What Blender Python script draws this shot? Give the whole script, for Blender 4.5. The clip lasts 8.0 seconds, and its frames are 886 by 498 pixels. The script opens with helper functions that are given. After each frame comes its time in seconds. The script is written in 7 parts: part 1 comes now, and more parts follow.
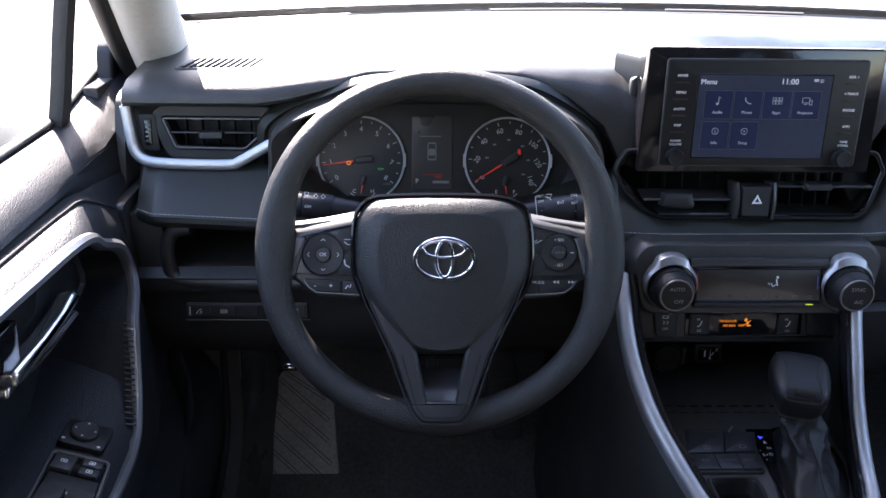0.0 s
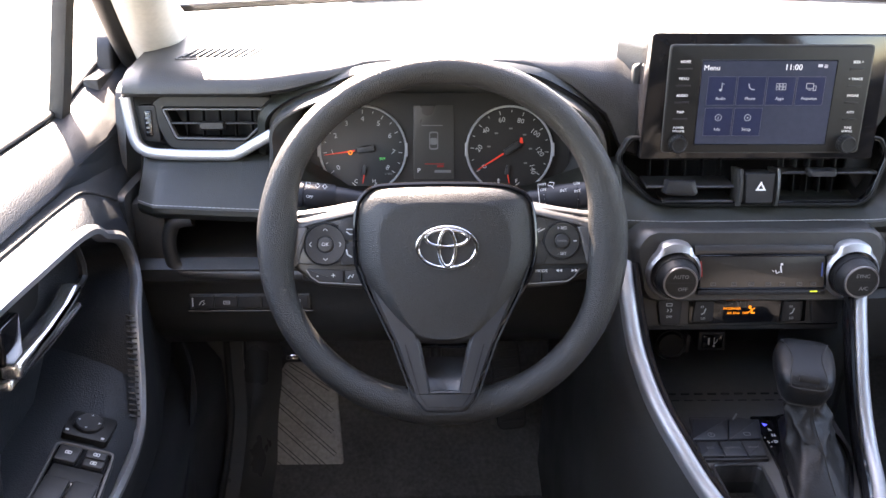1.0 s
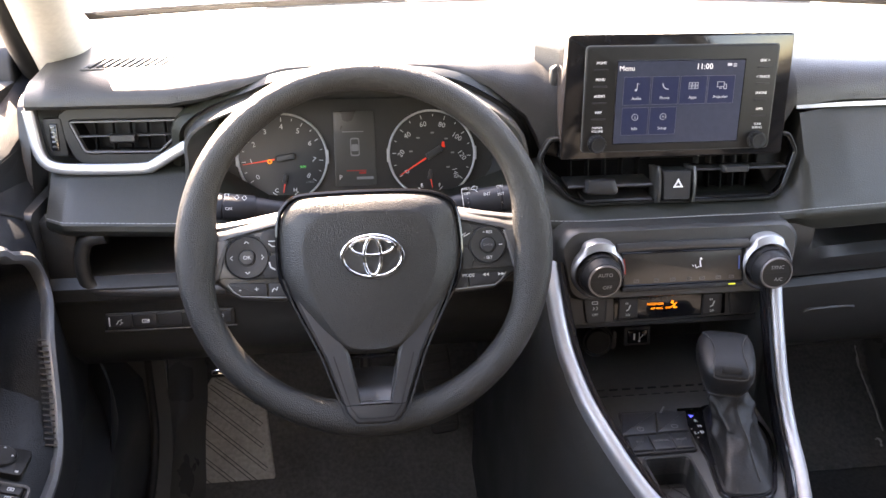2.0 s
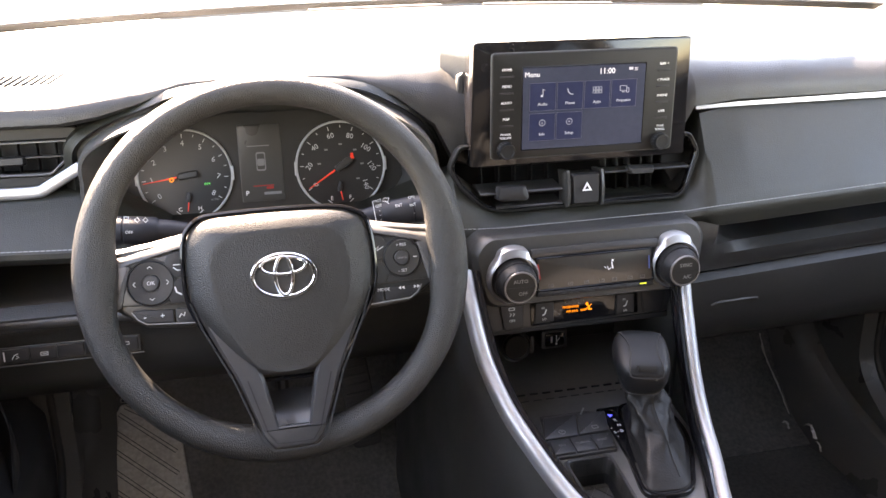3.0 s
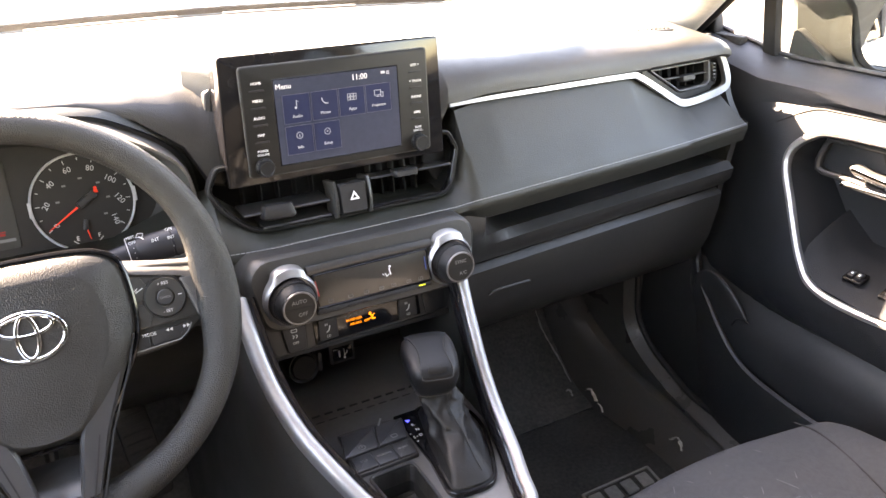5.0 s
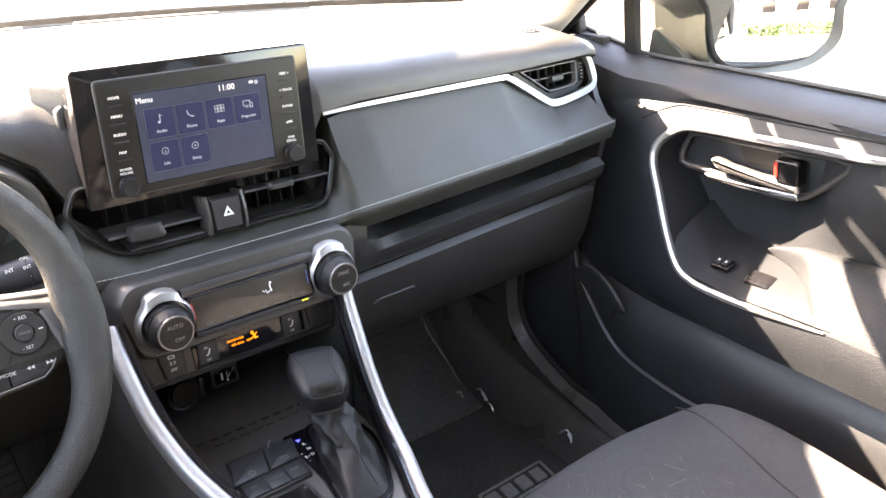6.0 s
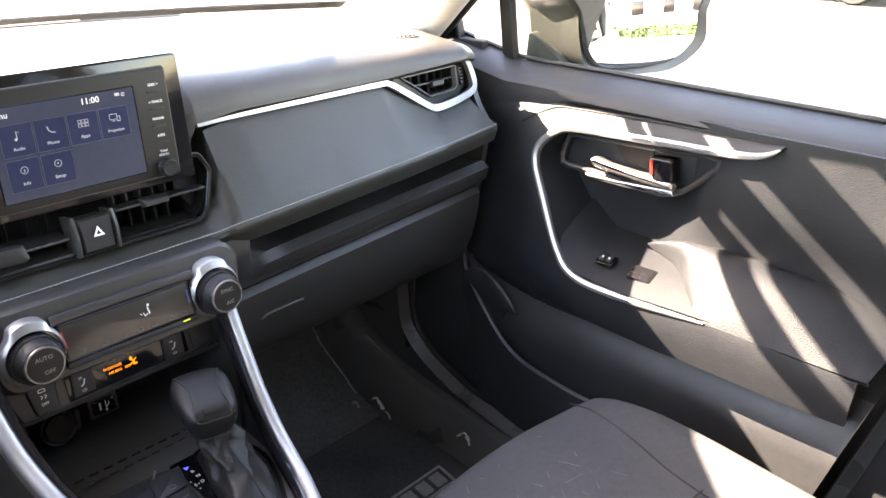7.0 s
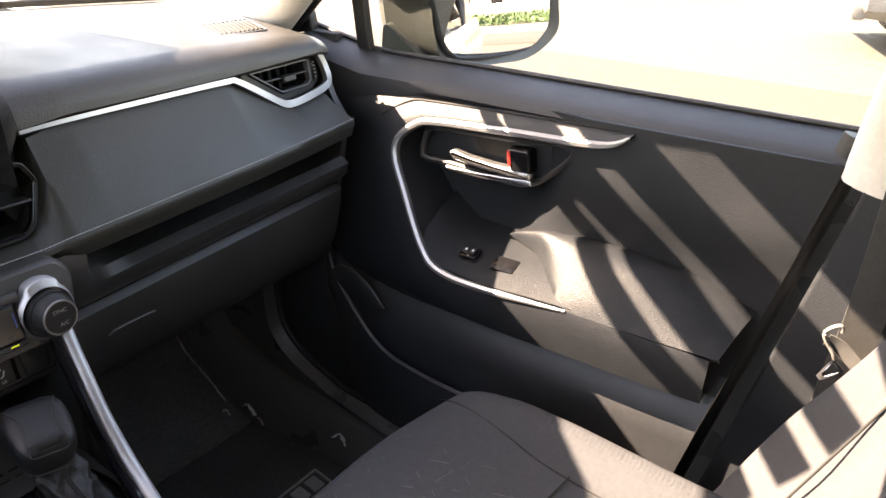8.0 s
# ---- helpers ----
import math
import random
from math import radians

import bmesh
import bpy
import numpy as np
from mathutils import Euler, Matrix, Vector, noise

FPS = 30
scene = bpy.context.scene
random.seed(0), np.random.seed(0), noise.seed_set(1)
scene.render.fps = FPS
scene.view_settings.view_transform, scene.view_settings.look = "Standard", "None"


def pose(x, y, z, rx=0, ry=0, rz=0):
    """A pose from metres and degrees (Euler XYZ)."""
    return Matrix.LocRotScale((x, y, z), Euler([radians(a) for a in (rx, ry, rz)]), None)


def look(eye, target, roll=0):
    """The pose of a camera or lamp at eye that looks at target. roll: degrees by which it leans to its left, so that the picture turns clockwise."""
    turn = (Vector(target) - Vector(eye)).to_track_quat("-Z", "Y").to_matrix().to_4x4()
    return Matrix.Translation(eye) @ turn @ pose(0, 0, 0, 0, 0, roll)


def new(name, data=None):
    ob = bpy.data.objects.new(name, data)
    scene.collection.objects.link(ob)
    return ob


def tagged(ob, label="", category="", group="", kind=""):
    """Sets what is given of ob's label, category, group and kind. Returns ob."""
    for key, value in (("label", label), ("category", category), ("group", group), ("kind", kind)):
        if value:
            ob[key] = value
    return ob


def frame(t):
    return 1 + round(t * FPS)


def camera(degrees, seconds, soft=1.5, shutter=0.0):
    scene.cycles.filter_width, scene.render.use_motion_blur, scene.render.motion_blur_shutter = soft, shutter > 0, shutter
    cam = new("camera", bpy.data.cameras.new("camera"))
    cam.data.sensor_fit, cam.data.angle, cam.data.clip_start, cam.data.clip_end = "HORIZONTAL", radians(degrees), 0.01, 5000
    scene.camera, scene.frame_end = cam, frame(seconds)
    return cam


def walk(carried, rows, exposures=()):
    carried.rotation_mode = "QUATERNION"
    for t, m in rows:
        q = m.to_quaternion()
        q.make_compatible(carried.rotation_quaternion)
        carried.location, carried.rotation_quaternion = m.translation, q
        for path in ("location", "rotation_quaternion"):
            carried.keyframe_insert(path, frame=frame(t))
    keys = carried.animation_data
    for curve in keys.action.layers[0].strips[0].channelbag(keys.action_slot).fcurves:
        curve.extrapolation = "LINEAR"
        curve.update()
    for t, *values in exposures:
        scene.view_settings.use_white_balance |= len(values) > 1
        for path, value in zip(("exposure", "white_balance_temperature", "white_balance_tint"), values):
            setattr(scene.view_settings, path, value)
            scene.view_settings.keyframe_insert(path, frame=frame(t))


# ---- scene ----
cam = camera(56.5, 8.0)
PATH = [
    (0, (-0.02, -0.765, 1.043), (0.033, 1.062, 0.231), 0.9),
    (0.5, (-0.019, -0.765, 1.041), (0.025, 1.056, 0.217), 0.6),
    (1, (-0.02, -0.763, 1.04), (0.027, 1.055, 0.208), 0.4),
    (1.2, (-0.02, -0.761, 1.04), (0.052, 1.056, 0.208), 0.4),
    (2.3, (-0.0185, -0.750, 1.0425), (0.266, 1.05, 0.219), 0.55),
    (2.5, (-0.018, -0.747, 1.043), (0.305, 1.048, 0.222), 0.6),
    (3, (-0.016, -0.739, 1.045), (0.414, 1.035, 0.228), 0.5),
    (3.5, (-0.013, -0.733, 1.046), (0.533, 1.01, 0.232), 0.1),
    (4, (-0.008, -0.725, 1.047), (0.664, 0.972, 0.23), -0.1),
    (4.5, (-0.003, -0.719, 1.048), (0.794, 0.923, 0.23), -0.2),
    (6, (0.008, -0.697, 1.047), (1.169, 0.718, 0.24), 0.1),
    (6.5, (0.015, -0.694, 1.048), (1.276, 0.633, 0.242), 0.4),
    (7, (0.02, -0.69, 1.047), (1.375, 0.547, 0.251), 0.7),
    (7.5, (0.025, -0.684, 1.051), (1.496, 0.418, 0.264), 1.0),
    (8, (0.063, -0.698, 1.053), (1.583, 0.311, 0.232), 1.4),
]
walk(cam, [(t, look(eye, target, roll)) for t, eye, target, roll in PATH], [(0, 3.35, 6750, 22), (0.5, 4.15, 7200, 22), (1.0, 4.55, 8100, 24), (2.5, 4.78, 9300, 25), (4.5, 4.95, 10000, 24), (6, 5.12, 9300, 22), (7, 4.78, 9000, 21.5), (8, 3.82, 9600, 23)])

# ---- light ----
SUN_TO = Vector((-0.50, 1.0, 0.94)).normalized()
world = bpy.data.worlds.new("sky")
scene.world = world
world.use_nodes = True
wn = world.node_tree.nodes
sky = wn.new("ShaderNodeTexSky")
sky.sky_type = "NISHITA"
sky.sun_disc = False
sky.sun_elevation = math.asin(SUN_TO.z)
sky.sun_rotation = math.atan2(SUN_TO.x, SUN_TO.y)
world.node_tree.links.new(sky.outputs[0], wn["Background"].inputs[0])
wn["Background"].inputs[1].default_value = 0.15
sun_data = bpy.data.lights.new("sun", "SUN")
sun_data.energy, sun_data.angle, sun_data.color = 4.9, radians(0.5), (1.0, 0.965, 0.905)
sun = new("sun", sun_data)
sun.matrix_world = look((-4, 8, 6), (-4 - SUN_TO.x, 8 - SUN_TO.y, 6 - SUN_TO.z))


# ---- materials ----
def surf(name, col, rough=0.5, metal=0.0, grain=0.0, bump=0.2, var=0.15, kind="noise", emit=0.0, spec=0.5, coat=0.0):
    """A worn real surface: colour drifts at a large and a small scale, the gloss varies, and the grain stands in relief."""
    m = bpy.data.materials.new(name)
    m.use_nodes = True
    nt = m.node_tree
    b = nt.nodes["Principled BSDF"]
    b.inputs["Metallic"].default_value = metal
    b.inputs["Specular IOR Level"].default_value = spec
    b.inputs["Coat Weight"].default_value = coat
    b.inputs["Coat Roughness"].default_value = 0.06
    tc = nt.nodes.new("ShaderNodeTexCoord")
    big = nt.nodes.new("ShaderNodeTexNoise")
    big.inputs["Scale"].default_value, big.inputs["Detail"].default_value = 9.0, 5.0
    nt.links.new(tc.outputs["Object"], big.inputs["Vector"])
    small = nt.nodes.new("ShaderNodeTexNoise")
    small.inputs["Scale"].default_value, small.inputs["Detail"].default_value = 140.0, 3.0
    nt.links.new(tc.outputs["Object"], small.inputs["Vector"])
    mid = nt.nodes.new("ShaderNodeMath")
    mid.operation = "ADD"
    nt.links.new(big.outputs["Fac"], mid.inputs[0])
    nt.links.new(small.outputs["Fac"], mid.inputs[1])
    ramp = nt.nodes.new("ShaderNodeMapRange")
    ramp.inputs["From Min"].default_value, ramp.inputs["From Max"].default_value = 0.7, 1.3
    nt.links.new(mid.outputs[0], ramp.inputs["Value"])
    mix = nt.nodes.new("ShaderNodeMix")
    mix.data_type = "RGBA"
    mix.inputs["A"].default_value = (*[c * (1 - var) for c in col], 1)
    mix.inputs["B"].default_value = (*[min(1, c * (1 + var)) for c in col], 1)
    nt.links.new(ramp.outputs[0], mix.inputs["Factor"])
    nt.links.new(mix.outputs["Result"], b.inputs["Base Color"])
    gl = nt.nodes.new("ShaderNodeMapRange")
    gl.inputs["From Min"].default_value, gl.inputs["From Max"].default_value = 0.35, 0.65
    gl.inputs["To Min"].default_value, gl.inputs["To Max"].default_value = max(0.02, rough * 0.86), min(1, rough * 1.14)
    nt.links.new(big.outputs["Fac"], gl.inputs["Value"])
    nt.links.new(gl.outputs[0], b.inputs["Roughness"])
    if grain:
        if kind == "cells":
            g = nt.nodes.new("ShaderNodeTexVoronoi")
            g.inputs["Scale"].default_value = grain
            out = g.outputs["Distance"]
        elif kind == "weave":
            g = nt.nodes.new("ShaderNodeTexMagic")
            g.inputs["Scale"].default_value, g.turbulence_depth = grain, 2
            out = g.outputs["Fac"]
        else:
            g = nt.nodes.new("ShaderNodeTexNoise")
            g.inputs["Scale"].default_value, g.inputs["Detail"].default_value = grain, 4.0
            out = g.outputs["Fac"]
        nt.links.new(tc.outputs["Object"], g.inputs["Vector"])
        bp = nt.nodes.new("ShaderNodeBump")
        bp.inputs["Strength"].default_value, bp.inputs["Distance"].default_value = bump, 0.001
        nt.links.new(out, bp.inputs["Height"])
        nt.links.new(bp.outputs[0], b.inputs["Normal"])
    if emit:
        nt.links.new(mix.outputs["Result"], b.inputs["Emission Color"])
        b.inputs["Emission Strength"].default_value = emit * 0.06
    return m


def pane(name, tint, gloss):
    """Thin clear glass: light goes straight through, and a little of it is mirrored."""
    m = bpy.data.materials.new(name)
    m.use_nodes = True
    nt = m.node_tree
    nt.nodes.remove(nt.nodes["Principled BSDF"])
    a, g, mx, f = (nt.nodes.new("ShaderNode" + n) for n in ("BsdfTransparent", "BsdfGlossy", "MixShader", "LayerWeight"))
    a.inputs[0].default_value = (*tint, 1)
    g.inputs["Roughness"].default_value = 0.02
    pw, sc = nt.nodes.new("ShaderNodeMath"), nt.nodes.new("ShaderNodeMath")
    pw.operation, sc.operation = "POWER", "MULTIPLY_ADD"
    pw.inputs[1].default_value = 4.0
    sc.inputs[1].default_value, sc.inputs[2].default_value = gloss, 0.025
    nt.links.new(f.outputs["Facing"], pw.inputs[0])
    nt.links.new(pw.outputs[0], sc.inputs[0])
    nt.links.new(sc.outputs[0], mx.inputs[0])
    nt.links.new(a.outputs[0], mx.inputs[1])
    nt.links.new(g.outputs[0], mx.inputs[2])
    nt.links.new(mx.outputs[0], nt.nodes["Material Output"].inputs[0])
    return m


SOFT = surf("soft_grained_black", (0.0215, 0.0210, 0.0196), 0.46, grain=800, bump=0.4, kind="cells", var=0.12)
PADM = surf("soft_smooth_black", (0.0180, 0.0190, 0.0155), 0.42, grain=800, bump=0.2, kind="cells", var=0.1, spec=0.42)
HARD = surf("hard_black_plastic", (0.029, 0.029, 0.028), 0.40, grain=700, bump=0.2, kind="cells", var=0.15)
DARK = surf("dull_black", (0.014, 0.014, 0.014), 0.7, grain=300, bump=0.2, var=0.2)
GLOSS = surf("piano_black", (0.007, 0.007, 0.008), 0.09, var=0.2, spec=0.3)
VENTD = surf("vent_black", (0.006, 0.006, 0.006), 0.7, var=0.2, spec=0.2)
PANELM = surf("matt_panel_black", (0.011, 0.011, 0.011), 0.45, var=0.1, spec=0.25)
SATIN = surf("satin_black", (0.028, 0.028, 0.029), 0.34, var=0.1)
WHEELM = surf("wheel_leather", (0.0225, 0.0222, 0.0212), 0.38, grain=900, bump=0.6, kind="cells", var=0.1, spec=0.35)
AIRB = surf("airbag_grain", (0.0205, 0.0203, 0.0196), 0.32, grain=850, bump=0.45, kind="cells", var=0.1, spec=0.35)
SILVER = surf("satin_silver", (0.36, 0.365, 0.375), 0.40, metal=0.85, var=0.05)
DOORP = surf("door_soft_black", (0.0138, 0.0155, 0.0180), 0.42, grain=700, bump=0.4, kind="cells", var=0.1, spec=0.22)
POCKETM = surf("hard_pocket_plastic", (0.020, 0.021, 0.023), 0.34, grain=900, bump=0.25, kind="cells", var=0.15)
DOORG = surf("door_grained_black", (0.0138, 0.0157, 0.0186), 0.46, grain=760, bump=0.5, kind="cells", var=0.12, spec=0.38)
BEZEL = surf("bezel_grey", (0.060, 0.060, 0.060), 0.36, var=0.08)
RAILM = surf("brushed_rail", (0.36, 0.365, 0.375), 0.48, metal=0.75, var=0.06)
KNOBM = surf("knob_leather", (0.0105, 0.0112, 0.0125), 0.40, grain=900, bump=0.25, kind="cells", var=0.1, spec=0.25)
# black sill plastic with its colour lightened in place of sheen
SILLM = surf("sill_plastic_sheen", (0.085, 0.083, 0.080), 0.30, grain=1100, bump=0.10, kind="cells", var=0.05)
KEYPRINT = surf("key_print", (0.55, 0.55, 0.55), 0.6, var=0.03)
CHROMEH = surf("satin_handle_chrome", (0.66, 0.66, 0.67), 0.24, metal=0.95, var=0.04)
CHROME = surf("bright_chrome", (0.78, 0.78, 0.80), 0.12, metal=1.0, var=0.04)
# black deck plastic, its colour raised to include the sky's reflection
DECKM = surf("console_deck_sky_sheen", (0.085, 0.086, 0.086), 0.32, var=0.1)
STALK = surf("stalk_black", (0.013, 0.014, 0.018), 0.5, var=0.1, spec=0.3)
# lighter bluish key colour that holds the sky's reflection
KEYTOP = surf("console_key_sky_sheen", (0.036, 0.038, 0.042), 0.36, var=0.1)
BUTTON = surf("button_black", (0.019, 0.019, 0.020), 0.42, grain=800, bump=0.15, var=0.12, spec=0.3)
SPOKEM = surf("spoke_satin_grey", (0.034, 0.034, 0.033), 0.33, metal=0.25, grain=1200, bump=0.08, var=0.1)
SPOKET = surf("spoke_satin_silver", (0.085, 0.085, 0.087), 0.40, metal=0.35, var=0.08)
LEATHER = surf("boot_leather", (0.0110, 0.0108, 0.0110), 0.50, grain=420, bump=0.35, var=0.15, spec=0.25)
CARPET = surf("black_carpet", (0.085, 0.083, 0.078), 0.95, grain=900, bump=1.0, var=0.35, spec=0.15)
MATM = surf("mat_pile", (0.060, 0.058, 0.055), 0.95, grain=1100, bump=1.0, var=0.3, spec=0.15)
FABRIC = surf("grey_seat_fabric", (0.059, 0.061, 0.065), 0.9, grain=1500, bump=0.6, kind="weave", var=0.10, spec=0.2)
FABRIC2 = surf("dark_seat_fabric", (0.052, 0.0545, 0.0595), 0.9, grain=1300, bump=0.6, kind="weave", var=0.10, spec=0.2)
SEAM = surf("light_thread", (0.24, 0.24, 0.24), 0.8, var=0.1)
DKSEAM = surf("dark_seam", (0.008, 0.008, 0.008), 0.8, var=0.1)
CLOTH = surf("beige_headliner_cloth", (0.46, 0.44, 0.40), 0.92, grain=800, bump=0.3, var=0.08, spec=0.2)
RUBBER = surf("rubber", (0.013, 0.013, 0.013), 0.6, grain=200, bump=0.15, var=0.2)
# pad colour raised to make up for the dim light in the footwell
PEDAL = surf("lightened_rubber_pad", (0.34, 0.33, 0.30), 0.75, grain=300, bump=0.3, var=0.25)
WHITE = surf("white_print", (0.75, 0.75, 0.75), 0.6, var=0.03)
DIMP = surf("dim_grey_print", (0.20, 0.20, 0.20), 0.6, var=0.05)
RED = surf("red_paint", (0.34, 0.02, 0.015), 0.4, var=0.05)
LITWHITE = surf("lit_white_print", (0.8, 0.8, 0.8), 0.6, var=0.02, emit=0.10)
LITDIM = surf("lit_grey_print", (0.45, 0.46, 0.48), 0.6, var=0.02, emit=0.04)
LITRED = surf("lit_red_needle", (0.75, 0.05, 0.025), 0.5, var=0.02, emit=0.32)
LITORANGE = surf("lit_orange_lamp", (1.0, 0.30, 0.02), 0.5, var=0.02, emit=1.0)
LITGREEN = surf("lit_green_lamp", (0.05, 0.8, 0.15), 0.5, var=0.02, emit=0.35)
LITYELLOW = surf("lit_yellow_lamp", (0.75, 0.85, 0.05), 0.5, var=0.02, emit=0.5)
LITBLUE = surf("lit_blue_lamp", (0.05, 0.08, 1.0), 0.5, var=0.02, emit=1.6)
DIAL = surf("dial_face", (0.016, 0.0155, 0.0140), 0.38, var=0.1)
LCD = surf("dark_lcd", (0.050, 0.049, 0.045), 0.30, var=0.05)
SCREEN = surf("lit_screen", (0.024, 0.030, 0.048), 0.16, var=0.12, emit=0.33)
TILE = surf("lit_screen_tile", (0.014, 0.019, 0.046), 0.16, var=0.1, emit=0.25)
TILEEDGE = surf("lit_tile_edge", (0.055, 0.062, 0.095), 0.4, var=0.1, emit=0.25)
CLIMGL = surf("tinted_display", (0.030, 0.026, 0.022), 0.22, var=0.08)
PAINT = surf("grey_car_paint", (0.33, 0.34, 0.34), 0.3, metal=0.3, var=0.04, coat=0.8)
KNOBRING = surf("knob_bright_ring", (0.16, 0.16, 0.165), 0.35, metal=0.7, var=0.05)
RINGM = surf("pale_grey_ring", (0.50, 0.50, 0.50), 0.35, var=0.05)
MIRROR = surf("mirror_glass", (0.92, 0.92, 0.92), 0.01, metal=1.0, var=0.0)
CLEAR = pane("clear_glass", (0.96, 0.97, 0.965), 0.35)
TINTED = pane("privacy_glass", (0.42, 0.43, 0.42), 0.35)
CLEAR2 = pane("side_glass", (0.95, 0.97, 0.96), 0.35)
ASPHALT = surf("pale_worn_concrete", (0.056, 0.049, 0.038), 0.9, grain=60, bump=0.4, var=0.2)
LEAF = surf("foliage", (0.032, 0.060, 0.02), 0.7, var=0.4)
TYRE = surf("tyre_rubber", (0.02, 0.02, 0.02), 0.8, grain=150, bump=0.4, var=0.2)
STUCCO = surf("pale_stucco", (0.30, 0.275, 0.235), 0.9, grain=90, bump=0.4, var=0.1)


# ---- building helpers ----
def thing(name, label, category, loc=(0, 0, 0), group="", kind=""):
    ob = new(name)
    ob.empty_display_size = 0.05
    ob.location = loc
    return tagged(ob, label, category, group, kind)


def part(name, bm, mat, parent, label="", angle=38, flip=True):
    """Links a bmesh, built in world metres, as one mesh under a thing or a part."""
    if flip:
        bmesh.ops.recalc_face_normals(bm, faces=bm.faces[:])
    for f in bm.faces:
        f.smooth = True
    lim = radians(angle)
    for e in bm.edges:
        if len(e.link_faces) == 2 and e.calc_face_angle(0) > lim:
            e.smooth = False
    me = bpy.data.meshes.new(name)
    bm.to_mesh(me)
    bm.free()
    me.materials.append(mat)
    ob = new(name, me)
    if parent is not None:
        ob.parent = parent
        if parent.type == "EMPTY":
            ob.matrix_parent_inverse = Matrix.Translation(-parent.location)
    if label:
        ob["label"] = label
    return ob


def F(o, tilt=0.0, yaw=0.0):
    """A panel's own frame: x to the right, y up along the face, z out of it towards the seats."""
    t = radians(tilt)
    m = Matrix(((1, 0, 0, 0), (0, math.sin(t), -math.cos(t), 0), (0, math.cos(t), math.sin(t), 0), (0, 0, 0, 1)))
    return Matrix.Translation(o) @ Matrix.Rotation(radians(yaw), 4, "Z") @ m


ID = Matrix.Identity(4)


def box(c, s, bevel=0.0, M=ID, seg=2):
    bm = bmesh.new()
    bmesh.ops.create_cube(bm, size=1)
    for v in bm.verts:
        v.co = Vector((c[0] + v.co.x * s[0], c[1] + v.co.y * s[1], c[2] + v.co.z * s[2]))
    if bevel:
        bmesh.ops.bevel(bm, geom=bm.edges[:], offset=bevel, segments=seg, affect="EDGES", profile=0.5)
    bm.transform(M)
    return bm


def rounded(pts, r=0.004, n=4):
    """A polygon with its corners rounded; a point may bring a radius of its own."""
    out = []
    k = len(pts)
    for i in range(k):
        p = Vector(pts[i][:2])
        a, b = Vector(pts[i - 1][:2]), Vector(pts[(i + 1) % k][:2])
        rr = pts[i][2] if len(pts[i]) > 2 else r
        da, db = a - p, b - p
        rr = min(rr, da.length * 0.45, db.length * 0.45)
        p0, p1 = p + da.normalized() * rr, p + db.normalized() * rr
        for j in range(n + 1):
            t = j / n
            out.append(tuple((1 - t) ** 2 * p0 + 2 * t * (1 - t) * p + t * t * p1))
    return out


def inset(pts, d):
    """The outline moved inwards by d."""
    k = len(pts)
    area = sum(pts[i - 1][0] * pts[i][1] - pts[i][0] * pts[i - 1][1] for i in range(k))
    sgn = 1 if area > 0 else -1
    out = []
    for i in range(k):
        a, p, b = Vector(pts[i - 1]), Vector(pts[i]), Vector(pts[(i + 1) % k])
        e0, e1 = (p - a), (b - p)
        e0 = e0.normalized() if e0.length > 1e-9 else e1.normalized()
        e1 = e1.normalized() if e1.length > 1e-9 else e0
        n0, n1 = Vector((-e0.y, e0.x)) * sgn, Vector((-e1.y, e1.x)) * sgn
        n = n0 + n1
        n = n.normalized() if n.length > 1e-6 else n0
        c = max(0.5, n.dot(n0))
        out.append(tuple(p + n * d / c))
    return out


def stack(rings, M=ID, cap0=True, cap1=True):
    """Rings of equal count, each a list of 3D points, joined one to the next."""
    bm = bmesh.new()
    vs = [[bm.verts.new(p) for p in ring] for ring in rings]
    k = len(rings[0])
    for a, b in zip(vs, vs[1:]):
        for i in range(k):
            bm.faces.new((a[i], a[(i + 1) % k], b[(i + 1) % k], b[i]))
    if cap0:
        bm.faces.new(vs[0][::-1])
    if cap1:
        bm.faces.new(vs[-1])
    bm.transform(M)
    return bm


def prism(pts, depth, M=ID, bevel=0.0, top=0.0):
    """A slab with the given outline: its face at z = top, its back depth below, its front edge softened."""
    rings = [[(x, y, top - depth) for x, y in pts]]
    if bevel:
        for j in range(4):
            a = j / 3 * math.pi / 2
            q = inset(pts, bevel * (1 - math.cos(a)))
            rings.append([(x, y, top - bevel + bevel * math.sin(a)) for x, y in q])
    else:
        rings.append([(x, y, top) for x, y in pts])
    return stack(rings, M)


def rim_of(outer, inner, depth, M=ID, top=0.0, bevel=0.0):
    """A flat ring between two outlines of equal count."""
    bm = bmesh.new()
    b = bevel
    prof = [(outer, top - depth), (outer, top - b), (inset(outer, b) if b else outer, top), (inset(inner, -b) if b else inner, top), (inner, top - b), (inner, top - depth)]
    if not b:
        prof = [prof[0], prof[2], prof[3], prof[5]]
    vs = [[bm.verts.new((x, y, z)) for x, y in o] for o, z in prof]
    k = len(outer)
    for a, c in zip(vs, vs[1:] + vs[:1]):
        for i in range(k):
            bm.faces.new((a[i], a[(i + 1) % k], c[(i + 1) % k], c[i]))
    bm.transform(M)
    return bm


def circle(r, n=40, cx=0.0, cy=0.0, ry=None):
    return [(cx + r * math.cos(2 * math.pi * i / n), cy + (ry or r) * math.sin(2 * math.pi * i / n)) for i in range(n)]


def lathe(prof, M=ID, n=40, cap0=True, cap1=True):
    return stack([[(r * math.cos(2 * math.pi * i / n), r * math.sin(2 * math.pi * i / n), z) for i in range(n)] for r, z in prof], M, cap0, cap1)


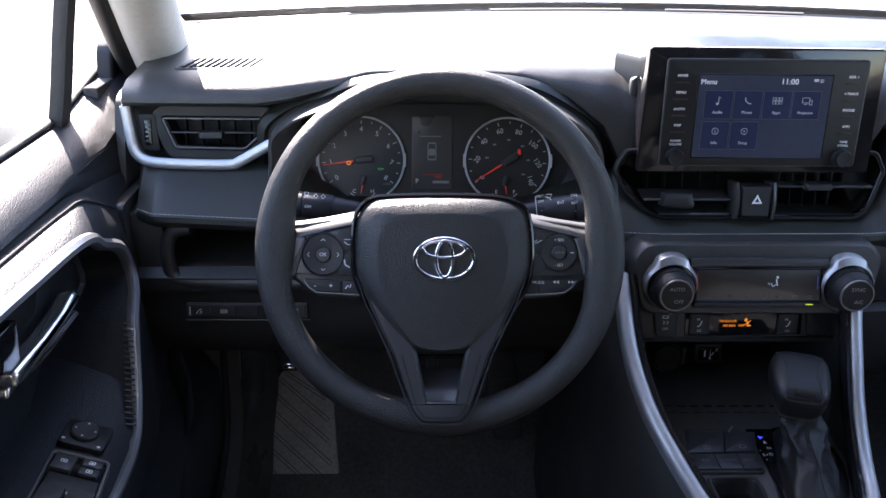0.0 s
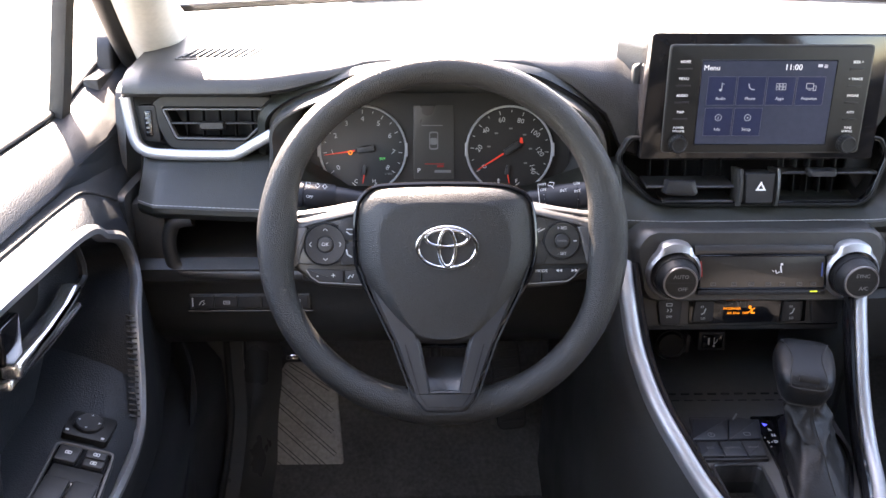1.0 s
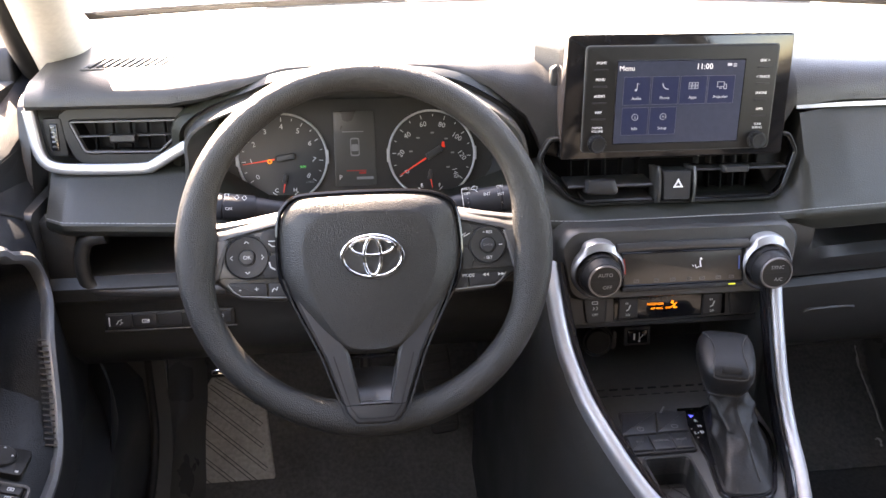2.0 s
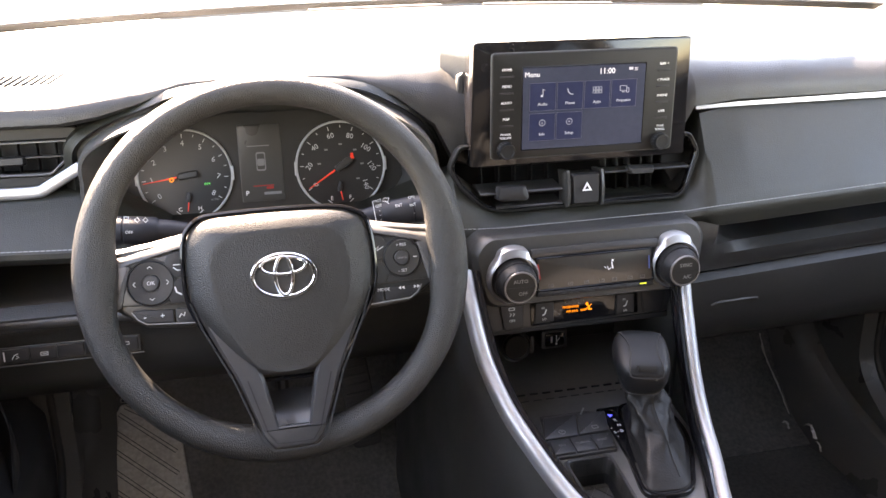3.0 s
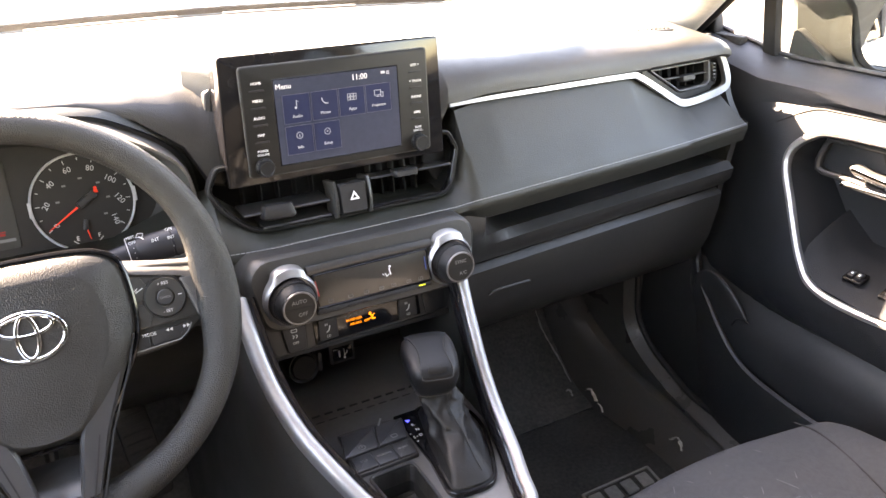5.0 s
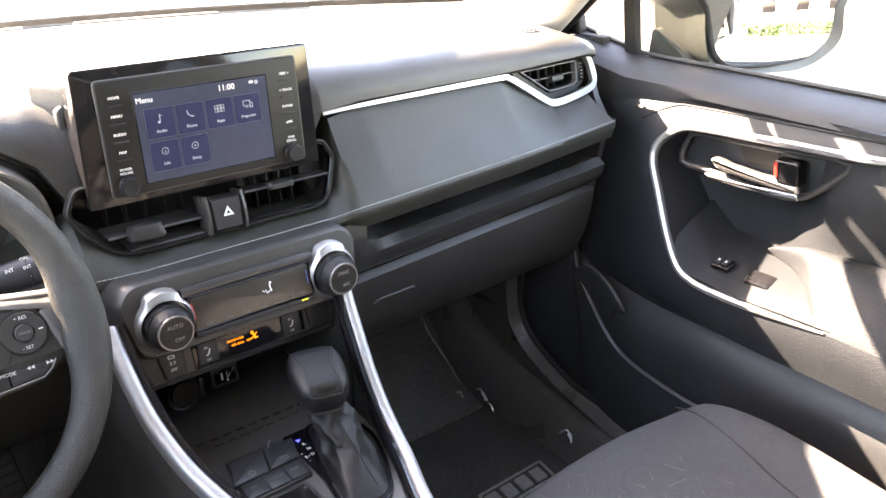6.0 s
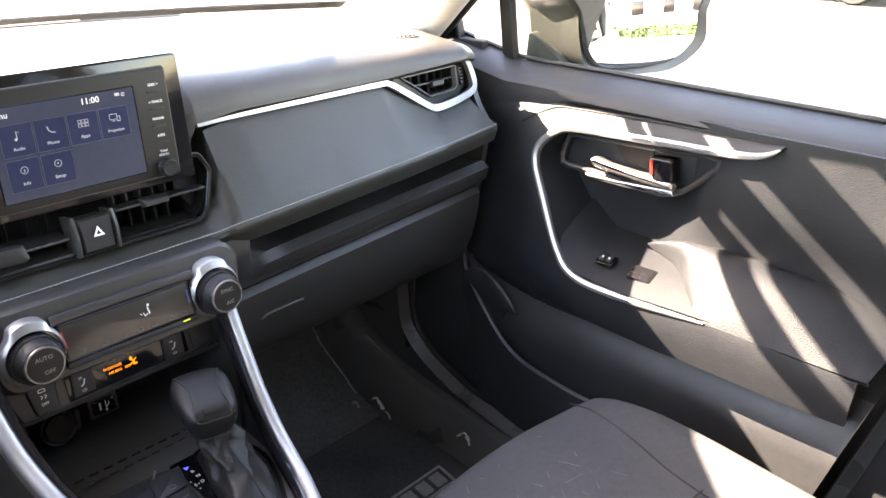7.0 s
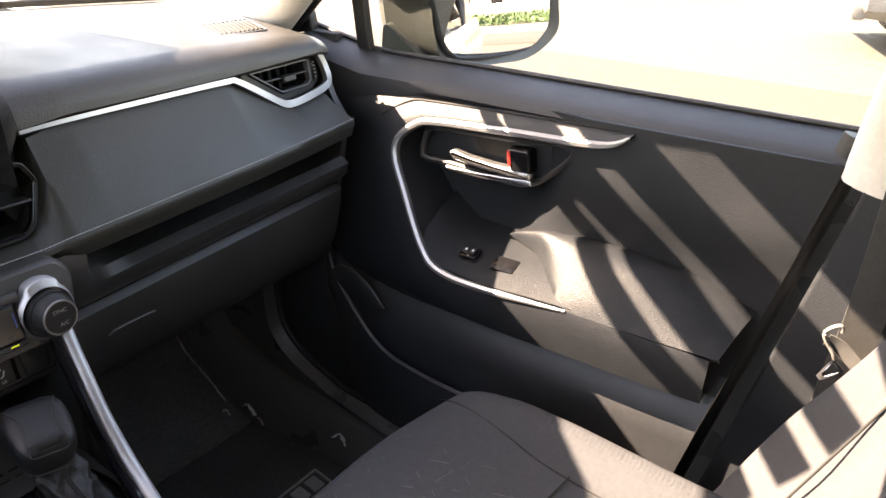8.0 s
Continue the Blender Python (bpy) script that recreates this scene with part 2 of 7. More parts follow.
def smooth_path(pts, n=8, closed=False):
    """A curve through the points."""
    P = [Vector(p) for p in pts]
    k = len(P)
    out = []
    for i in range(k if closed else k - 1):
        if closed:
            a, b, c, d = P[i - 1], P[i], P[(i + 1) % k], P[(i + 2) % k]
        else:
            a, b, c, d = P[max(i - 1, 0)], P[i], P[i + 1], P[min(i + 2, k - 1)]
        for j in range(n):
            t = j / n
            out.append(0.5 * ((2 * b) + (c - a) * t + (2 * a - 5 * b + 4 * c - d) * t * t + (3 * b - a - 3 * c + d) * t ** 3))
    if not closed:
        out.append(P[-1])
    return out


def sweep(path, prof, up=Vector((0, 0, 1)), M=ID, closed=False, scale=None):
    """A profile of (across, above) points drawn along a path."""
    path = [Vector(p) for p in path]
    k = len(path)
    rings = []
    for i, p in enumerate(path):
        if closed:
            t = path[(i + 1) % k] - path[i - 1]
        else:
            t = path[min(i + 1, k - 1)] - path[max(i - 1, 0)]
        t.normalize()
        side = t.cross(up).normalized()
        above = side.cross(t).normalized()
        s = scale[i] if scale else 1.0
        rings.append([p + side * (a * s) + above * (b * s) for a, b in prof])
    if closed:
        rings.append(rings[0])
        bm = stack(rings, M, False, False)
        bmesh.ops.remove_doubles(bm, verts=bm.verts[:], dist=1e-6)
        return bm
    return stack(rings, M)


def oval(a, b, n=14):
    return [(a * math.cos(2 * math.pi * i / n), b * math.sin(2 * math.pi * i / n)) for i in range(n)]


def sheet(rows, thick=0.0, M=ID):
    """A skin through rows of points, given a thickness on its far side."""
    bm = bmesh.new()
    vs = [[bm.verts.new(p) for p in r] for r in rows]
    for a, b in zip(vs, vs[1:]):
        for i in range(len(a) - 1):
            bm.faces.new((a[i], a[i + 1], b[i + 1], b[i]))
    if thick:
        bmesh.ops.recalc_face_normals(bm, faces=bm.faces[:])
        bmesh.ops.solidify(bm, geom=bm.faces[:], thickness=thick)
    bm.transform(M)
    return bm


def lerp_rows(table, x):
    """Values of a table of rows (x, a, b, ...) at x, eased from row to row."""
    if x <= table[0][0]:
        return table[0][1:]
    for r, s in zip(table, table[1:]):
        if x <= s[0]:
            t = (x - r[0]) / (s[0] - r[0])
            return tuple(p + (q - p) * t for p, q in zip(r[1:], s[1:]))
    return table[-1][1:]


def text(s, size, M, mat, parent, name="lettering", align="CENTER", thick=0.00015, wide=1.0):
    cu = bpy.data.curves.new(name, "FONT")
    cu.body, cu.size, cu.align_x, cu.align_y, cu.extrude, cu.resolution_u = s, size, align, "CENTER", thick, 2
    tmp = bpy.data.objects.new(name, cu)
    me = bpy.data.meshes.new_from_object(tmp)
    bpy.data.objects.remove(tmp)
    me.transform(M @ Matrix.Diagonal((wide, 1, 1, 1)))
    me.materials.clear()
    me.materials.append(mat)
    ob = new(name, me)
    ob.parent = parent
    if parent.type == "EMPTY":
        ob.matrix_parent_inverse = Matrix.Translation(-parent.location)
    return ob


def T(x, y, z=0.0, rot=0.0):
    return Matrix.Translation((x, y, z)) @ Matrix.Rotation(radians(rot), 4, "Z")


def join(*bms):
    """Several pieces of one part in one mesh."""
    out = bms[0]
    for b in bms[1:]:
        me = bpy.data.meshes.new("piece")
        b.to_mesh(me)
        b.free()
        out.from_mesh(me)
        bpy.data.meshes.remove(me)
    return out


def rect(w, h, cx=0.0, cy=0.0, r=0.002, n=3):
    return rounded([(cx - w / 2, cy - h / 2), (cx + w / 2, cy - h / 2), (cx + w / 2, cy + h / 2), (cx - w / 2, cy + h / 2)], r, n)


def stroke(pts, w, M, closed=False, h=0.0004):
    """A flat printed line."""
    return sweep([Vector((x, y, 0)) for x, y in pts], [(-w / 2, 0), (w / 2, 0), (w / 2, h), (-w / 2, h)], Vector((0, 0, 1)), M, closed)

CX = 0.37


# ---- structure of the cabin ----
def front_y(x):
    """Where the dash meets the windscreen."""
    return 0.83 - 0.20 * ((x - CX) / 0.76) ** 2


floor = part("floor", box((CX, -0.25, -0.01), (1.66, 2.2, 0.04)), CARPET, None)
tagged(floor, "black carpeted cabin floor", "floor", kind="structure")
# toe board rising to the bulkhead
rows = []
for x in np.linspace(-0.46, 1.2, 12):
    rows.append([(x, y, z) for y, z in ((0.40, 0.005), (0.48, 0.03), (0.62, 0.16), (0.70, 0.28), (0.74, 0.50), (0.74, 0.80))])
bulk = part("wall_front", sheet(rows, 0.02), CARPET, None)
tagged(bulk, "black carpeted toe board and bulkhead", "wall", kind="structure")
# unseen wall added to close the cabin, its tinted pane limiting light from behind
rear = part("wall_rear", join(box((CX, -1.42, 0.47), (1.66, 0.05, 1.0), 0.01), box((CX, -1.42, 1.28), (1.66, 0.05, 0.12), 0.01), box((-0.26, -1.42, 1.095), (0.40, 0.05, 0.25), 0.01), box((1.0, -1.42, 1.095), (0.40, 0.05, 0.25), 0.01)), DARK, None)
rw = part("window_rear", box((CX, -1.42, 1.095), (0.86, 0.006, 0.25)), TINTED, None)
tagged(rw, "dark glass pane in the added rear wall", "window", kind="structure")
tagged(rear, "unseen dark wall added to close the cabin behind the front seats", "wall", kind="structure")

# roof lining, with the header over the windscreen
rows = []
for y in np.linspace(-0.06, -1.45, 14):
    row = []
    for x in np.linspace(-0.20, 0.94, 14):
        s = (x - CX) / 0.57
        row.append((x, y, 1.335 - 0.05 * s * s - (0.02 * max(0, (y + 0.35) / 0.29)) ** 1))
    rows.append(row)
ceil = part("ceiling", sheet(rows, 0.03), CLOTH, None)
tagged(ceil, "beige cloth headliner", "ceiling", kind="structure")


def sideways(x, right):
    return x if right else 0.75 - x


def pillars(right):
    """One windscreen pillar's trim, the roof rail behind it and the rear corner pillar."""
    s = sideways
    p = [(1.15, 0.52, 0.72), (1.135, 0.43, 0.79), (1.092, 0.29, 0.895), (1.035, 0.16, 0.99), (0.984, 0.04, 1.085), (0.938, -0.10, 1.18), (0.90, -0.32, 1.265), (0.90, -0.70, 1.30), (0.90, -1.40, 1.29)] if right else [(1.15, 0.52, 0.72), (1.135, 0.43, 0.79), (1.105, 0.27, 0.91), (1.062, 0.09, 1.045), (0.99, -0.10, 1.18), (0.93, -0.32, 1.265), (0.91, -0.70, 1.30), (0.91, -1.40, 1.29)]
    path = smooth_path([(s(x, right), y, z) for x, y, z in p], 6)
    ob = part("pillar_trim", sweep(path, oval(0.038, 0.046, 18)), CLOTH, None)
    tagged(ob, "beige cloth-covered windscreen pillar trim", "pillar", kind="structure")
    p = [(1.165, 0.47, 0.735), (1.165, 0.37, 0.815), (1.145, 0.24, 0.925), (1.10, 0.06, 1.06), (1.03, -0.13, 1.195), (0.98, -0.34, 1.28), (0.965, -0.7, 1.315), (0.965, -1.4, 1.30)]
    path = smooth_path([(s(x, right), y, z) for x, y, z in p], 6)
    ob = part("door_seal", sweep(path, oval(0.016, 0.02, 12)), RUBBER, None)
    tagged(ob, "black rubber door opening seal", "seal", kind="structure")
    if right:
        p = [(1.160, 0.50, 0.730), (1.152, 0.40, 0.805), (1.124, 0.265, 0.915), (1.082, 0.11, 1.03), (1.030, -0.04, 1.135), (0.98, -0.20, 1.225)]
        ob = part("pillar_body", sweep(smooth_path(p, 6), oval(0.020, 0.030, 14)), DARK, None)
        tagged(ob, "dark inner body of the windscreen pillar", "pillar", kind="structure")


for side in (False, True):
    pillars(side)

# windscreen, its black border and the bonnet outside
rows, band = [], []
for k in range(9):
    t = k / 8
    row = []
    for x in np.linspace(-0.40, 1.14, 25):
        w = CX + (x - CX) * (1 - 0.20 * t)
        y0 = front_y(x) + 0.02
        row.append((w, y0 + (-0.04 - 0.06 * abs((x - CX) / 0.76) ** 2 - y0) * t, 0.815 + 0.52 * t - 0.03 * (1 - t) * t * 2))
    rows.append(row)
screen_glass = part("window_front", sheet(rows, 0.005), CLEAR, None)
tagged(screen_glass, "clear laminated windscreen", "windscreen", kind="structure")
screen_glass.visible_shadow = False
band = [[(x, front_y(x) + 0.014 - d * 0.9, 0.8315 + d * 0.5) for x in np.linspace(-0.41, 1.15, 41)] for d in (0.0, 0.012, 0.025)]
fr = part("windscreen_border", sheet(band, 0.003), DARK, None)
tagged(fr, "black border along the windscreen base", "border", kind="structure")


def on_glass(x, t):
    """A point on the windscreen's inside: t is 0 at its foot and 1 at the roof."""
    y0 = front_y(x) + 0.02
    return (x, y0 + (-0.04 - 0.06 * abs((x - CX) / 0.76) ** 2 - y0) * t - 0.006, 0.815 + 0.52 * t - 0.06 * t * (1 - t) - 0.006)


# out-of-view opaque band, added to keep high sun out of the cabin
tagged(part("windscreen_border", sheet([[on_glass(x, t) for x in np.linspace(-0.22, 0.96, 60)] for t in (0.90, 0.95, 0.99)], 0.003), DARK, None), "unseen dark band added along the windscreen's top to block sun", "border", kind="structure")
# unseen strips added to shade the passenger's side: height at x = 0.92 and at x = 0.72
def shade_strip(lo, hi, x0, x1):
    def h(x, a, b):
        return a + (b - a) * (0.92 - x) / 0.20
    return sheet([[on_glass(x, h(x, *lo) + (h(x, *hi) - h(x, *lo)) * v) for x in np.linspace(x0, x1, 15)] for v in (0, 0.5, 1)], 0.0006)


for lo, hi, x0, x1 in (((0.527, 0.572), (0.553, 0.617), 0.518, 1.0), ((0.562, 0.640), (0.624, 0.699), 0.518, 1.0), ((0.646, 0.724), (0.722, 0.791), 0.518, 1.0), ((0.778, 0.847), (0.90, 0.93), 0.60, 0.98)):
    st = thing("windscreen_shade_strip", "long dark strip added across the windscreen to cast shade bars", "sticker", on_glass(0.62, lo[1]), group="windscreen stickers")
    part("film", shade_strip(lo, hi, x0, x1), DARK, st)
    # further unseen patches that keep stray sun off the seat, dash and door
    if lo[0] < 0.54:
        part("film", shade_strip((0.556, 0.60), (0.570, 0.65), 0.880, 1.0), DARK, st)
        part("film", shade_strip((0.30, 0.30), (0.330, 0.420), 0.30, 0.72), DARK, st)
        part("film", shade_strip((0.20, 0.20), (0.352, 0.370), 0.996, 1.08), DARK, st)
for r in (True, False):
    X = 1.19 if r else 0.75 - 1.19
    tagged(part("wall_footwell", box((X, 0.56, 0.32), (0.02, 0.56, 0.96), 0.004), CARPET, None), "black carpeted footwell side", "wall", kind="structure")
rows = []
for y in np.linspace(0.86, 2.0, 12):
    row = []
    for x in np.linspace(-0.45, 1.19, 17):
        s = abs((x - CX) / 0.82)
        row.append((x, y - 0.16 * s * s, 0.83 + 0.03 * math.sin((y - 0.86) * 2.2) - 0.10 * s ** 3 - 0.22 * max(0, y - 1.4) ** 2 + (0.018 if 0.45 < s < 0.8 else 0)))
    rows.append(row)
bonnet = part("bonnet", sheet(rows, 0.02), PAINT, None)
tagged(bonnet, "grey painted car bonnet beyond the windscreen", "bonnet", kind="structure")

# ---- dashboard ----
dash = thing("dashboard", "black soft-touch dashboard with satin silver trim", "dashboard", (CX, 0.4, 0.45))
# rows: x, lip y, lip z, crest y, crest z
LIP = [(-0.388, 0.235, 0.785, 0.28, 0.803), (-0.375, 0.205, 0.800, 0.25, 0.823), (-0.35, 0.195, 0.802, 0.245, 0.830), (-0.215, 0.193, 0.803, 0.245, 0.832),
       (-0.175, 0.197, 0.808, 0.245, 0.835), (-0.136, 0.205, 0.817, 0.25, 0.838), (-0.085, 0.212, 0.834, 0.26, 0.845), (0.0, 0.215, 0.838, 0.27, 0.848), (0.098, 0.212, 0.834, 0.26, 0.845),
       (0.154, 0.208, 0.812, 0.25, 0.840), (0.200, 0.200, 0.778, 0.262, 0.836), (0.222, 0.190, 0.735, 0.275, 0.835), (0.26, 0.19, 0.725, 0.28, 0.836),
       (0.49, 0.19, 0.725, 0.28, 0.836), (0.520, 0.195, 0.745, 0.27, 0.834), (0.540, 0.194, 0.783, 0.25, 0.832), (0.60, 0.194, 0.790, 0.248, 0.832),
       (0.85, 0.198, 0.790, 0.248, 0.830), (0.98, 0.198, 0.795, 0.246, 0.826), (1.05, 0.200, 0.797, 0.245, 0.822), (1.075, 0.206, 0.792, 0.25, 0.814), (1.09, 0.235, 0.775, 0.28, 0.795)]
rows = []
for x in sorted(set(np.linspace(-0.388, 1.09, 90).tolist() + [r[0] for r in LIP])):
    yr, zr, yc, zc = lerp_rows(LIP, x)
    row = [(x, yr + 0.06, zr - 0.006), (x, yr + 0.006, zr - 0.005), (x, yr, zr)]
    for j in range(1, 9):
        a = j / 8 * math.pi / 2
        row.append((x, yr + (yc - yr) * (1 - math.cos(a)), zr + (zc - zr) * math.sin(a)))
    yf = front_y(x)
    for j in range(1, 9):
        t = j / 8
        row.append((x, yc + (yf - yc) * t, zc + (0.828 - zc) * t + 0.012 * math.sin(math.pi * t)))
    rows.append(row)
part("top_pad", sheet(rows, 0.006), SOFT, dash, "grained black top pad")

# padded front face, from the trim down to the stitched edge
# rows: x, top y, top z, mid y, mid z, stitch y, stitch z
PAD = [(-0.372, 0.235, 0.726, 0.222, 0.70, 0.205, 0.679), (-0.362, 0.218, 0.726, 0.192, 0.70, 0.165, 0.678), (-0.340, 0.212, 0.724, 0.181, 0.70, 0.152, 0.676), (-0.24, 0.210, 0.722, 0.180, 0.698, 0.15, 0.672), (-0.19, 0.212, 0.72, 0.185, 0.695, 0.15, 0.670),
       (-0.12, 0.25, 0.655, 0.22, 0.655, 0.17, 0.650), (0.12, 0.25, 0.655, 0.22, 0.655, 0.17, 0.650), (0.185, 0.20, 0.70, 0.17, 0.685, 0.135, 0.669), (0.215, 0.172, 0.722, 0.150, 0.700, 0.124, 0.667), (0.235, 0.165, 0.705, 0.145, 0.690, 0.121, 0.667),
       (0.265, 0.155, 0.683, 0.142, 0.677, 0.118, 0.667), (0.505, 0.155, 0.683, 0.142, 0.677, 0.118, 0.669), (0.530, 0.165, 0.705, 0.148, 0.690, 0.120, 0.670),
       (0.545, 0.19, 0.775, 0.155, 0.72, 0.120, 0.671), (0.60, 0.195, 0.783, 0.158, 0.73, 0.121, 0.673), (0.85, 0.198, 0.784, 0.163, 0.735, 0.127, 0.684),
       (0.93, 0.198, 0.745, 0.168, 0.718, 0.131, 0.688), (0.97, 0.2, 0.728, 0.172, 0.712, 0.134, 0.690), (1.06, 0.208, 0.732, 0.182, 0.715, 0.142, 0.694), (1.078, 0.235, 0.735, 0.22, 0.715, 0.185, 0.694)]


def pad_row(x):
    ty, tz, my, mz, sy, sz = lerp_rows(PAD, x)
    row = []
    for j in range(9):
        t = j / 8
        y = (1 - t) ** 2 * ty + 2 * t * (1 - t) * (2 * my - (ty + sy) / 2) + t * t * sy
        z = (1 - t) ** 2 * tz + 2 * t * (1 - t) * (2 * mz - (tz + sz) / 2) + t * t * sz
        row.append((x, y, z))
    return row, sy, sz


rows = []
xs = sorted(set(np.linspace(-0.372, 1.078, 100).tolist() + [r[0] for r in PAD]))
for x in xs:
    row, sy, sz = pad_row(x)
    e = 0.012 * min(1.0, max(0.0, (x - 0.525) / 0.03))
    row = [(x, row[0][1] + 0.03, row[0][2] + 0.002)] + row + [(x, sy - 0.001, sz - 0.006), (x, sy + 0.0015, sz - 0.010 - e * 0.3), (x, sy + 0.005, sz - 0.014 - e), (x, sy + 0.014, sz - 0.019 - e), (x, sy + 0.09, sz - 0.012 - e * 0.4)]
    rows.append(row)
front_pad = part("front_pad", sheet(rows, 0.004), PADM, dash, "smooth black front pad with a stitched lower edge")


def stitches(x0, x1, name):
    """Light thread along the pad's edge, in single stitches."""
    bm = bmesh.new()
    x = x0
    while x < x1:
        (a, ay, az), (b, by, bz) = [(q, *pad_row(q)[1:]) for q in (x, x + 0.0046)]
        d = 0.00042
        vs = [bm.verts.new(p) for p in ((a, ay - 0.0012, az + 0.004 - d), (b, by - 0.0012, bz + 0.004 - d), (b, by - 0.0020, bz + 0.004), (a, ay - 0.0020, az + 0.004),
                                        (a, ay - 0.0008, az + 0.004 + d), (b, by - 0.0008, bz + 0.004 + d))]
        bm.faces.new((vs[0], vs[1], vs[2], vs[3]))
        bm.faces.new((vs[3], vs[2], vs[5], vs[4]))
        x += 0.0056
    ob = part(name, bm, SEAM, front_pad, "pale thread stitching", flip=False)
    return tagged(ob, kind="stuff")


stitches(-0.365, -0.20, "stitching")
stitches(0.20, 1.07, "stitching")

# silver trims: by the driver's vent, and across the passenger's side
flat = [(-0.006, 0.0), (-0.0055, 0.004), (0.0055, 0.004), (0.006, 0.0), (0.005, -0.006), (-0.005, -0.006)]


def trim_strip(pts, prof, n=5, lo=1.0):
    path = smooth_path(pts, n)
    return sweep(path, prof, Vector((0, -1, 0.25)), scale=[min(1.0, lo + (1 - lo) * i / (0.5 * len(path))) for i in range(len(path))])


wide = [(-0.0068, 0.0), (-0.0062, 0.0030), (-0.0045, 0.0042), (0.0045, 0.0042), (0.0062, 0.0030), (0.0068, 0.0), (0.006, -0.008), (-0.006, -0.008)]
lt = [(-0.3765, 0.219, 0.792), (-0.3745, 0.216, 0.772), (-0.3710, 0.211, 0.746), (-0.3640, 0.208, 0.733), (-0.3500, 0.206, 0.7268), (-0.325, 0.205, 0.7250), (-0.285, 0.205, 0.7240), (-0.252, 0.205, 0.7245), (-0.241, 0.205, 0.7285), (-0.203, 0.207, 0.750)]
part("silver_trim", trim_strip(lt, wide), SILVER, dash, "satin silver trim under the vent")
rt = [(0.540, 0.192, 0.782), (0.60, 0.190, 0.785), (0.72, 0.191, 0.786), (0.845, 0.193, 0.786), (0.865, 0.193, 0.783), (0.90, 0.193, 0.764), (0.945, 0.193, 0.738), (0.962, 0.194, 0.731), (0.985, 0.195, 0.730), (1.03, 0.200, 0.734), (1.066, 0.206, 0.740), (1.074, 0.208, 0.752), (1.068, 0.212, 0.775), (1.055, 0.212, 0.795)]
part("silver_trim", trim_strip(rt, flat, 5, 0.35), SILVER, dash, "satin silver trim strip with a kink round the vent")

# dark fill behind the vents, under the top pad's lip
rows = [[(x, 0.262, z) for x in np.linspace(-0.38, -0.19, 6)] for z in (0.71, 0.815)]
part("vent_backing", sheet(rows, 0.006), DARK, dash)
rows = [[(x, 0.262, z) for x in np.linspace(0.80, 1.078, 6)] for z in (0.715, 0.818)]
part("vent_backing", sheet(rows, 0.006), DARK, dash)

# driver's lower panel: open tray, its rolled edge, knee panel
LOWL = [(0.33, 0.668), (0.33, 0.600), (0.20, 0.592), (0.172, 0.597), (0.162, 0.590), (0.163, 0.578), (0.175, 0.566), (0.180, 0.530), (0.195, 0.49), (0.25, 0.44), (0.45, 0.42)]
rows = [[(x, y, z) for y, z in LOWL] for x in np.linspace(-0.386, 0.205, 16)]
part("knee_panel", sheet(rows, 0.005), HARD, dash, "hard black knee panel with an open tray above")
part("tray_frame", sweep(smooth_path([(-0.300, 0.168, 0.655), (-0.322, 0.168, 0.650), (-0.331, 0.167, 0.630), (-0.331, 0.166, 0.605), (-0.326, 0.165, 0.592), (-0.312, 0.164, 0.586), (-0.28, 0.163, 0.584), (-0.235, 0.162, 0.583), (-0.17, 0.162, 0.583)], 6), oval(0.009, 0.008, 12), Vector((0, -1, 0))), HARD, dash, "rounded frame of the open tray")
part("tray_cheek", box((-0.358, 0.185, 0.625), (0.048, 0.03, 0.10), 0.006), HARD, dash)
part("tray_side", prism(rounded([(0.15, 0.575), (0.34, 0.575), (0.34, 0.69), (0.15, 0.69)], 0.01), 0.012, Matrix(((0, 0, 1, -0.372), (1, 0, 0, 0), (0, 1, 0, 0), (0, 0, 0, 1)))), HARD, dash)

# switch row on the knee panel
swf = F((-0.242, 0.172, 0.546), 12)
row_frame = part("switch_panel", prism(rect(0.153, 0.0205, 0.001, -0.0052, 0.002), 0.012, swf, 0.001, 0.004), SATIN, dash)
for i in range(5):
    x = -0.0585 + i * 0.0298
    b = part("switch", prism(rect(0.0288, 0.0155, x, -0.0048, 0.0012), 0.004, swf, 0.0008, 0.0062), BUTTON, row_frame)
    if i == 0:
        part("symbol", join(stroke([(x - 0.004, -0.0085), (x - 0.001, -0.004), (x + 0.003, -0.0025)], 0.0010, swf @ T(0, 0, 0.0064)), stroke([(x, -0.0085), (x + 0.0035, -0.0065), (x + 0.001, -0.005)], 0.0009, swf @ T(0, 0, 0.0064))), KEYPRINT, b)
        part("dimmer_mark", prism(rect(0.0014, 0.0115, x - 0.012, -0.0048, 0.0005), 0.001, swf, 0, 0.0068), KEYPRINT, b)
    elif i == 1:
        part("symbol", join(rim_of(rect(0.0085, 0.0045, x + 0.001, -0.0055, 0.001), rect(0.0068, 0.0030, x + 0.001, -0.0055, 0.0008), 0.0003, swf @ T(0, 0, 0.0066)), stroke([(x - 0.001, -0.0055), (x + 0.004, -0.0055)], 0.0008, swf @ T(0, 0, 0.0064))), KEYPRINT, b)
    elif i == 4:
        part("symbol", join(rim_of(rect(0.006, 0.004, x + 0.002, -0.0035, 0.001), rect(0.0046, 0.0026, x + 0.002, -0.0035, 0.0008), 0.0003, swf @ T(0, 0, 0.0066)), stroke([(x - 0.004, -0.008), (x, -0.0065)], 0.0009, swf @ T(0, 0, 0.0064))), KEYPRINT, b)
part("lower_seam", sweep([(x, -0.0185, 0.0) for x in (-0.078, 0.0, 0.080)], oval(0.0012, 0.0010, 8), Vector((0, 0, 1)), swf), SATIN, row_frame)

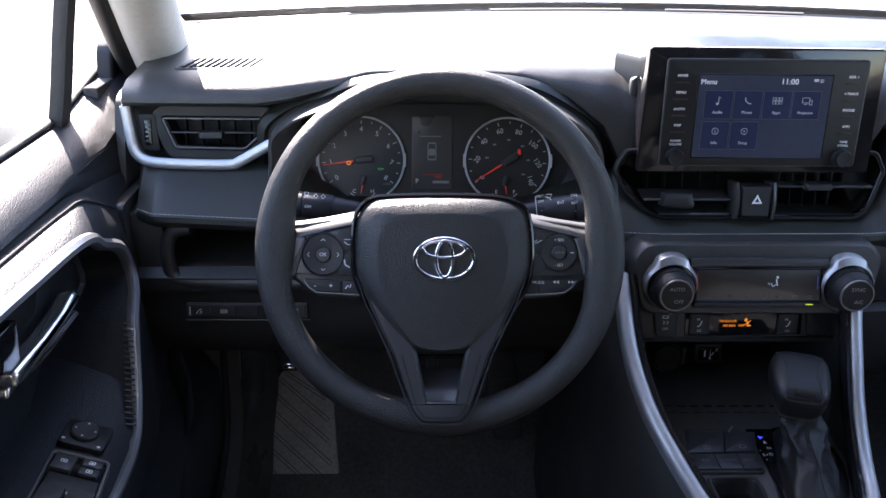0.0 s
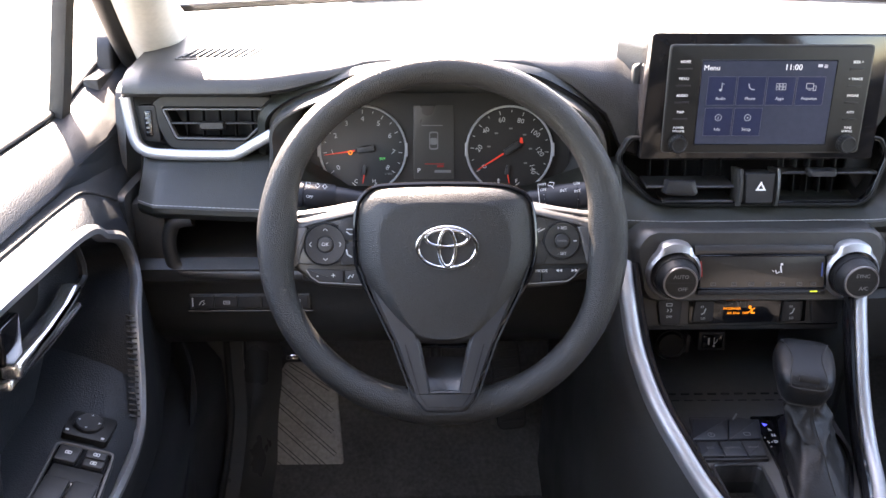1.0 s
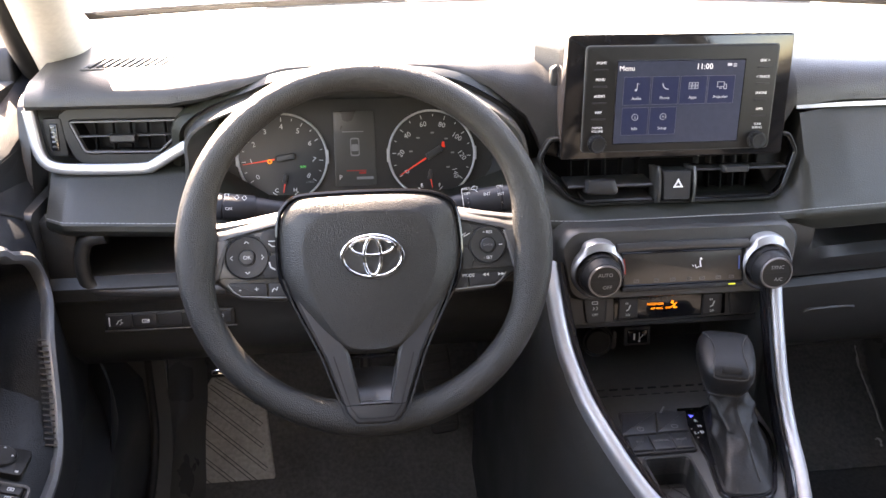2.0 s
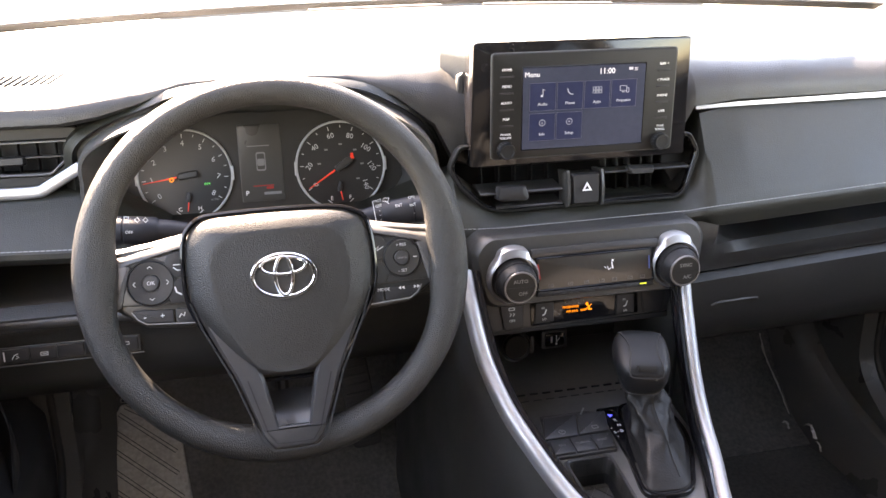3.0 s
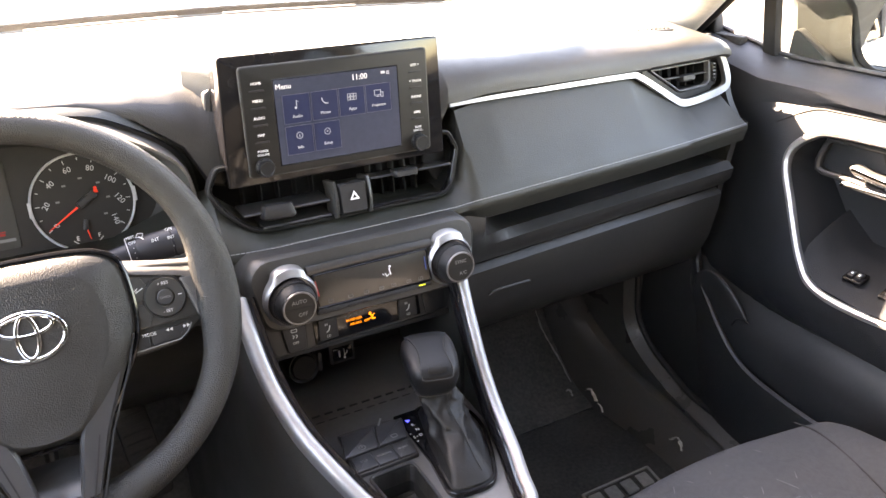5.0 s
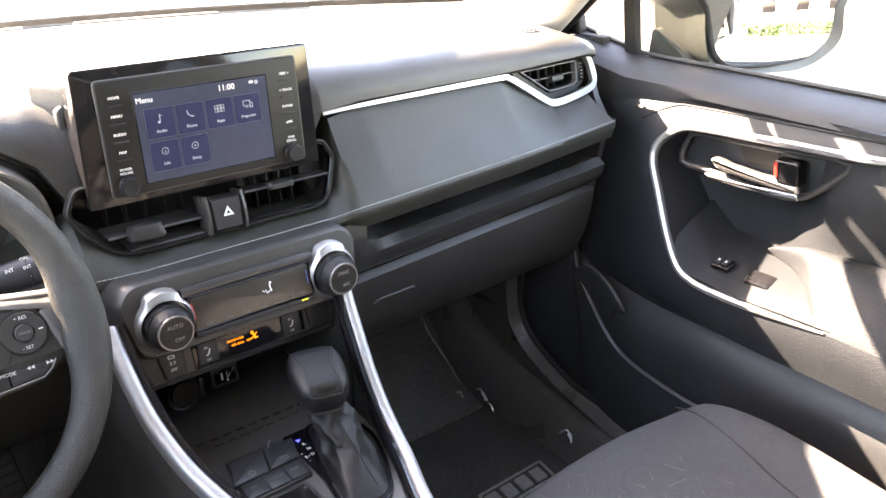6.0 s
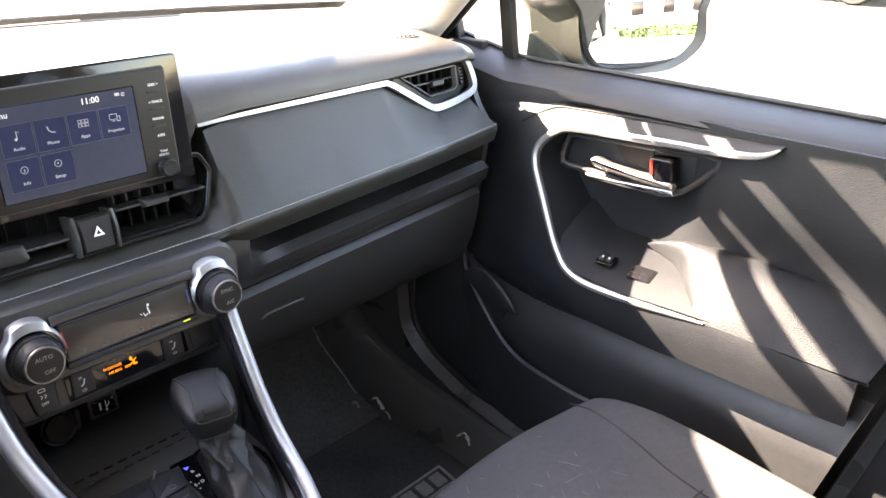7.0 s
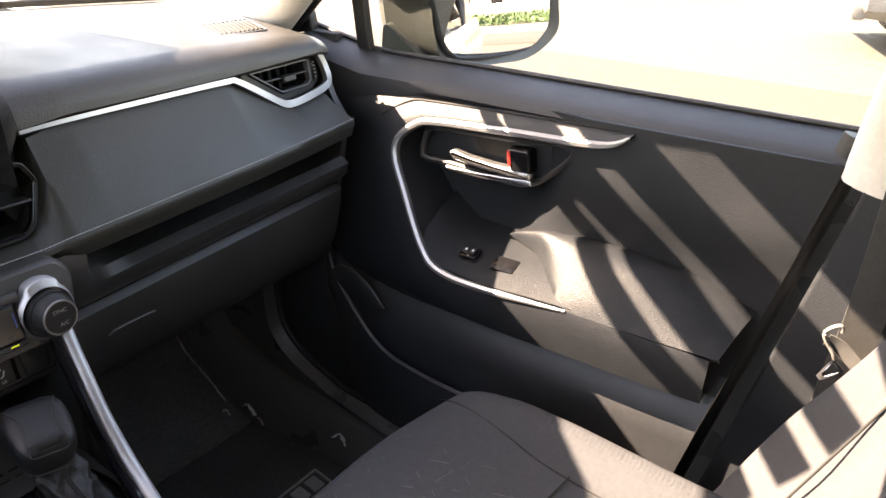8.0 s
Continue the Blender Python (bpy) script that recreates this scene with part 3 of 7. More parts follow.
# passenger's side: shelf, glovebox
LOWR = [(0.34, 0.675), (0.34, 0.605), (0.215, 0.592), (0.190, 0.597), (0.180, 0.590), (0.183, 0.576), (0.200, 0.560)]
rows = []
for x in np.linspace(0.515, 1.082, 32):
    k = 0.016 * (x - 0.8) / 0.26
    o = min(1.0, max(0.0, (x - 0.552) / 0.10)) ** 0.6
    _, sy, sz = pad_row(x)
    shut = [(sy + 0.012, sz - 0.018), (sy + 0.010, sz - 0.030), (sy + 0.010, sz - 0.042), (sy + 0.014, sz - 0.055), (sy + 0.022, sz - 0.070), (sy + 0.042, sz - 0.095), (0.200, 0.560 + k)]
    rows.append([(x, c + (y - c) * o, e + (z + k - e) * o) for (y, z), (c, e) in zip(LOWR, shut)])
part("shelf", sheet(rows, 0.005), HARD, dash, "open black shelf over the glovebox")
rows = []
for x in np.linspace(0.515, 1.082, 20):
    k = 0.016 * (x - 0.8) / 0.26
    rows.append([(x, y, z + k * (0.4 if z < 0.5 else 1)) for y, z in ((0.25, 0.548), (0.204, 0.546), (0.198, 0.540), (0.200, 0.515), (0.212, 0.47), (0.232, 0.425), (0.255, 0.405), (0.34, 0.395), (0.52, 0.39))])
gbox = part("glovebox_lid", sheet(rows, 0.005), HARD, dash, "closed black glovebox lid")
# paler bar stands in for the highlight along the lid's top edge
part("lid_edge_highlight", sweep([(x, 0.199, 0.5445 + 0.016 * (x - 0.8) / 0.26) for x in np.linspace(0.56, 1.05, 18)], oval(0.0020, 0.0018, 8)), SPOKET, gbox)
part("latch_slot", sweep(smooth_path([(0.613, 0.1995, 0.484), (0.622, 0.1985, 0.489), (0.650, 0.1990, 0.490), (0.683, 0.2000, 0.490), (0.688, 0.2015, 0.487)], 4), oval(0.0022, 0.0020, 8)), SPOKET, gbox, "slim finger slot of the latch")
# end caps by the doors
for nm, x, yy in (("end_cap", -0.394, 0), ("end_cap", 1.084, 0)):
    o = rounded([(0.232 + yy, 0.785), (0.265, 0.80), (0.60, 0.81), (0.60, 0.385), (0.285, 0.385), (0.222, 0.47), (0.202, 0.55), (0.192, 0.60), (0.182, 0.66), (0.178, 0.686), (0.205, 0.72)], 0.012)
    if x < 0:
        o = rounded([(0.25, 0.79), (0.28, 0.80), (0.60, 0.81), (0.60, 0.42), (0.28, 0.42), (0.215, 0.55), (0.22, 0.60), (0.23, 0.64), (0.215, 0.69)], 0.012)
    part(nm, prism(o, 0.012, Matrix(((0, 0, 1, x + 0.006), (1, 0, 0, 0), (0, 1, 0, 0), (0, 0, 0, 1)))), HARD, dash)


def pad_top_z(x, y):
    """The top pad's height."""
    yr, zr, yc, zc = lerp_rows(LIP, x)
    t = max(0, (y - yc) / (front_y(x) - yc))
    return zc + (0.828 - zc) * t + 0.012 * math.sin(math.pi * t)


def demister(cx, cy, slant, w, h=0.022):
    """One side window outlet, sunk in the pad's top: a dark well with a row of slanting fins."""
    d = thing("demister_outlet", "slatted black demister outlet on the dashboard top", "air vent", (cx, cy, 0.83))
    o = rounded([(-w / 2, -h), (w / 2 - 0.01, -h), (w / 2 + 0.012, h), (-w / 2 + 0.016, h)], 0.005)
    M = Matrix.Translation((cx, cy, 0.0)) @ Matrix.Rotation(slant, 4, "Z")
    slope = (pad_top_z(cx, cy + h) - pad_top_z(cx, cy - h)) / (2 * h)
    M.translation.z = pad_top_z(cx, cy) - 0.0004
    M = M @ Matrix.Rotation(math.atan(slope), 4, "X")
    part("well", prism(o, 0.004, M, 0.001, 0.0), DARK, d)
    part("frame", rim_of(inset(o, -0.003), o, 0.006, M, 0.0012, 0.0006), SOFT, d)
    n = 10
    for i in range(n):
        x = -w / 2 + 0.014 + i * (w - 0.018) / (n - 1)
        part("fin", box((0, 0, 0.0015), (0.0028, 1.8 * h, 0.003), 0.0008, M @ T(x, 0, 0, -18)), SOFT, d)


demister(-0.272, 0.274, 0.05, 0.098)
demister(0.972, 0.312, -0.06, 0.096, 0.036)
# long demister slots at the foot of the windscreen
for a, b in ((0.10, 0.34), (0.42, 0.66)):
    d = thing("windscreen_outlet", "thin dark outlet slot at the windscreen base", "air vent", ((a + b) / 2, 0.76, 0.83))
    part("slot", sweep([(x, front_y(x) - 0.065, 0.8385) for x in np.linspace(a, b, 9)], oval(0.008, 0.002, 10)), DARK, d)


# ---- instrument cluster ----
cl = thing("instrument_cluster", "instrument cluster with two round dials under a black hood", "instrument cluster", (0, 0.3, 0.65))
HOOD = [(-0.213, 0.700), (-0.215, 0.742), (-0.210, 0.772), (-0.180, 0.795), (-0.136, 0.812), (-0.085, 0.829), (0.0, 0.833), (0.098, 0.829), (0.154, 0.806), (0.196, 0.776), (0.212, 0.745), (0.212, 0.700), (0.165, 0.655), (0.0, 0.645), (-0.165, 0.655)]
hood = smooth_path([(x, 0, z) for x, z in HOOD], 5, True)
ctr = Vector((0, 0, 0.71))


def hood_ring(k, y, drop=0.0):
    return [((p.x - ctr.x) * k, y + 0.12 * (0.80 - p.z), ctr.z + (p.z - ctr.z) * k - drop) for p in hood]


part("hood", stack([hood_ring(1.045, 0.275), hood_ring(1.045, 0.226), hood_ring(1.032, 0.212), hood_ring(0.985, 0.204), hood_ring(0.968, 0.214)], cap0=False, cap1=False), PADM, cl, "black hood over the dials")
part("bezel", stack([hood_ring(0.968, 0.214), hood_ring(0.945, 0.210), hood_ring(0.942, 0.176), hood_ring(0.934, 0.168), hood_ring(0.918, 0.168), hood_ring(0.90, 0.186), hood_ring(0.86, 0.285, 0.004), hood_ring(0.855, 0.33, 0.006)], cap0=False, cap1=True), BEZEL, cl, "smooth inner bezel")
GF = F((0.0, 0.292, 0.703), 18)
part("face_plate", prism(rounded([(-0.178, -0.07, 0.03), (0.178, -0.07, 0.03), (0.175, 0.075, 0.04), (-0.175, 0.075, 0.04)], 0.03, 6), 0.004, GF, 0.0, -0.006), DIAL, cl)
part("lcd", prism(rect(0.054, 0.098, -0.006, 0.010, 0.002), 0.003, GF, 0.0005, -0.0035), LCD, cl, "small grey centre display")
part("menu_line", stroke([(-0.022, 0.032), (0.006, 0.032)], 0.0012, GF @ T(0, 0, -0.003)), DIMP, cl)
part("car_symbol", rim_of(rect(0.012, 0.024, -0.006, 0.012, 0.003), rect(0.0095, 0.020, -0.006, 0.012, 0.002), 0.0004, GF @ T(0, 0, -0.0028)), DIMP, cl)
part("car_symbol", prism(rect(0.009, 0.009, -0.006, 0.011, 0.002), 0.0003, GF @ T(0, 0, -0.0028)), DIMP, cl)
part("warning_bar", stroke([(-0.018, -0.019), (0.008, -0.019)], 0.0014, GF @ T(0, 0, -0.003)), RED, cl)
part("warning_bar", prism(rect(0.009, 0.003, 0.003, -0.022, 0.0005), 0.0003, GF @ T(0, 0, -0.0028)), RED, cl)
part("odometer_bar", prism(rect(0.022, 0.0035, 0.006, -0.029, 0.0005), 0.0003, GF @ T(0, 0, -0.0028)), DIMP, cl, "grey bar of unreadable figures")
text("P", 0.0085, GF @ T(-0.026, -0.028, -0.003), LITWHITE, cl)


def dial(cx, nums, a0, a1, needle, small, unit):
    M = GF @ T(cx, 0, 0)
    d = part("dial", lathe([(0.0565, -0.008), (0.0565, -0.003), (0.0555, -0.002), (0.0005, -0.002)], M, 64), DIAL, cl, "round black dial with white figures")
    part("dial_ring", lathe([(0.0558, -0.004), (0.0560, 0.0015), (0.0572, 0.0025), (0.0585, 0.0010), (0.0588, -0.006)], M, 72, False, False), RINGM, d, "pale silver rim")
    for s in (-1, 1):
        part("ring_tab", box((s * 0.0585, 0, 0), (0.0028, 0.018, 0.005), 0.0008, M), RINGM, d)
    n = len(nums)
    ticks = []
    for i in range((n - 1) * 2 + 1):
        a = radians(a0 + (a1 - a0) * i / ((n - 1) * 2))
        r0 = 0.0475 if i % 2 == 0 else 0.0495
        ticks.append(stroke([(r0 * math.cos(a), r0 * math.sin(a)), (0.0525 * math.cos(a), 0.0525 * math.sin(a))], 0.0009, M @ T(0, 0, -0.0018)))
    part("tick_marks", join(*ticks), KEYPRINT, d)
    for i, s in enumerate(nums):
        a = a0 + (a1 - a0) * i / (n - 1)
        r = 0.0405
        rot = (a - 90) if unit == "MPH" else (a - 90) * 0.35
        text(s, 0.0095, M @ T(r * math.cos(radians(a)), r * math.sin(radians(a)), -0.0016, rot * 0.6), KEYPRINT, d, "figure")
    if unit == "MPH":
        rows = [prism(rect(0.0045, 0.0022, 0, 0, 0.0004), 0.0003, M @ T(0.028 * math.cos(radians(a0 + (a1 - a0) * i / 6)), 0.028 * math.sin(radians(a0 + (a1 - a0) * i / 6)), -0.0014)) for i in range(1, 7)]
        part("inner_scale", join(*rows), DIMP, d, "faint inner scale")
    text(unit, 0.0042, M @ T(0.034, -0.032, -0.0016), DIMP, d)
    a = needle
    part("needle", prism([(0.010, -0.0011), (0.051, -0.0004), (0.051, 0.0004), (0.010, 0.0011)], 0.0012, M @ T(0, 0, 0.006, a)), LITRED, d, "thin red needle")
    part("needle_cap", prism(rect(0.024, 0.0085, -0.004, 0, 0.002), 0.006, M @ T(0, 0, 0.008, a), 0.0015), HARD, d)
    # small gauge at the foot
    m2 = M @ T(0.002 if small == "C" else -0.003, -0.038)
    part("needle", prism([(0.0, -0.0008), (0.013, -0.0004), (0.013, 0.0004), (0.0, 0.0008)], 0.001, m2 @ T(0, 0.006, 0.004, -100 if small == "C" else -80)), LITRED, d, "short red needle")
    part("needle_cap", prism(rect(0.013, 0.0055, 0.0, 0, 0.002), 0.004, m2 @ T(0, 0.011, 0.005, 78), 0.001), HARD, d)
    text(small, 0.0072, m2 @ T(-0.0115, -0.004, -0.0016), LITWHITE, d)
    text("H" if small == "C" else "F", 0.0072, m2 @ T(0.0125, -0.004, -0.0016), LITWHITE, d)
    for s in (-1, 1):
        part("scale_line", stroke([(s * 0.0105, -0.011), (s * 0.0165, -0.006)], 0.0007, m2 @ T(0, 0, -0.0016)), LITWHITE, d)
    return d, M


d, M = dial(-0.1005, ["0", "1", "2", "3", "4", "5", "6", "7", "8"], 216, -36, 188, "C", "x1000")
part("warning_lamp", rim_of(circle(0.0030, 14), circle(0.0018, 14), 0.0003, M @ T(-0.016, -0.004, 0.0072)), LITORANGE, d, "lit amber tyre warning lamp")
text("BSM", 0.0042, M @ T(0.026, -0.012, -0.0016), LITGREEN, d)
d, M = dial(0.0955, ["0", "20", "40", "60", "80", "100", "120", "140"], 214, -40, 212, "E", "MPH")
part("warning_lamp", join(prism(circle(0.0020, 12, 0, 0.0016), 0.0003, M @ T(0.0155, 0.0125, -0.0014)), prism([(-0.0028, -0.004), (0.0028, -0.004), (0.0018, 0.0005), (-0.0018, 0.0005)], 0.0003, M @ T(0.0155, 0.0125, -0.0014))), LITRED, d, "lit red belt warning lamp")

# ---- steering column and stalks ----
col = thing("steering_column", "black steering column cover behind the wheel", "steering column", (0, 0.15, 0.6))
WF = F((0.0, 0.0, 0.70), 23)
part("shroud", stack([[(x * k, y * k - 0.012, z) for x, y in rounded([(-0.062, -0.055), (0.062, -0.055), (0.062, 0.05), (-0.062, 0.05)], 0.03, 5)] for k, z in ((0.95, -0.06), (1.0, -0.075), (1.02, -0.16), (1.1, -0.26))], WF), HARD, col)


def stalk(side):
    label = "black headlamp stalk with white symbols" if side < 0 else "black wiper stalk with white symbols"
    st = thing("control_stalk", label, "control stalk", (side * 0.12, 0.1, 0.7))
    low = 0.7005 if side < 0 else 0.6985
    M = Matrix.Translation((side * 0.060, 0.105, low)) @ Matrix.Rotation(radians(side * 84), 4, "Y")
    part("lever", lathe([(0.008, 0.0), (0.0095, 0.03), (0.012, 0.05), (0.0125, 0.060)], M, 24), STALK, st)
    part("barrel", lathe([(0.0122, 0.058), (0.0146, 0.061), (0.0148, 0.078), (0.0148, 0.092), (0.0138, 0.0925), (0.0138, 0.094), (0.0148, 0.0945), (0.0148, 0.112), (0.0134, 0.116)], M, 28), STALK, st, "ribbed turning barrel")
    P = F((side * 0.060, 0.105, low + 0.007), 22) @ Matrix.Rotation(radians(side * 6), 4, "Z") @ Matrix.Translation((-0.012 if side > 0 else -0.006, -0.002, 0))
    out = 0.0156 if side > 0 else 0.0172
    if side > 0:
        text("MIST", 0.0042, P @ T(0.066, 0.011, out - 0.003), KEYPRINT, st)
        for i, s in enumerate(("OFF", "-", "-", "-")):
            text(s, 0.0042, P @ T(0.066, 0.0055 - 0.005 * i, out - 0.001), KEYPRINT, st)
        part("scale_line", stroke([(0.0605, -0.012), (0.0605, 0.012)], 0.0007, P @ T(0, 0, out - 0.0025)), KEYPRINT, st)
        for i, s in enumerate(("ON", "INT", "OFF")):
            text(s, 0.0046, P @ T(0.1035, 0.0085 - 0.0085 * i, out - (0.0015 if i != 1 else 0.0)), KEYPRINT, st)
        text("INT", 0.005, P @ T(0.088, 0.002, out), KEYPRINT, st)
        part("wiper_symbol", join(stroke([(0.071, 0.010), (0.074, 0.013), (0.079, 0.012), (0.077, 0.008)], 0.0007, P @ T(0, 0, out - 0.003), True), stroke([(0.074, 0.010), (0.078, 0.006)], 0.0007, P @ T(0, 0, out - 0.003))), KEYPRINT, st)
    else:
        text("AUTO", 0.0042, P @ T(-0.104, -0.010, out - 0.0005), KEYPRINT, st)
        part("lamp_symbol", join(stroke([(-0.107, 0.001), (-0.101, 0.006), (-0.101, 0.001), (-0.107, 0.006)], 0.0007, P @ T(0, 0, out - 0.0003), True), stroke([(-0.106, 0.010), (-0.103, 0.013), (-0.100, 0.010)], 0.0008, P @ T(0, 0, out - 0.003))), KEYPRINT, st)
        text("OFF", 0.0044, P @ T(-0.079, -0.007, out - 0.001), KEYPRINT, st)
        part("lamp_symbol", join(stroke([(-0.084, 0.003), (-0.084, 0.009), (-0.080, 0.009), (-0.080, 0.003)], 0.0007, P @ T(0, 0, out - 0.002), True), stroke([(-0.074, 0.006), (-0.0715, 0.0085), (-0.069, 0.006), (-0.0715, 0.0035)], 0.0007, P @ T(0, 0, out - 0.002), True), stroke([(-0.066, 0.006), (-0.0635, 0.0085), (-0.061, 0.006), (-0.0635, 0.0035)], 0.0007, P @ T(0, 0, out - 0.003), True)), KEYPRINT, st)


stalk(-1)
stalk(1)

# ---- steering wheel ----
wh = thing("steering_wheel", "black steering wheel with thumb buttons and a chrome badge", "steering wheel", (0, 0.0, 0.70))
K = 0.000571


def wp(px, py):
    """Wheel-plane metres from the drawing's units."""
    return ((px - 784) * K, (425 - py) * K)


ring = []
for i in range(96):
    a = 2 * math.pi * i / 96
    ca, sa = math.cos(a), math.sin(a)
    ring.append((a, ca, sa))
rings = []
for a, ca, sa in ring:
    deg = math.degrees(a) % 360
    near = max(math.exp(-((deg - 4) / 16) ** 2), math.exp(-((deg - 176) / 16) ** 2), math.exp(-((deg - 356) / 18) ** 2), math.exp(-((deg - 270) / 26) ** 2) * 0.7, math.exp(-((deg - 364) / 16) ** 2))
    rin, rz = 0.0150 + 0.005 * near, 0.0165 + 0.001 * near
    row = []
    for j in range(18):
        b = 2 * math.pi * j / 18
        off = rin * math.cos(b)
        if math.cos(b) < 0:
            off *= 1.0 + 0.25 * near
        else:
            off = 0.0150 * math.cos(b)
        r = 0.1730 + off
        row.append((r * ca, r * sa, rz * math.sin(b)))
    rings.append(row)
rings.append(rings[0])
rim = stack(rings, WF, False, False)
bmesh.ops.remove_doubles(rim, verts=rim.verts[:], dist=1e-6)
part("rim", rim, WHEELM, wh, "thick black leather-grained rim")

AB = [(640, 352), (662, 333), (700, 328), (784, 326), (872, 328), (916, 338), (938, 360), (945, 425), (938, 478), (905, 540), (872, 585), (838, 606), (784, 609), (733, 606), (702, 585), (668, 540), (636, 478), (630, 425), (632, 378)]
ab = [(p.x, p.y) for p in smooth_path([(*wp(*p), 0) for p in AB], 4, True)]
AI = [(682, 388), (700, 368), (735, 362), (784, 361), (838, 362), (872, 368), (890, 388), (900, 425), (892, 478), (868, 530), (842, 575), (822, 592), (784, 597), (748, 592), (728, 575), (700, 530), (680, 478), (672, 425), (674, 405)]
ai = [(p.x, p.y) for p in smooth_path([(*wp(*p), 0) for p in AI], 4, True)]


def mix(o, i, t, z):
    return [(a + (c - a) * t, b + (d_ - b) * t, z) for (a, b), (c, d_) in zip(o, i)]


rings = [mix(ab, ai, -0.05, -0.035), mix(ab, ai, 0, -0.008), mix(ab, ai, 0.06, -0.001), mix(ab, ai, 0.18, 0.004), mix(ab, ai, 0.55, 0.0095), mix(ab, ai, 0.9, 0.0135), mix(ab, ai, 1.0, 0.0142), mix(ab, ai, 1.1, 0.0140)]
cen = (0.003, -0.012)
for k, z in ((0.8, 0.0145), (0.55, 0.0150), (0.25, 0.0152), (0.04, 0.0152)):
    rings.append([(cen[0] + (x - cen[0]) * k, cen[1] + (y - cen[1]) * k, z) for x, y in ai])
part("airbag_cover", stack(rings, WF), AIRB, wh, "grained black centre pad", angle=50)
part("pad_groove", sweep([Vector((x * 1.02, y * 1.02, -0.004)) for x, y in ab], oval(0.0026, 0.004, 8), Vector((0, 0, 1)), WF, True), GLOSS, wh, "gloss black band round the centre pad")

# badge: three chrome ovals
bd = part("badge", rim_of(circle(0.0315, 56, 0, 0, 0.0222), circle(0.0275, 56, 0, 0, 0.0185), 0.004, WF @ T(*wp(790, 437), 0.0185), 0.0, 0.0010), CHROME, wh, "chrome badge of three interlaced ovals")
B = WF @ T(*wp(790, 437), 0.0185)
part("badge_oval", rim_of(circle(0.0098, 40, 0, 0, 0.0200), circle(0.0066, 40, 0, 0, 0.0168), 0.004, B, 0.0006, 0.0008), CHROME, bd)
part("badge_oval", rim_of(circle(0.0228, 48, 0, 0.0095, 0.0098), circle(0.0195, 48, 0, 0.0095, 0.0068), 0.004, B, 0.0003, 0.0008), CHROME, bd)

# side spokes with their buttons
SPZ = -0.004


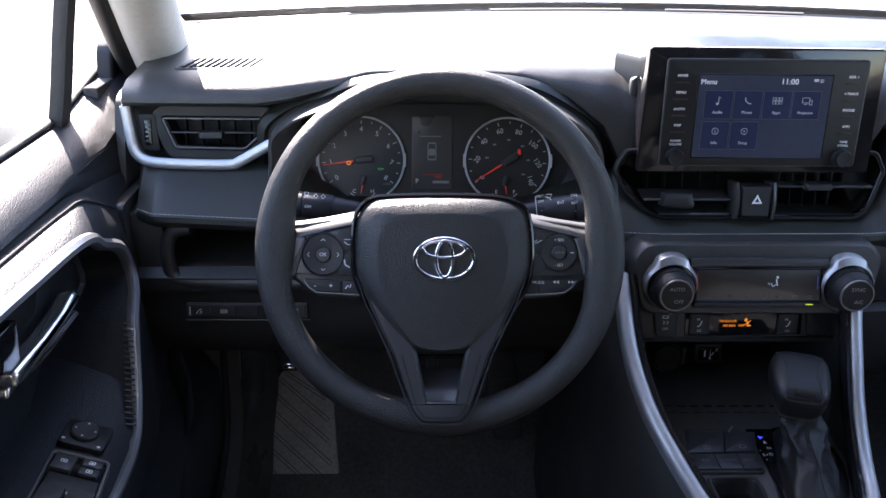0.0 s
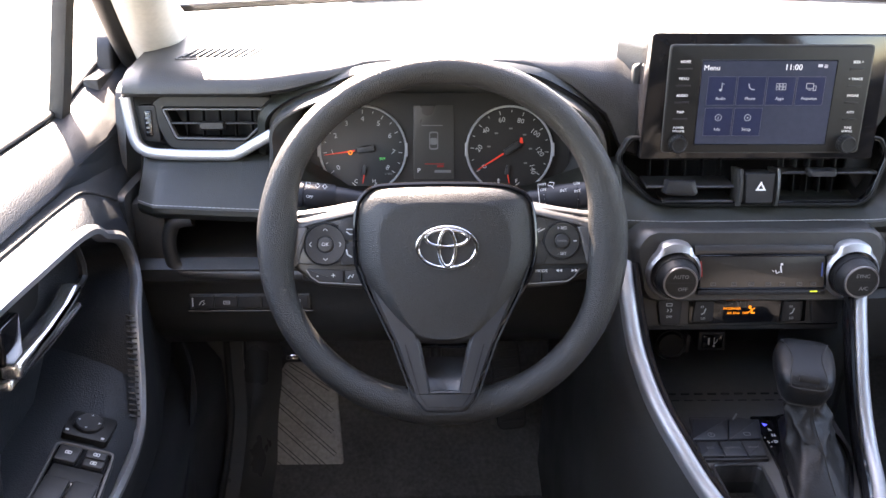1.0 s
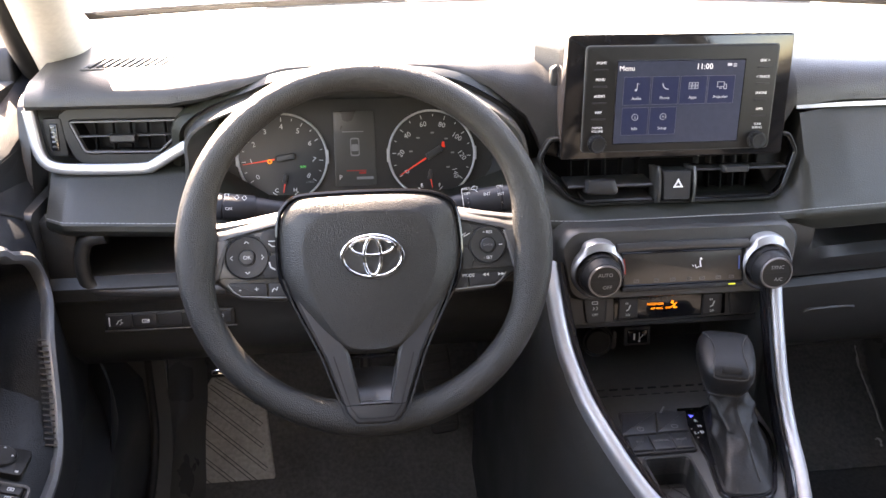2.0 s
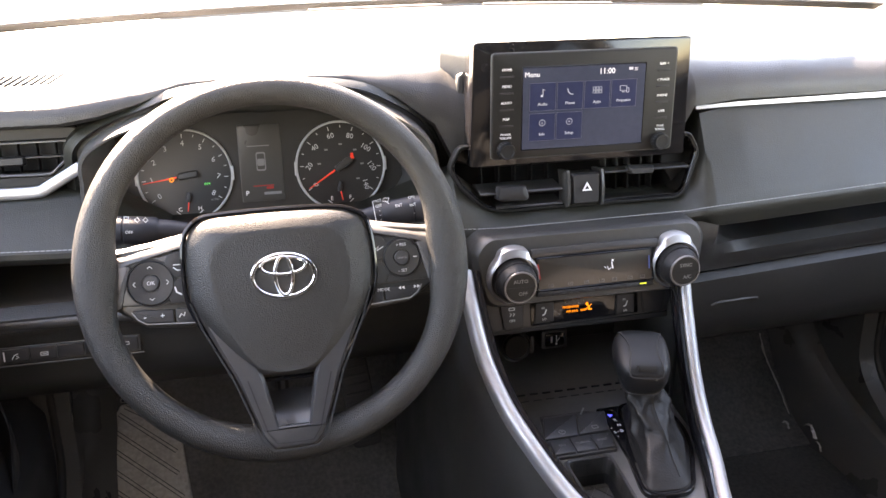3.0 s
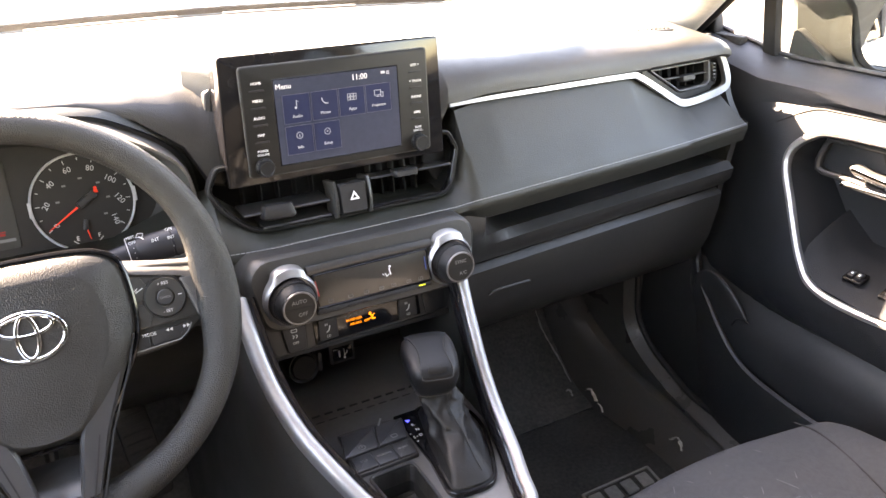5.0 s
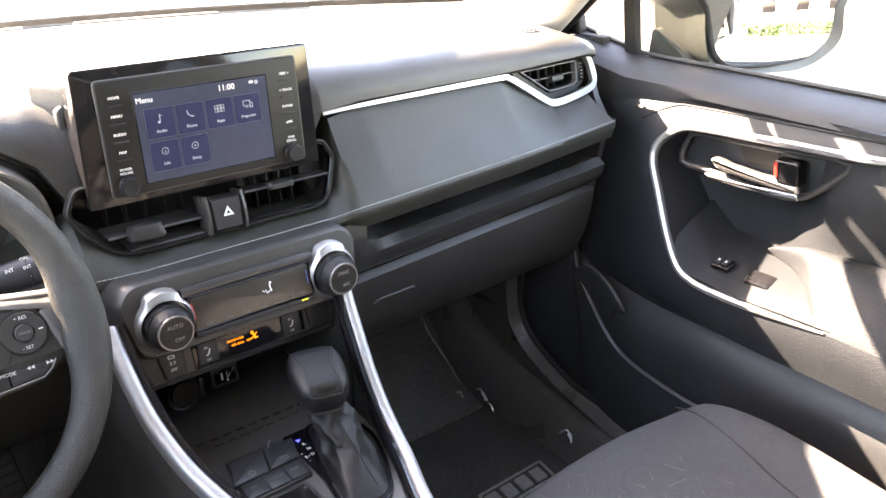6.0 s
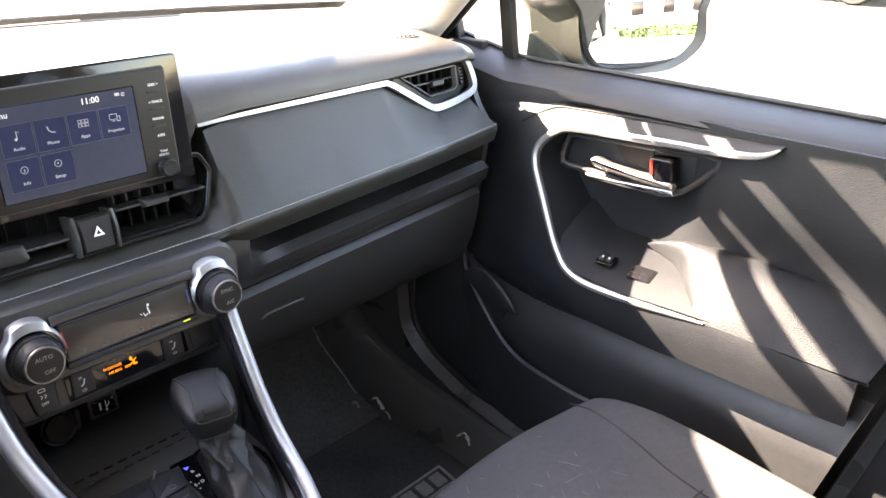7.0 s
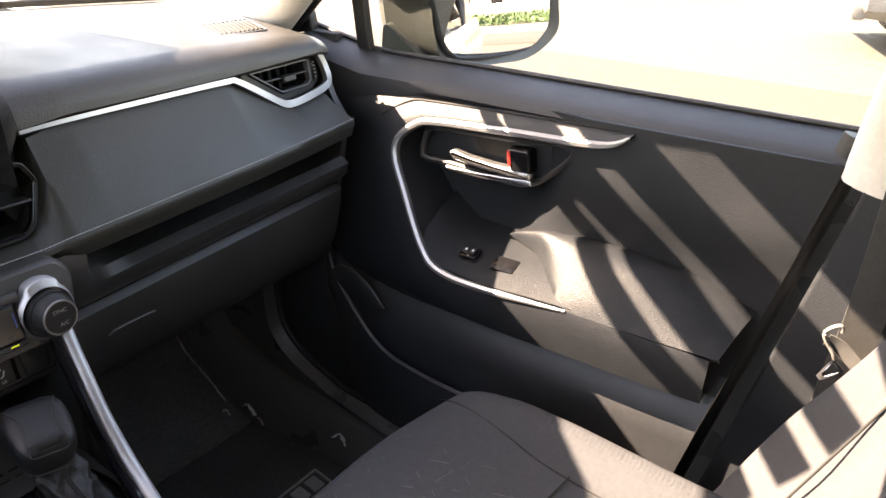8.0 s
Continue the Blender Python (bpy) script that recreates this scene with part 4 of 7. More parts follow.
def spoke(side):
    s = -1 if side < 0 else 1

    def m(pts):
        return [wp(784 + s * (784 - px), py) for px, py in pts]
    body = rounded(m([(505, 378), (640, 360), (650, 480), (640, 512), (560, 505), (512, 470)]), 0.006)
    sp = part("spoke", prism(body, 0.026, WF, 0.004, SPZ - 0.004), SPOKEM, wh, "satin grey thumb spoke")
    hi_ = [(500, 372), (530, 371), (575, 364), (642, 351)]
    lo_ = [(528, 402), (545, 396), (585, 386), (642, 373)]
    rows = [[(*a, -0.020), (*(Vector(a) * 0.75 + Vector(b) * 0.25), -0.012), (*(Vector(a) * 0.3 + Vector(b) * 0.7), -0.004), (*b, SPZ + 0.0015), (*b, SPZ - 0.010)] for a, b in zip(m(hi_), m(lo_))]
    part("spoke_top", sheet([[WF @ Vector(p) for p in r] for r in rows], 0.002), SPOKET, sp, "smooth bright top edge of the spoke")
    part("spoke_edge", prism(rounded(m([(508, 404), (530, 398), (545, 400), (526, 468), (510, 474)]), 0.003), 0.012, WF, 0.0022, SPZ + 0.002), SPOKET, sp, "smooth outer edge of the spoke")
    part("button_plate", prism(rounded(m([(548, 398), (636, 378), (640, 470), (524, 466)]), 0.004), 0.008, WF, 0.001, SPZ), SPOKEM, sp)
    cx, cy = wp(784 + s * 209, 431) if s < 0 else wp(996, 426)
    C = WF @ T(cx, cy, SPZ)
    g = 0.0210 if s < 0 else 0.0186
    pad = part("round_pad", lathe([(g, -0.002), (g, 0.0015), (g - 0.001, 0.0028), (0.0088, 0.0018), (0.0083, 0.0008), (0.0004, 0.0008)], C, 36), BUTTON if s < 0 else SPOKEM, sp, "round four-way button")
    part("pad_ring", lathe([(g + 0.0001, 0.0), (g + 0.0006, 0.0016), (g + 0.0018, 0.0014), (g + 0.0020, 0.0)], C, 36, False, False), DKSEAM, sp)
    part("centre_button", lathe([(0.0072, 0.0), (0.0072, 0.0026), (0.0064, 0.0034), (0.0004, 0.0036)], C, 28), SATIN, pad)
    if s < 0:
        text("OK", 0.0052, C @ T(0, 0, 0.0038), KEYPRINT, pad)
        for a in range(4):
            part("arrow", stroke([(-0.0022, 0.0140), (0, 0.0160), (0.0022, 0.0140)], 0.0006, C @ T(0, 0, 0.0028, 90 * a)), KEYPRINT, pad)
    else:
        text("+ RES", 0.0042, C @ T(0, 0.0130, 0.0028), KEYPRINT, pad)
        text("- SET", 0.0042, C @ T(0, -0.0130, 0.0028), KEYPRINT, pad)
        text("CANCEL", 0.0027, C @ T(0, 0, 0.0038), DIMP, pad)
        part("arrow", stroke([(0.0115, 0), (0.0150, 0)], 0.0008, C @ T(0, 0, 0.0028)), WHITE, pad)
    for i, (y0, y1) in enumerate(((382, 424), (428, 468))):
        part("corner_button", prism(rounded(m([(604, y0 + 4), (638, y0 - 4), (638, y1), (604, y1), (596, (y0 + y1) / 2)]), 0.002), 0.006, WF, 0.0008, SPZ + 0.0015), BUTTON if s < 0 else SPOKEM, sp)
    if s < 0:
        part("symbol", stroke([wp(612, 408), wp(618, 413), wp(624, 413), wp(624, 404), wp(612, 404)], 0.0009, WF @ T(0, 0, SPZ + 0.0016)), KEYPRINT, sp)
        part("symbol", stroke([wp(612, 440), wp(614, 449), wp(622, 454)], 0.0014, WF @ T(0, 0, SPZ + 0.0016)), KEYPRINT, sp)
    else:
        part("symbol", stroke([wp(950, 408), wp(957, 403), wp(953, 410), wp(965, 404)], 0.0009, WF @ T(0, 0, SPZ + 0.0016)), KEYPRINT, sp)
    low = part("lower_keys", prism(rounded(m([(540, 474), (606, 477), (606, 500), (562, 496), (548, 487)]), 0.002), 0.01, WF, 0.0008, SPZ - 0.001), BUTTON, sp)
    part("lower_keys", prism(rounded(m([(609, 477), (640, 478), (644, 501), (609, 501)]), 0.002), 0.01, WF, 0.0008, SPZ - 0.001), BUTTON, sp)
    part("key_edge", stroke(m([(540, 476), (549, 489), (562, 498), (640, 503)]), 0.0009, WF @ T(0, 0, SPZ)), DIMP, sp)
    if s < 0:
        text("-", 0.009, WF @ T(*wp(560, 486), SPZ - 0.0008), KEYPRINT, low)
        text("+", 0.008, WF @ T(*wp(588, 487), SPZ - 0.0008), KEYPRINT, low)
        part("symbol", stroke([wp(614, 492), wp(618, 486), wp(622, 490), wp(624, 484)], 0.001, WF @ T(0, 0, SPZ - 0.0006)), KEYPRINT, low)
    else:
        text("MODE", 0.0044, WF @ T(*wp(960, 480), SPZ - 0.0008), KEYPRINT, low)
        for px in (986, 1014):
            part("symbol", join(*[prism([wp(px + k, 476), wp(px + k + 5, 479), wp(px + k, 482)] if px > 1000 else [wp(px + k + 5, 476), wp(px + k + 5, 482), wp(px + k, 479)], 0.0003, WF @ T(0, 0, SPZ - 0.0006)) for k in (0, 6)]), KEYPRINT, low)


spoke(-1)
spoke(1)

# forked lower spoke, which comes forward over the rim
SH = WF @ Matrix(((1, 0, 0, 0), (0, 1, 0, 0), (0, -0.17, 1, -0.0035), (0, 0, 0, 1)))
leg = part("lower_spoke_foot", prism(rounded([wp(*p) for p in ((729, 686), (736, 704), (752, 722), (818, 722), (834, 704), (841, 686))], 0.003), 0.020, SH, 0.003, -0.0006), SATIN, wh, "satin black foot of the forked lower spoke")
for s in (-1, 1):
    def m(pts):
        return [wp(784 + s * (784 - px) + (2 if s > 0 else 0), py) for px, py in pts]
    outer, inner = m([(640, 478), (662, 530), (700, 606), (718, 655), (731, 690)]), m([(690, 478), (720, 540), (743, 606), (752, 650), (761, 690)])
    rings = [[(*a, -0.020), (*a, -0.003), (a[0] + (b[0] - a[0]) * 0.12, a[1], 0.0), (a[0] + (b[0] - a[0]) * 0.88, b[1], 0.0), (*b, -0.003), (*b, -0.020)] for a, b in zip(outer, inner)]
    part("lower_spoke_leg", stack(rings, SH), SATIN, leg)
for s in (-1, 1):
    def m(pts):
        return [wp(784 + s * (784 - px) + (2 if s > 0 else 0), py) for px, py in pts]
    part("leg_line", stroke(m([(634, 470), (652, 518), (695, 605), (731, 703), (748, 722), (784, 724)]), 0.0016, SH @ T(0, 0, 0.0008), h=0.0010), DKSEAM, leg)
    part("leg_line", stroke(m([(716, 606), (742, 694), (755, 712), (784, 713)]), 0.0012, SH @ T(0, 0, 0.0002)), DKSEAM, leg)
part("lower_spoke_web", sheet([[(x, y, z - 0.006 * (1 - abs(u))) for u, (x, y) in ((-1, wp(784 - w, py)), (-0.5, wp(784 - w / 2, py)), (0, wp(785, py)), (0.5, wp(786 + w / 2, py)), (1, wp(786 + w, py)))] for py, w, z in ((645, 41, -0.040), (660, 37, -0.022), (676, 32, -0.011), (692, 26, -0.006), (704, 22, -0.006))], 0.004, SH), SATIN, wh, "sloping panel between the legs")


# ---- display on the dashboard ----
DF = F((0.3695, 0.155, 0.807), 5)
du = thing("touchscreen", "touchscreen unit with a lit menu and side buttons", "touchscreen", (0.37, 0.17, 0.74))
outer = rounded([(-0.139, -0.0705), (0.1365, -0.0705), (0.1345, 0.0722), (-0.1345, 0.0722)], 0.004)
body = stack([[(x * 0.95, y * 0.95 - 0.002, -0.060) for x, y in outer], [(x * 0.985, y * 0.985, -0.030) for x, y in outer], [(x, y, -0.012) for x, y in outer], [(x, y, -0.0025) for x, y in outer], [(x * 0.996, y * 0.994, -0.0006) for x, y in outer], [(x * 0.988, y * 0.98, 0.0) for x, y in outer]], DF)
part("housing", body, GLOSS, du, "gloss black surround")
panel = part("panel", prism(rect(0.2295, 0.1215, 0.001, -0.0008, 0.005, 4), 0.004, DF, 0.0018, 0.0035), PANELM, du, "matt black button panel")
part("panel_edge", rim_of(rect(0.2310, 0.1230, 0.001, -0.0008, 0.0055, 4), rect(0.2282, 0.1202, 0.001, -0.0008, 0.005, 4), 0.002, DF, 0.0026, 0.0004), BEZEL, panel, "fine grey edge of the panel")
part("screen_well", rim_of(rect(0.1545, 0.0970, -0.0005, -0.0045, 0.0012), rect(0.1518, 0.0943, -0.0005, -0.0045, 0.001), 0.002, DF, 0.0040, 0.0004), GLOSS, panel)
scr = part("screen", prism(rect(0.1518, 0.0943, -0.0005, -0.0045, 0.001), 0.002, DF, 0.0, 0.0038), SCREEN, du, "lit blue-grey menu screen")
S = DF @ T(0, 0, 0.0040)
text("Menu", 0.0082, S @ T(-0.0655, 0.0348), LITWHITE, scr)
text("11:00", 0.0092, S @ T(0.0268, 0.0355), LITWHITE, scr)
part("status_symbol", join(prism(rect(0.0052, 0.0030, 0.0570, 0.0375, 0.0005), 0.0002, S), prism(rect(0.0040, 0.0007, 0.0634, 0.0382, 0.0002), 0.0002, S), prism(rect(0.0040, 0.0007, 0.0634, 0.0368, 0.0002), 0.0002, S), prism(rect(0.0040, 0.0007, 0.0634, 0.0354, 0.0002), 0.0002, S)), LITDIM, scr)
names = ["Audio", "Phone", "Apps", "Projection", "Info", "Setup"]
for i, nm in enumerate(names):
    cx, cy = -0.0523 + (i % 4) * 0.0338, 0.0092 - (i // 4) * 0.0352
    t = part("menu_tile", prism(rect(0.0318, 0.0320, cx, cy, 0.0006), 0.0004, S, 0, 0.0002), TILE, scr, "dark blue menu tile")
    part("tile_edge", rim_of(rect(0.0320, 0.0322, cx, cy, 0.0006), rect(0.0315, 0.0317, cx, cy, 0.0006), 0.0003, S, 0.0004), TILEEDGE, t)
    text(nm, 0.0048 if nm != "Projection" else 0.0043, S @ T(cx, cy - 0.0085, 0.0005), LITDIM, t)
    I = S @ T(cx, cy + 0.0050, 0.0005) @ Matrix.Scale(0.86, 4)
    if nm == "Audio":
        sy = join(stroke([(0, -0.004), (0, 0.005), (0.003, 0.003)], 0.0007, I), prism(circle(0.0016, 10, -0.0014, -0.0045), 0.0002, I))
    elif nm == "Phone":
        sy = stroke([(-0.004, 0.004), (-0.003, -0.0005), (0.0005, -0.0035), (0.0045, -0.004)], 0.0010, I)
    elif nm == "Apps":
        sy = join(*[rim_of(rect(0.0040, 0.0040, -0.0045 + 0.0045 * a, -0.0023 + 0.0046 * b, 0.0004), rect(0.0032, 0.0032, -0.0045 + 0.0045 * a, -0.0023 + 0.0046 * b, 0.0003), 0.0002, I) for a in range(3) for b in range(2)])
    elif nm == "Projection":
        sy = join(rim_of(rect(0.010, 0.007, -0.001, 0.001, 0.0005), rect(0.0090, 0.0060, -0.001, 0.001, 0.0004), 0.0002, I), rim_of(rect(0.004, 0.0065, 0.0055, -0.002, 0.0005), rect(0.0030, 0.0055, 0.0055, -0.002, 0.0005), 0.0003, I), prism(rect(0.004, 0.0007, -0.001, -0.0042, 0.0002), 0.0002, I))
    else:
        sy = join(rim_of(circle(0.0044, 24), circle(0.0039, 24), 0.0002, I), prism(rect(0.0007, 0.0034, 0, -0.0006, 0.0002) if nm == "Info" else circle(0.0009, 10), 0.0002, I))
    part("symbol", sy, LITDIM, t)
for side_x, lean, words in ((-0.0958, -0.010, ("HOME", "MENU", "AUDIO", "MAP")), (0.0995, 0.0, ("SEEK >", "< TRACK", "PHONE", "APPS"))):
    for i, s in enumerate(words):
        y = 0.0415 - i * 0.0188
        text(s, 0.0041, DF @ T(side_x + lean * (0.04 - y), y, 0.0038), LITWHITE, panel)
        part("key_line", prism(rect(0.0165, 0.0018, side_x, y - 0.0078, 0.0007), 0.003, DF, 0.0005, 0.0046), BUTTON, panel)
for x, a, b in ((-0.0966, "POWER", "VOLUME"), (0.0995, "TUNE", "SCROLL")):
    text(a, 0.0036, DF @ T(x, -0.0328, 0.0038), WHITE, panel)
    text(b, 0.0036, DF @ T(x, -0.0369, 0.0038), WHITE, panel)
    M = DF @ T(x, -0.0512, 0.003)
    kn = part("knob", lathe([(0.0108, 0.0), (0.0106, 0.002), (0.0096, 0.003), (0.0096, 0.0085), (0.0090, 0.0102), (0.0080, 0.0104), (0.0072, 0.0096), (0.0003, 0.0094)], M, 36), KNOBM, panel, "ribbed black rotary knob")
    for i in range(18):
        aa = 2 * math.pi * i / 18
        part("rib", box((0.0097 * math.cos(aa), 0.0097 * math.sin(aa), 0.0058), (0.0009, 0.0009, 0.0060), 0, M), KNOBM, kn)
# pad that carries the display
part("stand", stack([[(x, y, z) for x, y in rect(w, h, 0, cy, 0.01, 4)] for w, h, cy, z in ((0.30, 0.13, -0.005, -0.10), (0.25, 0.125, -0.005, -0.058))], DF), HARD, du)
for s in (-1, 1):
    part("side_pad", prism(rounded([(s * 0.126, 0.035), (s * 0.136, 0.028), (s * 0.141, -0.03), (s * 0.132, -0.045)] if s > 0 else [(s * 0.132, -0.045), (s * 0.141, -0.03), (s * 0.136, 0.028), (s * 0.126, 0.035)], 0.003), 0.04, DF, 0.003, -0.064), SOFT, du)


# ---- air vents ----
def slats(parent, M, x0, x1, ys, depth, mat):
    for y in ys:
        part("slat", box(((x0 + x1) / 2, y, -depth / 2), (abs(x1 - x0), 0.0022, depth), 0.0008, M), mat, parent)


cv = thing("centre_air_vent", "twin centre air vent with black slats and a hazard switch", "air vent", (0.37, 0.16, 0.69))
VF = F((0.367, 0.150, 0.708), 12)
ov = rounded([(-0.146, 0.052, 0.006), (-0.1585, 0.029, 0.006), (-0.1480, 0.007, 0.010), (-0.119, -0.0215, 0.010), (-0.098, -0.0265, 0.010), (0.134, -0.0265, 0.010), (0.147, -0.016, 0.010), (0.1615, 0.030, 0.006), (0.150, 0.052, 0.006)], 0.008)
part("duct", stack([[(x, y, 0.004) for x, y in ov], [(x * 0.97, y * 0.95, -0.02) for x, y in ov], [(x * 0.92, y * 0.88, -0.07) for x, y in ov]], VF, False, True), VENTD, cv, "dark duct")
part("frame", rim_of(inset(ov, -0.0022), inset(ov, 0.0012), 0.014, VF, 0.0030, 0.0010), PANELM, cv, "smooth black frame")
part("frame_lip", rim_of(inset(ov, 0.0012), inset(ov, 0.0032), 0.010, VF, 0.0025, 0.0006), GLOSS, cv, "gloss inner lip")


def blade(x0, x1, y, z, deep, drop, mat=SATIN):
    """One broad louvre, which dips towards the seats and has a rounded front edge."""
    pr = [(0.0, 0.0012), (-deep * 0.5, 0.0019), (-deep, 0.0016), (-deep, -0.0012), (-deep * 0.5, -0.0017), (0.0, -0.0016), (0.0012, -0.0002)]
    rings = [[(x, y + b - drop * a / deep, z + a) for a, b in pr] for x in (x0, x0 + (x1 - x0) * 0.5, x1)]
    return part("slat", stack(rings, VF), mat, cv, "broad black louvre")


blade(-0.124, -0.020, -0.0050, 0.004, 0.034, 0.007)
blade(-0.104, -0.020, -0.0225, 0.003, 0.030, 0.006)
blade(0.036, 0.150, 0.0110, 0.002, 0.020, 0.002)
blade(0.036, 0.140, -0.0235, -0.004, 0.020, 0.002, VENTD)
for i in range(5):
    part("vane", box((-0.112 + 0.0215 * i, 0.016, -0.036), (0.0016, 0.026, 0.016), 0.0006, VF), VENTD, cv)
for i in range(5):
    part("vane", box((0.046 + 0.0160 * i, 0.026, -0.026), (0.0016, 0.022, 0.016), 0.0006, VF), DARK, cv)
    part("vane", box((0.048 + 0.0160 * i, -0.003, -0.034), (0.0016, 0.026, 0.016), 0.0006, VF), VENTD, cv)
part("shut_flap", prism(rounded([(0.136, -0.010), (0.150, 0.006), (0.153, 0.034), (0.122, 0.036), (0.120, 0.016)], 0.003), 0.004, VF, 0.001, -0.016), VENTD, cv)
part("tab", stack([[(x, y, z) for x, y in rounded([(-0.102 + k, 0.0045 - q), (-0.106 + k, -0.0115), (-0.098 + k, -0.0150 + q), (-0.068 - k, -0.0158 + q), (-0.0635 - k, -0.0115), (-0.068 - k, 0.0040 - q)], 0.002)] for k, q, z in ((0.001, 0.001, -0.004), (0.0, 0.0, 0.007), (0.002, 0.002, 0.0125), (0.006, 0.005, 0.0140))], VF), BUTTON, cv, "sliding tab")
part("tab", stack([[(x, y, z) for x, y in rect(w, h, 0.083, 0.0125 - dy, 0.0022)] for w, h, dy, z in ((0.032, 0.0085, 0, -0.006), (0.033, 0.0092, 0.001, 0.006), (0.028, 0.0055, 0.002, 0.010))], VF), BUTTON, cv, "sliding tab")
HZ = VF @ T(0.008, -0.0062)
hz = part("hazard_switch", stack([[(x, y, z + 0.004 * (1 - (y / 0.02) ** 2)) for x, y in rounded([(-w, h), (-w * 0.94, -h), (w * 0.94, -h), (w, h)], 0.003, 5)] for w, h, z in ((0.0185, 0.0190, -0.02), (0.0185, 0.0188, 0.006), (0.0168, 0.0168, 0.0095))], HZ), BUTTON, cv, "hazard switch with a white triangle")
for sd in (-1, 1):
    part("switch_edge", stack([[(sd * x, y, z + 0.005 * (1 - (y / 0.024) ** 2)) for x, z in ((0.0193, -0.02), (0.0193, 0.005), (0.0205, 0.0075), (0.0232, 0.0070), (0.0250, 0.0040), (0.0252, -0.02))] for y in np.linspace(-0.0215, 0.0225, 9)], HZ), HARD, cv, "curved cheek beside the switch")
part("triangle", rim_of([(-0.0062, -0.0048), (0.0062, -0.0048), (0.0, 0.0060)], [(-0.0030, -0.0030), (0.0030, -0.0030), (0.0, 0.0022)], 0.0006, HZ @ T(0.0, 0.0028, 0.0140)), WHITE, hz)


def side_vent(M, s, wheel_x):
    v = thing("side_air_vent", "black side air vent with a thin grey rim" + (" beside the driver" if s > 0 else " beside the passenger"), "air vent", M.translation, group="side air vents")
    o = rounded([(-0.0600, 0.0205), (-0.0450, -0.0170), (0.0405, -0.0185), (0.0655, 0.0045), (0.0670, 0.0202)][::-1] if s > 0 else [(-0.0640, 0.0205), (0.0745, 0.0213), (0.0745, -0.0135), (0.0640, -0.0190), (0.0030, -0.0205)], 0.005)
    part("duct", stack([[(x, y, 0.001) for x, y in o], [(x * 0.95, y * 0.93, -0.012) for x, y in o], [(x * 0.9, y * 0.9, -0.035) for x, y in o]], M, False, True), VENTD, v, "dark duct")
    part("rim", rim_of(o, inset(o, 0.0024), 0.01, M, 0.003, 0.0008), surf_grey, v, "thin grey rim")
    part("surround", rim_of(inset(o, -0.015), o, 0.012, M, -0.001, 0.002), PANELM, v)
    cx = 0.004 if s > 0 else 0.018
    part("slat", box((cx, 0.002, -0.006), (0.116 if s > 0 else 0.106, 0.0020, 0.012), 0.0006, M), HARD, v)
    for n in range(5):
        part("vane", box((cx - 0.040 + 0.020 * n, 0.001, -0.022), (0.0014, 0.034, 0.012), 0.0004, M), VENTD, v)
    part("tab", stack([[(x, y, z) for x, y in rect(w, h, cx - 0.004 * s, -0.0005, 0.002)] for w, h, z in ((0.028, 0.009, -0.01), (0.031, 0.0115, 0.002), (0.027, 0.007, 0.006))], M), BUTTON, v, "sliding tab")
    # thumb wheel beside it
    W = M @ T(wheel_x, 0.002)
    part("wheel_cheek", prism(rounded([(-0.012, 0.022), (-0.011, -0.010), (-0.004, -0.022), (0.013, -0.022), (0.009, 0.022)] if s > 0 else [(-0.009, 0.022), (-0.012, -0.022), (0.004, -0.022), (0.011, -0.010), (0.012, 0.022)], 0.003), 0.012, W, 0.001, 0.0), PANELM, v)
    tw = part("thumb_wheel_plate", prism(rect(0.0090, 0.032, 0, 0, 0.002), 0.012, W, 0.001, 0.0020), GLOSS, v)
    for i in range(5):
        part("thumb_rib", box((0, -0.0105 + 0.0056 * i, 0.003), (0.0046, 0.0022, 0.003), 0.0006, W), KNOBRING if i > 0 else SATIN, tw)


surf_grey = surf("grey_rim", (0.10, 0.10, 0.105), 0.4, var=0.05)
side_vent(F((-0.277, 0.222, 0.757), 10), 1, -0.0772)
side_vent(F((1.012 - 0.044, 0.214, 0.764), 10, 4), -1, 0.0855)

# ---- climate controls ----
surf_dim = surf("faint_grey_print", (0.09, 0.085, 0.08), 0.6, var=0.05)
cc = thing("climate_panel", "climate control panel with two silver-collared knobs", "climate control", (0.37, 0.1, 0.6))
CF = F((0.3665, 0.0717, 0.6267), 14)
oh = rounded([(-0.150, 0.032, 0.02), (-0.135, 0.050, 0.015), (0.135, 0.050, 0.015), (0.148, 0.032, 0.02), (0.136, -0.036, 0.02), (-0.138, -0.036, 0.02)], 0.015, 5)
part("housing", stack([[(x * 1.02, y * 1.05 + 0.008, -0.07) for x, y in oh], [(x, y, -0.02) for x, y in oh], [(x * 0.985, y * 0.975, -0.010) for x, y in oh], [(x * 0.95, y * 0.91, -0.005) for x, y in oh]], CF), HARD, cc)
part("brow", sweep([(x, 0.0255 + 0.0015 * math.cos(x * 14), -0.001) for x in np.linspace(-0.080, 0.078, 15)], oval(0.0055, 0.0035, 10), Vector((0, 0, 1)), CF), SATIN, cc, "rounded brow over the display")
disp = part("display", prism(rounded([(-0.0725, -0.0172), (0.0715, -0.0172), (0.0700, 0.0195), (-0.0735, 0.0195)], 0.003), 0.006, CF, 0.001, 0.0015), CLIMGL, cc, "tinted climate display")
part("clear_rim", rim_of(rounded([(-0.0745, -0.0185), (0.0735, -0.0185), (0.0718, 0.0210), (-0.0755, 0.0210)], 0.003), rounded([(-0.0725, -0.0172), (0.0715, -0.0172), (0.0700, 0.0195), (-0.0735, 0.0195)], 0.003), 0.004, CF, 0.0022, 0.0005), GLOSS, cc)
Z = CF @ T(0, 0, 0.0018)
